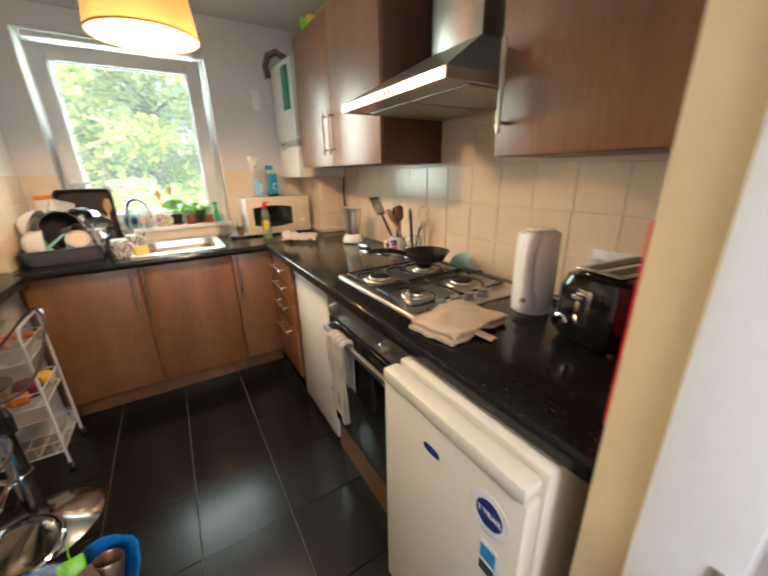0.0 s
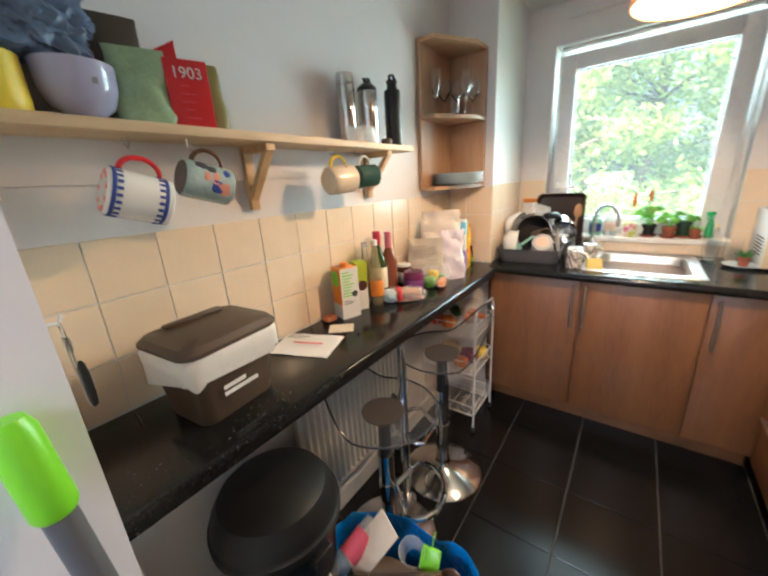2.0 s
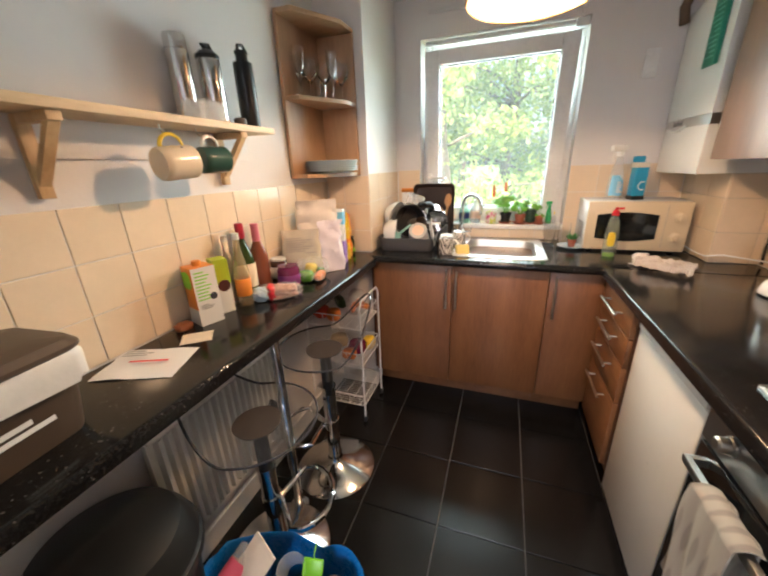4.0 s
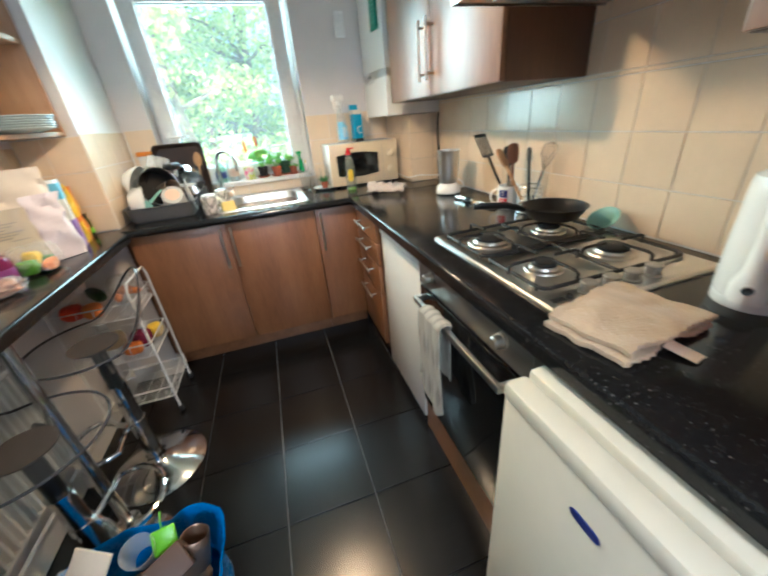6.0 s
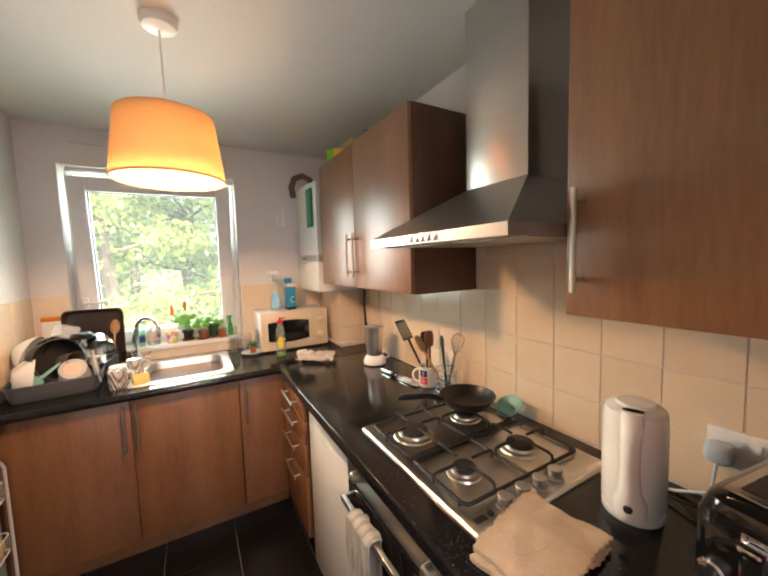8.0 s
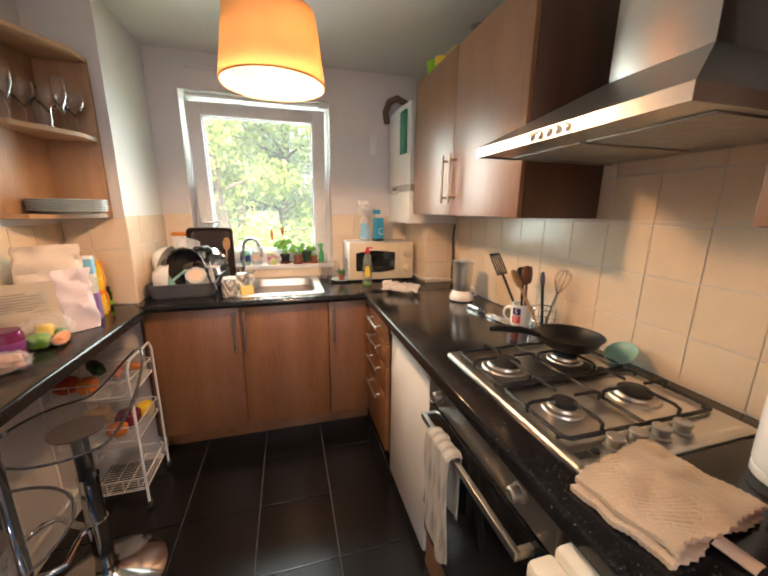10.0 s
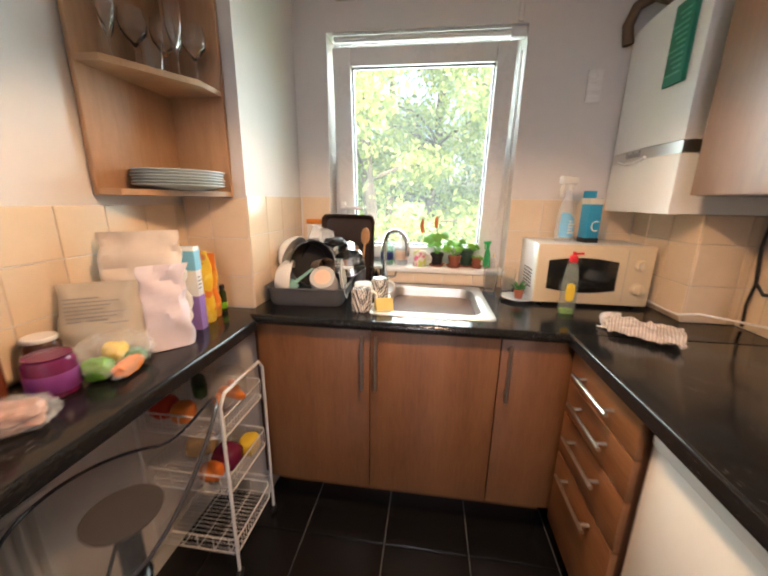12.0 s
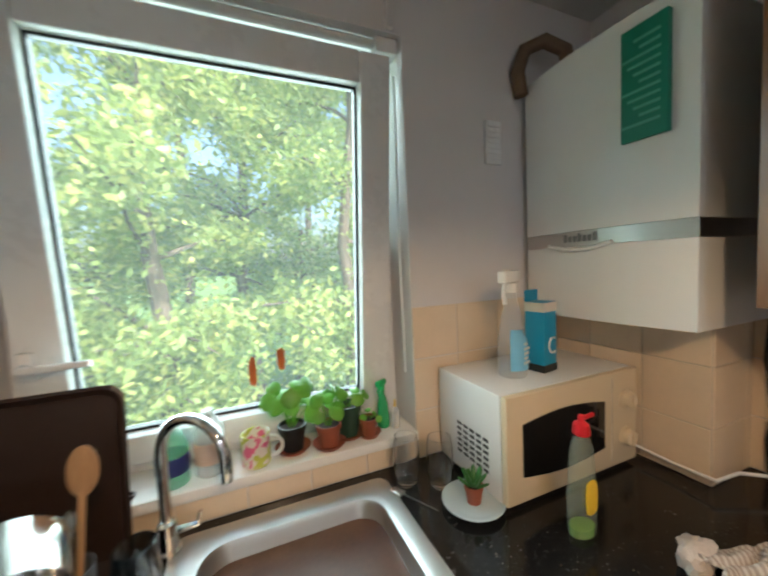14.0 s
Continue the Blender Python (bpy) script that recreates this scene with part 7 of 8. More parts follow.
def hangs(u, v):
    w = 0.135 + 0.055 * v
    yy = -w / 2 + w * u + 0.012 * math.sin(v * 5)
    fold = 0.009 * math.sin(u * 8 + v * 2) * (0.3 + v)
    if v < 0.12:
        return (0.017 - 0.034 * v / 0.12, yy, 0.003 + 0.006 * math.sin(math.pi * v / 0.12))
    t = (v - 0.12) / 0.88
    return (-0.017 - abs(fold) - 0.004, yy + fold * 0.5, -(0.30 + 0.05 * math.sin(u * 4)) * t)


sheet(bm, hangs, 34, 40, 0.003)
m, nt, p = nodes_of("checked_tea_towel")
co = nt.nodes.new("ShaderNodeTexCoord")
sp = nt.nodes.new("ShaderNodeSeparateXYZ")
link(nt, co.outputs["Object"], sp.inputs[0])
waves = []
for axis, sc in (("Y", 190.0), ("Z", 42.0)):
    mu = nt.nodes.new("ShaderNodeMath")
    mu.operation = "MULTIPLY"
    mu.inputs[1].default_value = sc
    link(nt, sp.outputs[axis], mu.inputs[0])
    si = nt.nodes.new("ShaderNodeMath")
    si.operation = "SINE"
    link(nt, mu.outputs[0], si.inputs[0])
    waves.append(si.outputs[0])
ad = nt.nodes.new("ShaderNodeMath")
ad.operation = "ADD"
link(nt, waves[0], ad.inputs[0])
link(nt, waves[1], ad.inputs[1])
link(nt, ramp(nt, ad.outputs[0], [(0.0, (0.37, 0.33, 0.275)), (0.6, (0.34, 0.30, 0.25)), (0.95, (0.26, 0.23, 0.20))]), p.inputs["Base Color"])
p.inputs["Roughness"].default_value = 0.95
part("cloth", bm, m, ob, smooth=80)
bm = bmesh.new()
sheet(bm, lambda u, v: (0.022 + 0.004 * math.sin(u * 9), -0.05 + 0.10 * u, -0.002 - 0.22 * v), 12, 10, 0.003)
part("back_fall", bm, m, ob, smooth=80)

# stickers on the freezer
bm = bmesh.new()
lathe(bm, [(0.047, 0), (0.047, 0.0008)], seg=36)
sk = solo("sticker", bm, C_WHITE, "round white and blue guarantee sticker on the freezer door", "sticker", "stickers on the freezer")
sk.matrix_basis = pose(0.5378, 0.662, 0.722, 0, -90, 0)
bm = bmesh.new()
lathe(bm, [(0.031, 0.0009), (0.031, 0.0014)], seg=32)
part("disc", bm, mat("navy_block", (0.02, 0.03, 0.16)), sk)
lettering("2 YEAR", 0.018, C_WHITE, sk, pose(0, 0, 0.0018, 0, 0, -90))
bm = bmesh.new()
box(bm, -0.0008, -0.022, -0.045, 0.0, 0.022, 0.045)
s2 = solo("sticker", bm, C_WHITE, "small white sticker with blue print on the freezer door", "sticker", "stickers on the freezer")
s2.location = (0.5378, 0.655, 0.605)
boxpart("print", (-0.0014, -0.018, 0.0, -0.0009, 0.018, 0.035), C_BLUE, s2, 0)
boxpart("print", (-0.0014, -0.018, -0.035, -0.0009, 0.018, -0.010), C_INK, s2, 0)
bm = bmesh.new()
lump(bm, (0, 0, 0), (0.003, 0.055, 0.020), 2, 0.0, 1)
o = solo("badge", bm, mat("navy_block", (0.02, 0.03, 0.16)), "dark oval maker's badge on the freezer door", "badge")
o.matrix_basis = pose(0.5368, 0.83, 0.735)

# ---- round the sink ----
ob = thing("dish_rack", (-0.382, 2.828, WT), "dark grey plastic dish drainer piled with washing-up", "dish rack", rz=4)
bm = bmesh.new()
rr = lambda a, z: [Vector((x, y, z)) for x, y in rounded(-0.158 - a, -0.165 - a, 0.158 + a, 0.165 + a, 0.04, 6)]
loft(bm, [rr(-0.012, 0.0005), rr(-0.006, 0.01), rr(0.004, 0.072), rr(0.012, 0.075), rr(0.010, 0.079), rr(0.0, 0.075), rr(-0.010, 0.014), rr(-0.06, 0.012)])
part("tray", bm, C_GREYP, ob)
bm = bmesh.new()
for k in range(9):
    y = -0.15 + k * 0.037
    tube(bm, [(-0.13, y, 0.016), (-0.13, y, 0.06), (-0.10, y, 0.06), (-0.10, y, 0.016)], 0.003, 6)
part("plate_prongs", bm, C_GREYP, ob)
wash = "washing-up in the dish rack"
DX, DY = -0.375, 2.81


def bowl(r, h, mt, label, m, name="bowl"):
    bm = bmesh.new()
    lathe(bm, [(0.001, 0), (r * 0.45, 0), (r * 0.5, 0.004), (r * 0.8, h * 0.45), (r * 0.97, h * 0.85), (r, h), (r * 0.975, h), (r * 0.94, h * 0.85), (r * 0.77, h * 0.48), (r * 0.45, 0.010), (0.001, 0.008)], seg=40, caps=False)
    o = solo(name, bm, mt, label, "bowl", wash)
    o.matrix_basis = m
    return o


bowl(0.080, 0.055, C_WHITE, "white china bowl leaning in the rack", pose(-0.540, 2.80, WT + 0.098, 0, 96, 6))
bowl(0.086, 0.065, C_WHITE, "white china bowl on its side in the rack", pose(-0.515, 2.725, WT + 0.100, 0, 99, 16))
bowl(0.088, 0.06, C_WHITE, "white china bowl tipped up on the pile", pose(-0.535, 2.865, WT + 0.205, 0, 112, -12))
bowl(0.092, 0.055, mat("dark_glaze", (0.03, 0.028, 0.026), 0.2), "dark glazed bowl behind the white ones", pose(-0.490, 2.935, WT + 0.195, 0, 118, 0))
# saucepan on its side
ob = thing("saucepan", (0, 0, 0), "steel saucepan with a dark inside, on its side in the rack", "saucepan", wash)
ob.matrix_basis = pose(-0.395, 2.815, WT + 0.148, 0, 78, -56)
bm = bmesh.new()
lathe(bm, [(0.001, -0.05), (0.088, -0.05), (0.095, -0.044), (0.097, 0.06), (0.099, 0.062), (0.095, 0.06), (0.093, -0.042), (0.001, -0.046)], seg=44, caps=False)
part("pan", bm, C_STEEL, ob)
bm = bmesh.new()
lathe(bm, [(0.0925, 0.055), (0.092, -0.041), (0.001, -0.0452)], seg=44, caps=False)
part("lining", bm, C_NONSTICK, ob)
bm = bmesh.new()
tube(bm, [(0.096, 0, 0.04), (0.13, 0, 0.045), (0.23, 0, 0.055)], [0.006, 0.009, 0.010], 8, flat=0.6)
part("handle", bm, M_BLACK, ob)
ob = thing("saucepan", (0, 0, 0), "small polished steel saucepan leaning at the back of the rack", "saucepan", wash)
ob.matrix_basis = pose(-0.248, 2.905, WT + 0.165, 0, 112, -70)
bm = bmesh.new()
lathe(bm, [(0.001, -0.04), (0.064, -0.04), (0.07, -0.035), (0.072, 0.045), (0.0735, 0.047), (0.070, 0.045), (0.068, -0.033), (0.001, -0.036)], seg=40, caps=False)
part("pan", bm, C_STEEL, ob)
bm = bmesh.new()
tube(bm, [(0.071, 0, 0.03), (0.10, 0, 0.035), (0.20, 0, 0.04)], [0.005, 0.008, 0.009], 8, flat=0.6)
part("handle", bm, M_BLACK, ob)


def tub(m, r, h, mt, label):
    bm = bmesh.new()
    lathe(bm, [(0.001, 0), (r * 0.86, 0), (r * 0.9, 0.003), (r, h), (r * 1.05, h), (r * 1.05, h - 0.003), (r * 0.97, h - 0.004), (r * 0.86, 0.004), (0.001, 0.003)], seg=36, caps=False)
    o = solo("plastic_tub", bm, mt, label, "tub", wash)
    o.matrix_basis = m
    return o


tb = tub(pose(-0.312, 2.765, WT + 0.062, 0, 50, -82) @ pose(0, 0, 0, 180, 0, 0) @ pose(0, 0, -0.09), 0.058, 0.09, C_FROST, "frosted plastic tub with a paper label underneath")
bm = bmesh.new()
lathe(bm, [(0.034, -0.0012), (0.034, -0.0003)], seg=28)
part("paper_label", bm, mat("peach_label", (0.70, 0.50, 0.38), 0.6), tb)
bm = bmesh.new()
loft(bm, [[Vector((x, y, z)) for x, y in rounded(-0.05 - a, -0.035 - a, 0.05 + a, 0.035 + a, 0.012)] for a, z in ((0, 0), (0.006, 0.07), (0.009, 0.072), (0.004, 0.07), (-0.002, 0.003))])
o = solo("food_box", bm, C_CLEAR, "clear plastic food box upturned on the pile", "box", wash)
o.matrix_basis = pose(-0.365, 2.92, WT + 0.285, 150, 20, 20)
bm = plate(0.085)
o = solo("side_plate", bm, C_WHITE, "white side plate standing in the rack", "plate", wash)
o.matrix_basis = pose(-0.243, 2.765, WT + 0.098, 0, 82, 10)
ob = thing("spatula", (0, 0, 0), "pale teal plastic spatula lying in the rack", "spatula", wash)
a, b = Vector((-0.475, 2.672, WT + 0.045)), Vector((-0.355, 2.735, WT + 0.145))
ob.matrix_basis = Matrix.Translation(a) @ (b - a).to_track_quat("Z", "X").to_matrix().to_4x4()
bm = bmesh.new()
prism(bm, [(-0.022, -0.002), (0.022, -0.002), (0.022, 0.002), (-0.022, 0.002)], 0.0, 0.08)
part("blade", bm, C_TEAL, ob)
bm = bmesh.new()
tube(bm, [(0, 0, 0.0802), (0, 0, 0.17)], [0.009, 0.006], 8, flat=0.6)
part("handle", bm, C_TEAL, ob)
ob = thing("ladle", (0, 0, 0), "white-handled ladle with a black grip lying on the pile", "utensil", wash)
bm = bmesh.new()
tube(bm, [(-0.285, 2.80, WT + 0.150), (-0.235, 2.745, WT + 0.152), (-0.185, 2.752, WT + 0.152)], [0.006, 0.009, 0.008], 10, flat=0.6)
part("handle", bm, C_WHITE, ob)
bm = bmesh.new()
tube(bm, [(-0.1845, 2.7522, WT + 0.152), (-0.14, 2.76, WT + 0.155)], [0.0085, 0.010], 10, flat=0.7)
part("grip", bm, M_BLACK, ob)
bm = bmesh.new()
lathe(bm, [(0.034, 0.0), (0.035, 0.003), (0.037, 0.11), (0.0385, 0.112), (0.0355, 0.11), (0.033, 0.004), (0.001, 0.003)], seg=28, caps=False)
o = solo("sieve_cup", bm, mat("woven_dark", (0.16, 0.12, 0.09), 0.6, vary=0.7, scale=80), "dark patterned cup lying inside the saucepan", "cup", wash)
o.matrix_basis = pose(-0.365, 2.82, WT + 0.13, 0, 78, -50)
bm = bmesh.new()
lump(bm, (0, 0, 0), (0.10, 0.055, 0.035), 33, 0.25, 2.2)
o = solo("black_lid", bm, M_BLACK, "black plastic lid knobs lying on the pile", "lid", wash)
o.matrix_basis = pose(-0.292, 2.86, WT + 0.245, 10, 0, 40)
cut = thing("cutlery_pot", (DX + 0.165, DY + 0.16, WT), "dark pot with knives and forks at the back of the rack", "pot", wash)
bm = bmesh.new()
lathe(bm, [(0.032, 0.0005), (0.036, 0.11), (0.034, 0.11), (0.030, 0.004)], caps=False)
part("pot", bm, C_GREYP, cut)
for k, (dx, dy) in enumerate(((-0.015, 0.0), (0.012, 0.01), (0.0, -0.016), (0.016, -0.012), (-0.004, 0.016))):
    fk = thing("fork", (0, 0, 0), "stainless steel fork standing in the drainer", "cutlery", "cutlery in the drainer")
    fk.matrix_basis = pose(cut.location.x + dx, cut.location.y + dy, WT + 0.01, 6 - 3 * k, -4 + 3 * k, 30 * k)
    bm = bmesh.new()
    tube(bm, [(0, 0, 0), (0, 0, 0.13), (0, 0, 0.15)], [0.004, 0.003, 0.004], 6, flat=0.4)
    box(bm, -0.010, -0.001, 0.148, 0.010, 0.001, 0.158)
    for t in (-0.009, -0.003, 0.003, 0.009):
        box(bm, t - 0.0012, -0.001, 0.157, t + 0.0012, 0.001, 0.19)
    part("fork", bm, C_STEEL, fk)
ws = thing("wooden_spoon", (0, 0, 0), "pale wooden spoon standing in the drainer", "utensil", "cutlery in the drainer")
ws.matrix_basis = pose(cut.location.x + 0.012, cut.location.y - 0.01, WT + 0.012, 4, 4, 80)
bm = bmesh.new()
tube(bm, [(0, 0, 0), (0, 0, 0.22)], 0.005, 8)
part("handle", bm, C_SPOON, ws)
bm = bmesh.new()
bmesh.ops.create_uvsphere(bm, u_segments=20, v_segments=12, radius=1.0, matrix=Matrix.Translation((0, 0, 0.25)) @ Matrix.Diagonal((0.006, 0.023, 0.040, 1)))
part("head", bm, C_SPOON, ws)

ob = thing("baking_tray", (-0.295, 3.10, WT), "dark brown non-stick baking tray standing against the window reveal", "baking tray")
bm = bmesh.new()
fl = lambda a, y: [Vector((x, y, z)) for x, z in rounded(-0.135 + a, 0.002 + a, 0.135 - a, 0.352 - a, 0.03, 6)]
loft(bm, [fl(0.012, 0.035), fl(0.010, 0.030), fl(0.0, 0.006), fl(-0.004, 0.003), fl(0.002, 0.0), fl(0.016, 0.026), fl(0.03, 0.030)])
tr = part("tray", bm, mat("brown_non_stick", (0.035, 0.020, 0.015), 0.4, vary=0.2, scale=8), ob)
ob.matrix_basis = pose(-0.295, 3.078, WT, -6, 0, 0)
bm = bmesh.new()
box(bm, -0.07, -0.004, 0.001, 0.07, 0.004, 0.30, 0.003)
o = solo("chopping_board", bm, C_WHITE, "white plastic chopping board with an orange top edge", "chopping board")
o.matrix_basis = pose(-0.455, 3.128, WT, -4, 0, 0)
boxpart("orange_edge", (-0.072, -0.006, 0.3005, 0.072, 0.006, 0.325), C_ORANGE, o, 0.003)

m, nt, p = nodes_of("zigzag_glaze")
co = nt.nodes.new("ShaderNodeTexCoord")
ck = nt.nodes.new("ShaderNodeTexChecker")
mp = nt.nodes.new("ShaderNodeMapping")
mp.inputs["Rotation"].default_value = (radians(45), radians(20), radians(45))
ck.inputs["Scale"].default_value = 130
ck.inputs["Color1"].default_value, ck.inputs["Color2"].default_value = (0.70, 0.66, 0.62, 1), (0.03, 0.03, 0.035, 1)
link(nt, co.outputs["Object"], mp.inputs[0])
link(nt, mp.outputs[0], ck.inputs["Vector"])
link(nt, ck.outputs[0], p.inputs["Base Color"])
p.inputs["Roughness"].default_value = 0.25
ZIG = m
FLIP = lambda a: pose(0, 0, 0.09, 180, 0, a)
mug((-0.135, 2.665, WT + 0.0005), FLIP(30), ZIG, C_WHITE, C_WHITE, "upturned mug with a dark zigzag pattern", 0.039, 0.09, "upturned mugs by the sink")
mug((-0.145, 2.755, WT + 0.0005), FLIP(60), C_WHITE, C_WHITE, C_WHITE, "upturned white mug by the sink", 0.038, 0.09, "upturned mugs by the sink")
mug((-0.085, 2.835, WT + 0.006), FLIP(20), ZIG, C_WHITE, C_WHITE, "upturned patterned mug behind the white one", 0.038, 0.09, "upturned mugs by the sink")
bm = bmesh.new()
lathe(bm, [(0.034, 0), (0.036, 0.002), (0.032, 0.105), (0.030, 0.106), (0.028, 0.10), (0.031, 0.005), (0.001, 0.10)], seg=28, caps=False)
o = solo("glass_tumbler", bm, M_GLASS, "upturned clear glass tumbler by the tap", "glass")
o.location = (-0.125, 2.985, WT + 0.006)
bm = bmesh.new()
box(bm, -0.035, -0.028, 0, 0.035, 0.028, 0.045, 0.006)
o = solo("sponge", bm, C_SPONGE, "yellow washing-up sponge on the sink edge", "sponge")
o.matrix_basis = pose(-0.055, 2.705, WT + 0.012, 70, 0, 20)

# glasses, spoon, saucer with a succulent, washing-up liquid
tg = bmesh.new()
lathe(tg, [(0.022, 0), (0.025, 0.003), (0.034, 0.05), (0.033, 0.10), (0.029, 0.125), (0.028, 0.125), (0.032, 0.10), (0.0325, 0.05), (0.022, 0.012), (0.001, 0.010)], seg=28, caps=False)
lathe(tg, [(0.001, 0), (0.022, 0)], seg=28, caps=False)
g1 = solo("drinking_glass", tg, M_GLASS, "clear rounded drinking glass on the worktop", "glass", "glasses by the microwave")
g1.location = (0.428, 3.075, WT)
copy_thing(g1, pose(0.50, 3.03, WT))
sp_ = thing("teaspoon", (0.425, 2.985, WT), "steel teaspoon lying beside the sink", "cutlery", rz=-62)
bm = bmesh.new()
tube(bm, [(-0.06, 0, 0.003), (0.04, 0, 0.004)], [0.004, 0.002], 6, flat=0.5)
lump(bm, (-0.075, 0, 0.004), (0.04, 0.024, 0.006), 3, 0.02, 1)
part("spoon", bm, C_STEEL, sp_)
o = solo("saucer", plate(0.072), M_BLUEP, "pale blue saucer under a potted succulent", "saucer")
o.location = (0.528, 2.935, WT + 0.0005)


def pot(at, r, h, mt, label, saucer=None, group="potted plants on the sill"):
    ob = thing("potted_plant", at, label, "plant", group)
    z0 = 0.0
    if saucer:
        bm = bmesh.new()
        lathe(bm, [(r * 0.95, 0.0005), (r * 1.25, 0.012), (r * 1.3, 0.013), (r * 1.22, 0.010), (r * 0.9, 0.004)])
        part("drip_saucer", bm, saucer, ob)
        z0 = 0.005
    bm = bmesh.new()
    lathe(bm, [(r * 0.72, z0 + 0.0005), (r * 0.92, z0 + h * 0.78), (r, z0 + h * 0.79), (r, z0 + h), (r * 0.92, z0 + h), (r * 0.88, z0 + h * 0.86)])
    part("pot", bm, mt, ob)
    bm = bmesh.new()
    lathe(bm, [(r * 0.89, z0 + h * 0.87), (0.001, z0 + h * 0.9)], caps=False)
    part("soil", bm, C_SOIL, ob)
    return ob, z0 + h * 0.88


def leaf(ob, base, tip, w, mt, seed, stem=True, rnd=True):
    """One leaf blade on its stalk."""
    base, tip = Vector(base), Vector(tip)
    bm = bmesh.new()
    d = (tip - base)
    if stem:
        mid = base.lerp(tip, 0.5) + Vector((0, 0, 0.01))
        tube(bm, [base, mid, tip], 0.0012, 5)
    out = Vector((d.x, d.y, 0)).normalized() if d.xy.length > 1e-4 else Vector((1, 0, 0))
    rng = random.Random(seed)
    nrm = (Vector((0, -0.7, 0.8)) + out * 0.5 + Vector((rng.uniform(-0.4, 0.4), rng.uniform(-0.4, 0.2), rng.uniform(-0.3, 0.3)))).normalized()
    ax = (out - nrm * out.dot(nrm)).normalized()
    sd = nrm.cross(ax)
    ln = w * (1.0 if rnd else 1.9)
    sheet(bm, lambda u, v: tip + ax * (ln * (u - 0.25)) + sd * (w * (v - 0.5) * (max(0.02, math.sin(math.pi * min(0.99, max(0.01, u)))) ** (0.55 if rnd else 0.9))) + nrm * (-0.25 * w * (v - 0.5) ** 2 + 0.04 * w * math.sin(u * 4)), 8, 6, 0.0008)
    part("leaf", bm, mt, ob, smooth=70)


random.seed(11)
SIL = WZ0 + 0.0162
for at, r, h, mt, lab, sau, nl, lw, hh in (((0.165, 3.205, SIL), 0.036, 0.065, M_BLACK, "round-leaved plant in a black pot on a terracotta saucer", C_TERRA, 13, 0.040, 0.105),
                                          ((0.255, 3.180, SIL), 0.034, 0.058, C_TERRA, "small green plant in a terracotta pot and saucer", C_TERRA, 13, 0.032, 0.080),
                                          ((0.318, 3.212, SIL), 0.038, 0.085, mat("dark_green_pot", (0.02, 0.05, 0.03), 0.4), "bushy plant in a dark green pot", C_TERRA, 9, 0.034, 0.05),
                                          ((0.368, 3.182, SIL), 0.026, 0.048, C_TERRA, "tiny plant in a small terracotta pot", C_TERRA, 5, 0.016, 0.025)):
    ob, zt = pot(at, r, h, mt, lab, sau)
    for k in range(nl):
        a = 2 * math.pi * k / nl + random.uniform(-0.3, 0.3)
        q = random.uniform(0.5, 1.3)
        leaf(ob, (0.006 * math.cos(a), 0.006 * math.sin(a), zt), (r * q * 1.1 * math.cos(a), min(0.03, r * q * math.sin(a)), zt + hh * random.uniform(0.45, 1.1)), lw * random.uniform(0.9, 1.35), C_LEAF, k)
ob, zt = pot((0.53, 2.935, WT + 0.008), 0.022, 0.042, C_TERRA, "small succulent in a terracotta pot on a saucer", None, "")
for k in range(12):
    a, q = k * 2.4, 0.35 + 0.65 * k / 12
    bm = bmesh.new()
    lump(bm, (0, 0, 0.02), (0.012, 0.006, 0.042), k, 0.05, 1, sub=2)
    part("leaf", bm, C_LEAFD, ob).matrix_basis = pose(0.005 * math.cos(a), 0.005 * math.sin(a), zt - 0.004 + 0.012 * (1 - q), 0, 0, math.degrees(a)) @ pose(0, 0, 0, 0, 62 * q, 0) @ pose(0, 0, 0, 0, 0, 90)


def squeeze(at, body, cap, lab_mt, label):
    ob = thing("washing_up_liquid", at, label, "bottle")
    bm = bmesh.new()
    rings = []
    for z, w, d in ((0.0005, 0.026, 0.018), (0.006, 0.029, 0.021), (0.07, 0.029, 0.021), (0.11, 0.025, 0.019), (0.145, 0.022, 0.017), (0.165, 0.014, 0.013), (0.172, 0.011, 0.011)):
        rings.append([Vector((w * math.cos(2 * math.pi * k / 24), d * math.sin(2 * math.pi * k / 24), z)) for k in range(24)])
    loft(bm, rings)
    part("body", bm, body, ob)
    bm = bmesh.new()
    rings = [[Vector((0.0245 * math.cos(2 * math.pi * k / 24), 0.0175 * math.sin(2 * math.pi * k / 24), z)) for k in range(24)] for z in (0.001, 0.014)]
    loft(bm, rings)
    part("liquid", bm, mat("green_liquid", (0.20, 0.42, 0.05), 0.1), ob)
    bm = bmesh.new()
    lathe(bm, [(0.014, 0.1722), (0.015, 0.175), (0.013, 0.19), (0.006, 0.195), (0.005, 0.205)])
    tube(bm, [(0, 0, 0.198), (0.03, 0, 0.20)], 0.004, 8)
    part("cap", bm, cap, ob)
    bm = bmesh.new()
    lump(bm, (-0.004, -0.0222, 0.075), (0.030, 0.004, 0.06), 3, 0.0, 1)
    part("paper_label", bm, lab_mt, ob)
    return ob


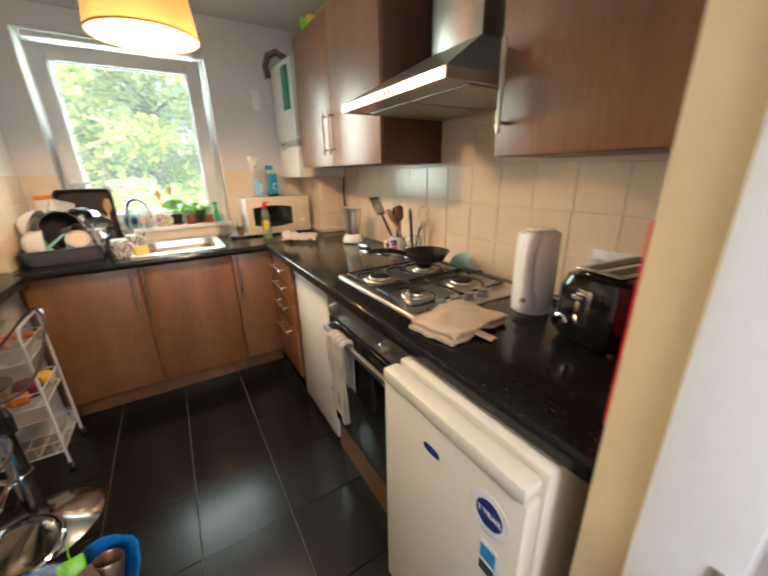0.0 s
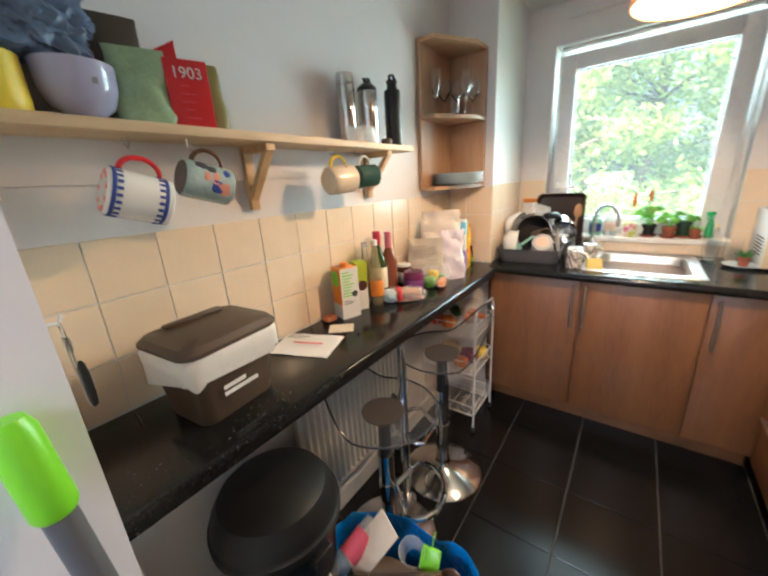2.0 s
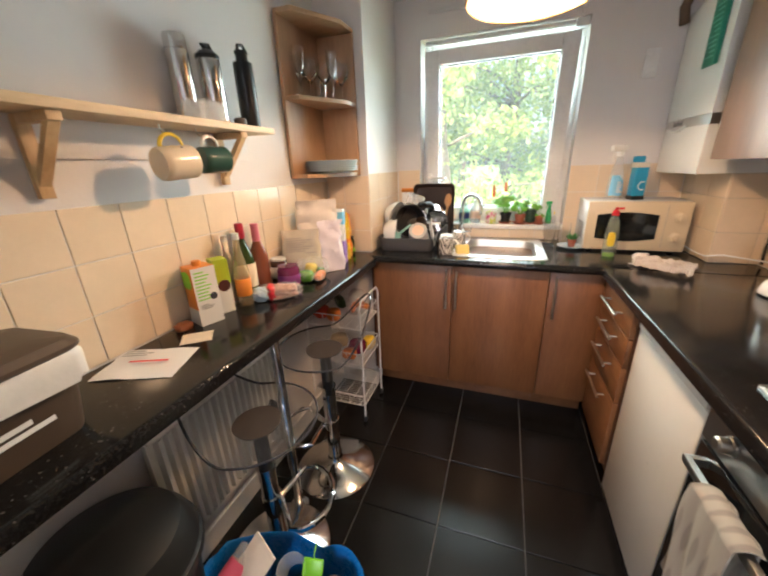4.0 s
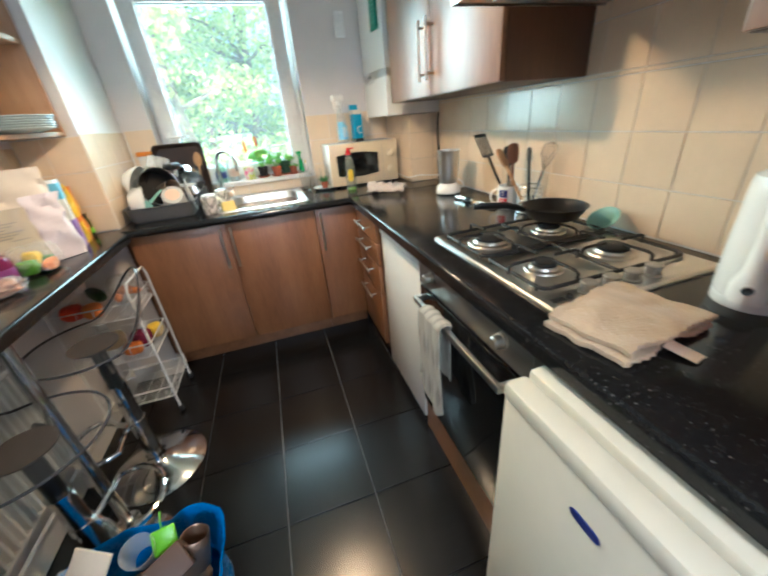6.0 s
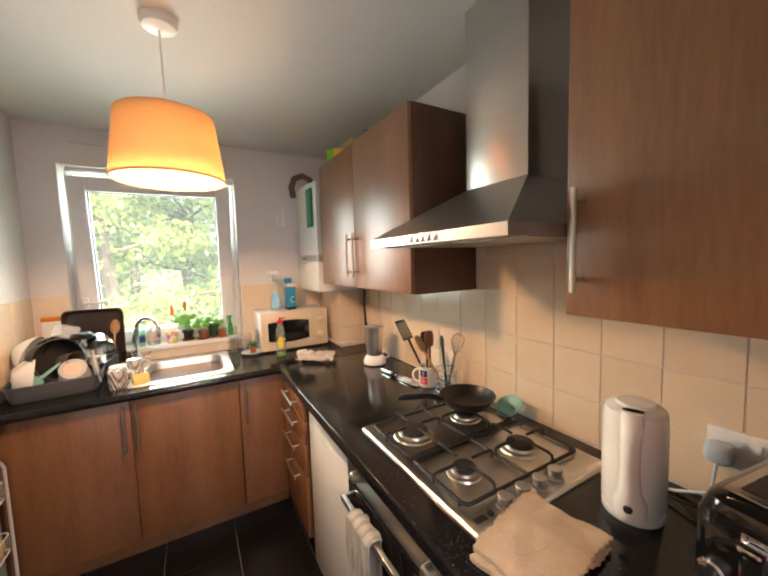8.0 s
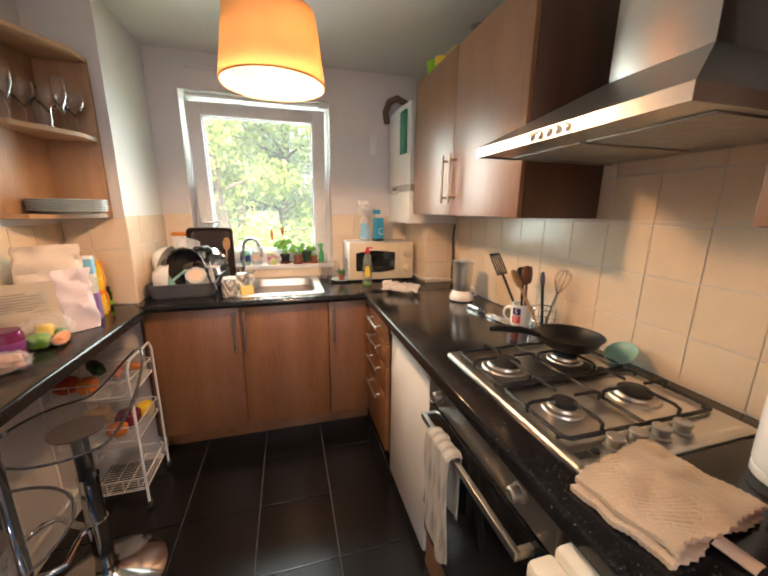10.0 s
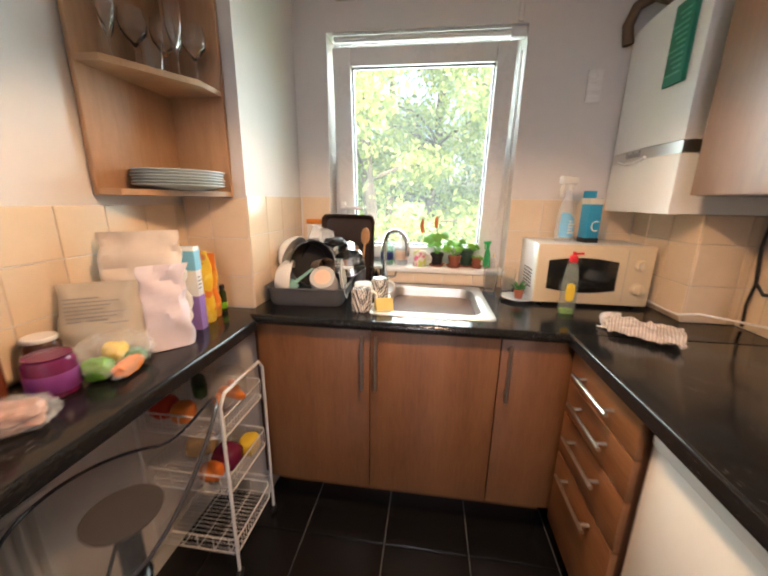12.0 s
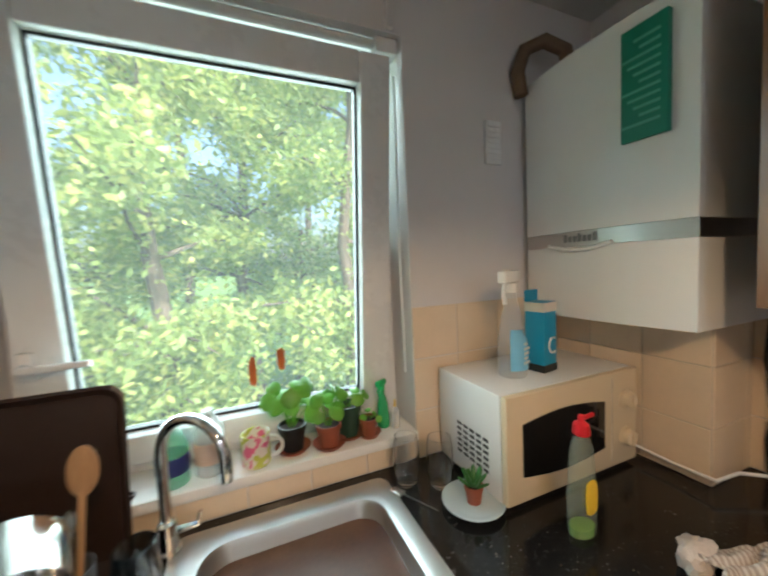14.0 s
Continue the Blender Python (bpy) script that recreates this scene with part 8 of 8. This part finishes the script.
sq = squeeze((0.675, 2.775, WT), sheer("pale_green_plastic", (0.40, 0.46, 0.38), 0.30, 0.12), C_RED, C_YELLOW, "nearly empty washing-up liquid bottle with a red cap")
sq.scale = (1.12, 1.12, 1.2)
bottle((-0.10, 3.185, SIL), [(0.030, 0.0005), (0.033, 0.004), (0.033, 0.085), (0.022, 0.115), (0.012, 0.125), (0.012, 0.135)], sheer("mint_soap", (0.25, 0.75, 0.48), 0.38, 0.1), C_WHITE, mat("navy_block", (0.02, 0.03, 0.16)), (0.03, 0.07, 0.0335), "green hand soap bottle with a navy label", "bottles on the sill", 0.126)
bottle((-0.025, 3.20, SIL), [(0.030, 0.0005), (0.034, 0.005), (0.034, 0.10), (0.022, 0.125), (0.012, 0.14), (0.012, 0.15)], sheer("clear_bottle_plastic", (0.80, 0.84, 0.82), 0.4, 0.12), C_WHITE, mat("peach_label", (0.70, 0.50, 0.38)), (0.03, 0.08, 0.0345), "clear refill bottle with a pink and white label", "bottles on the sill", None)
mug((0.075, 3.185, SIL), pose(0, 0, 0, 0, 0, -10), printed("pink_green_glaze", [(0.0, (0.70, 0.16, 0.30)), (0.42, (0.74, 0.70, 0.62)), (0.52, (0.55, 0.60, 0.10)), (0.64, (0.74, 0.70, 0.62))], 26.0), C_WHITE, C_WHITE, "pink and green splashed mug on the window sill", 0.034, 0.078)
bm = bmesh.new()
tube(bm, [(0.018 * math.cos(a * 0.5236), 0.018 * math.sin(a * 0.5236), 0.003) for a in range(12)], 0.003, 6, closed=True)
solo("plug_ring", bm, M_BLACK, "black rubber ring on the window sill", "ring").location = (-0.19, 3.17, SIL)


def spray(at, body, head, lab, label, s=1.0, rz=0):
    ob = thing("spray_bottle", at, label, "spray bottle", rz=rz)
    bm = bmesh.new()
    lathe(bm, [(0.030 * s, 0.0005), (0.034 * s, 0.005), (0.034 * s, 0.06 * s), (0.027 * s, 0.13 * s), (0.014 * s, 0.18 * s), (0.013 * s, 0.20 * s)])
    part("body", bm, body, ob)
    bm = bmesh.new()
    lathe(bm, [(0.016 * s, 0.2005 * s), (0.016 * s, 0.222 * s)], seg=20)
    box(bm, -0.045 * s, -0.012 * s, 0.223 * s, 0.028 * s, 0.012 * s, 0.252 * s, 0.006 * s)
    tube(bm, [(-0.028 * s, 0, 0.222 * s), (-0.036 * s, 0, 0.20 * s), (-0.030 * s, 0, 0.175 * s)], 0.005 * s, 8)
    part("trigger_head", bm, head, ob)
    if lab:
        tag = bmesh.new()
        loft(tag, [[Vector((r * s * math.cos(a), r * s * math.sin(a), z * s)) for a in [radians(200 + w * k / 10) for k in range(11)] + [radians(200 + w - w * k / 10) for k in range(11)]] for z, r, w in ((0.02, 0.0352, 120), (0.06, 0.0352, 130), (0.09, 0.0322, 110), (0.115, 0.0295, 60))], cap0=False, cap1=False)
        tg_ = part("paper_label", tag, lab, ob)
        bars(tg_, pose(0.002, -0.0358 * s, 0.085 * s, 90, 0, 0), 5, 0.030 * s, 0.006 * s, 0.011 * s, C_WHITE)
    return ob


MWT = WT + 0.2625
spray((0.70, 2.985, MWT), sheer("clear_spray_plastic", (0.70, 0.76, 0.82), 0.22, 0.12), C_WHITE, mat("sky_blue_label", (0.22, 0.55, 0.80), 0.4), "clear cleaning spray with a white head and blue label", 1.08, 20)
spray((0.425, 3.215, SIL), sheer("green_spray_plastic", (0.05, 0.48, 0.16), 0.7, 0.15), C_GREEN, None, "small green plant mister on the window sill", 0.55, 30)
gl = thing("glue_tube", (0.455, 3.195, SIL), "small glue tube with a yellow nozzle on the sill", "tube")
bm = bmesh.new()
lathe(bm, [(0.012, 0.0005), (0.012, 0.05), (0.004, 0.06)])
part("tube", bm, C_FROST, gl)
bm = bmesh.new()
lathe(bm, [(0.004, 0.0602), (0.002, 0.08)])
part("nozzle", bm, C_YELLOW, gl)
mc = carton((0.80, 2.985, MWT), 0.058, 0.055, 0.185, mat("milk_blue", (0.02, 0.28, 0.48), 0.35), "blue carton with a white emblem on the microwave", 10, "drink_carton", False, ((0.0006, 0.02, M_BLACK), (0.16, 0.184, C_FOIL)))
bm = bmesh.new()
tube(bm, [(0.018 * math.cos(radians(a)) + 0.010, -0.0281, 0.07 + 0.02 * math.sin(radians(a))) for a in range(60, 301, 20)], 0.003, 6)
part("emblem", bm, C_WHITE, mc)
boxpart("open_flap", (-0.029, 0.0262, 0.185, 0.029, 0.0275, 0.215), mat("milk_blue", (0.02, 0.28, 0.48)), mc, 0, "blue flap standing up")

# wall fittings
ob = thing("wall_vent", (0.86, YB, 1.83), "white wall ventilation grille by the boiler", "vent")
boxpart("frame", (-0.09, -0.012, -0.065, -0.03, -0.0005, 0.065), M_UPVC, ob, 0.003)
for k in range(7):
    boxpart("slat", (-0.084, -0.015, -0.052 + k * 0.016, -0.036, -0.0122, -0.044 + k * 0.016), M_UPVC, ob, 0.001)
ob = thing("cable_trunking", (0.0, YB, 0.0), "white plastic cable trunking above the window", "trunking")
boxpart("trunk", (0.455, -0.016, WZ1 + 0.004, 0.475, -0.0005, 2.20), M_WALL, ob, 0.003)
boxpart("trunk", (-0.35, -0.016, 2.2005, 0.475, -0.0005, 2.22), M_WALL, ob, 0.003)
bm = bmesh.new()
tube(bm, [(WX1 - 0.012, YB + 0.03, 1.99), (WX1 - 0.016, YB + 0.03, 1.5), (WX1 - 0.012, YB + 0.03, 1.16)], 0.0035, 8)
solo("blind_cord", bm, M_WHITE, "white blind cord hanging in the window reveal", "cord")
for dx, dz, h in ((0.08, 1.20, 0.075), (0.155, 1.225, 0.06)):
    bm = bmesh.new()
    lump(bm, (0, 0, 0), (0.018, 0.002, h), int(dx * 100), 0.35, 2.2)
    o = solo("window_sticker", bm, mat("orange_sticker", (0.55, 0.12, 0.02), 0.5), "small orange leaf sticker on the window glass", "sticker", "window stickers")
    o.matrix_basis = TILT @ pose(dx, FY + 0.0158, dz)
for y, mt, h in ((2.50, C_LIME, 0.07), (2.40, C_YELLOW, 0.05), (2.05, C_GREYP, 0.03)):
    bm = bmesh.new()
    lathe(bm, [(0.028, 0.0005), (0.035, h), (0.033, h), (0.026, 0.004)], caps=False)
    o = solo("picnic_cup", bm, mt, "bright plastic cup standing on top of the wall cabinet", "cup", "cups on the cabinet")
    o.location = (0.965, y, WZ_HI)
bm = bmesh.new()
lump(bm, (0, 0, 0.07), (0.14, 0.24, 0.14), 77, 0.15, 2, flat=True)
o = solo("storage_bag", bm, mat("beige_cloth_bag", (0.45, 0.36, 0.24), 0.8), "beige cloth bag lying on top of the boiler", "bag")
o.location = (1.10, 2.50, WZ_HI + 0.001)

# ---- tiles: one mesh for each cut size, laid piece by piece ----


def lay(parent, name, material, place, u0, u1, v0, v1, pu, pv, su, sv, gap, thick, bevel=0.0015, skip=None):
    """Lays tiles on a face. place(u, v) gives the pose whose x and y are u and v, its z out of the face."""
    cache = {}
    iu = math.floor((u0 - su) / pu)
    while su + iu * pu < u1 - 1e-6:
        a, b = max(u0, su + iu * pu + gap / 2), min(u1, su + (iu + 1) * pu - gap / 2)
        iv = math.floor((v0 - sv) / pv)
        while sv + iv * pv < v1 - 1e-6:
            c, d = max(v0, sv + iv * pv + gap / 2), min(v1, sv + (iv + 1) * pv - gap / 2)
            iv += 1
            if b - a < 0.008 or d - c < 0.008 or (skip and skip((a + b) / 2, (c + d) / 2)):
                continue
            key = (round(b - a, 4), round(d - c, 4))
            if key not in cache:
                bm = bmesh.new()
                w, h = key[0] / 2, key[1] / 2
                loft(bm, [[Vector((x * (w - i), y * (h - i), z)) for x, y in ((-1, -1), (1, -1), (1, 1), (-1, 1))] for i, z in ((0, 0), (0, thick - bevel), (bevel, thick))], cap0=False)
                cache[key] = mesh_of(name, bm, material, 0)
            ob = new(name, cache[key])
            ob.parent = parent
            ob.matrix_basis = place((a + b) / 2, (c + d) / 2) @ pose(0, 0, 0, random.uniform(-0.12, 0.12), random.uniform(-0.12, 0.12), 0)
        iu += 1


T = 0.333
lay(floor, "floor_tile", M_FLOOR, lambda u, v: pose(u, v, -0.0079), -0.82, 1.25, YH, YB, T, T, 0.0, 2.45, 0.005, 0.0079, 0.001,
    skip=lambda x, y: (x < XJ_L and y < YN_L) or (x > XJ_R + 0.1 and y < YN_R - 0.1) or (y > 2.85) or (x > 0.85 and y > 0.6) or y < -1.0)
lay(wall_east, "wall_tile", M_TILE, lambda u, v: pose(XR, u, v, 90, 0, -90),
    YN_R, 2.735, WT + 0.002, 1.36, 0.15, 0.15, 1.30, 1.198, 0.003, 0.0029, 0.0011)
lay(wall_east, "wall_tile", M_TILE, lambda u, v: pose(XR, u, v, 90, 0, -90), 1.058, 1.652, 1.362, 1.66, 0.15, 0.15, 1.30, 1.198, 0.003, 0.0029, 0.0011)
lay(wall_west, "wall_tile", M_TILE, lambda u, v: pose(XL, u, v, 90, 0, 90), YN_L, PIER_Y, WT + 0.002, 1.312, 0.14, 0.135, 1.033, 1.310, 0.003, 0.0029, 0.0011)
lay(pier, "wall_tile", M_TILE, lambda u, v: pose(u, PIER_Y, v, 90, 0, 0), XL + 0.006, PIER_X, WT + 0.002, 1.335, 0.15, 0.15, PIER_X, 1.335, 0.003, 0.0029, 0.0011)
lay(pier, "wall_tile", M_TILE, lambda u, v: pose(PIER_X, u, v, 90, 0, 90), PIER_Y, YB, WT + 0.002, 1.345, 0.15, 0.15, PIER_Y, 1.345, 0.003, 0.0029, 0.0011)
lay(wall_north, "wall_tile", M_TILE, lambda u, v: pose(u, YB, v, 90, 0, 0), PIER_X + 0.006, WX0, WT + 0.002, 1.35, 0.15, 0.15, WX0, 1.35, 0.003, 0.0029, 0.0011)
lay(wall_north, "wall_tile", M_TILE, lambda u, v: pose(u, YB, v, 90, 0, 0), WX1, 1.06, WT + 0.002, 1.35, 0.15, 0.15, WX1, 1.35, 0.003, 0.0029, 0.0011)
lay(wall_north, "wall_tile", M_TILE, lambda u, v: pose(u, YB, v, 90, 0, 0), WX0, WX1, WT + 0.002, WZ0 - 0.013, 0.15, 0.15, WX0, 1.35, 0.003, 0.0029, 0.0011)
lay(boxing, "wall_tile", M_TILE, lambda u, v: pose(u, 2.735, v, 90, 0, 0), 1.065, XR - 0.006, WT + 0.003, 1.30, 0.15, 0.15, 1.065, 1.20, 0.003, 0.0029, 0.0011)
lay(boxing, "wall_tile", M_TILE, lambda u, v: pose(1.065, u, v, 90, 0, -90), 2.735, YB - 0.006, WT + 0.003, 1.30, 0.15, 0.15, 2.735, 1.20, 0.003, 0.0029, 0.0011)
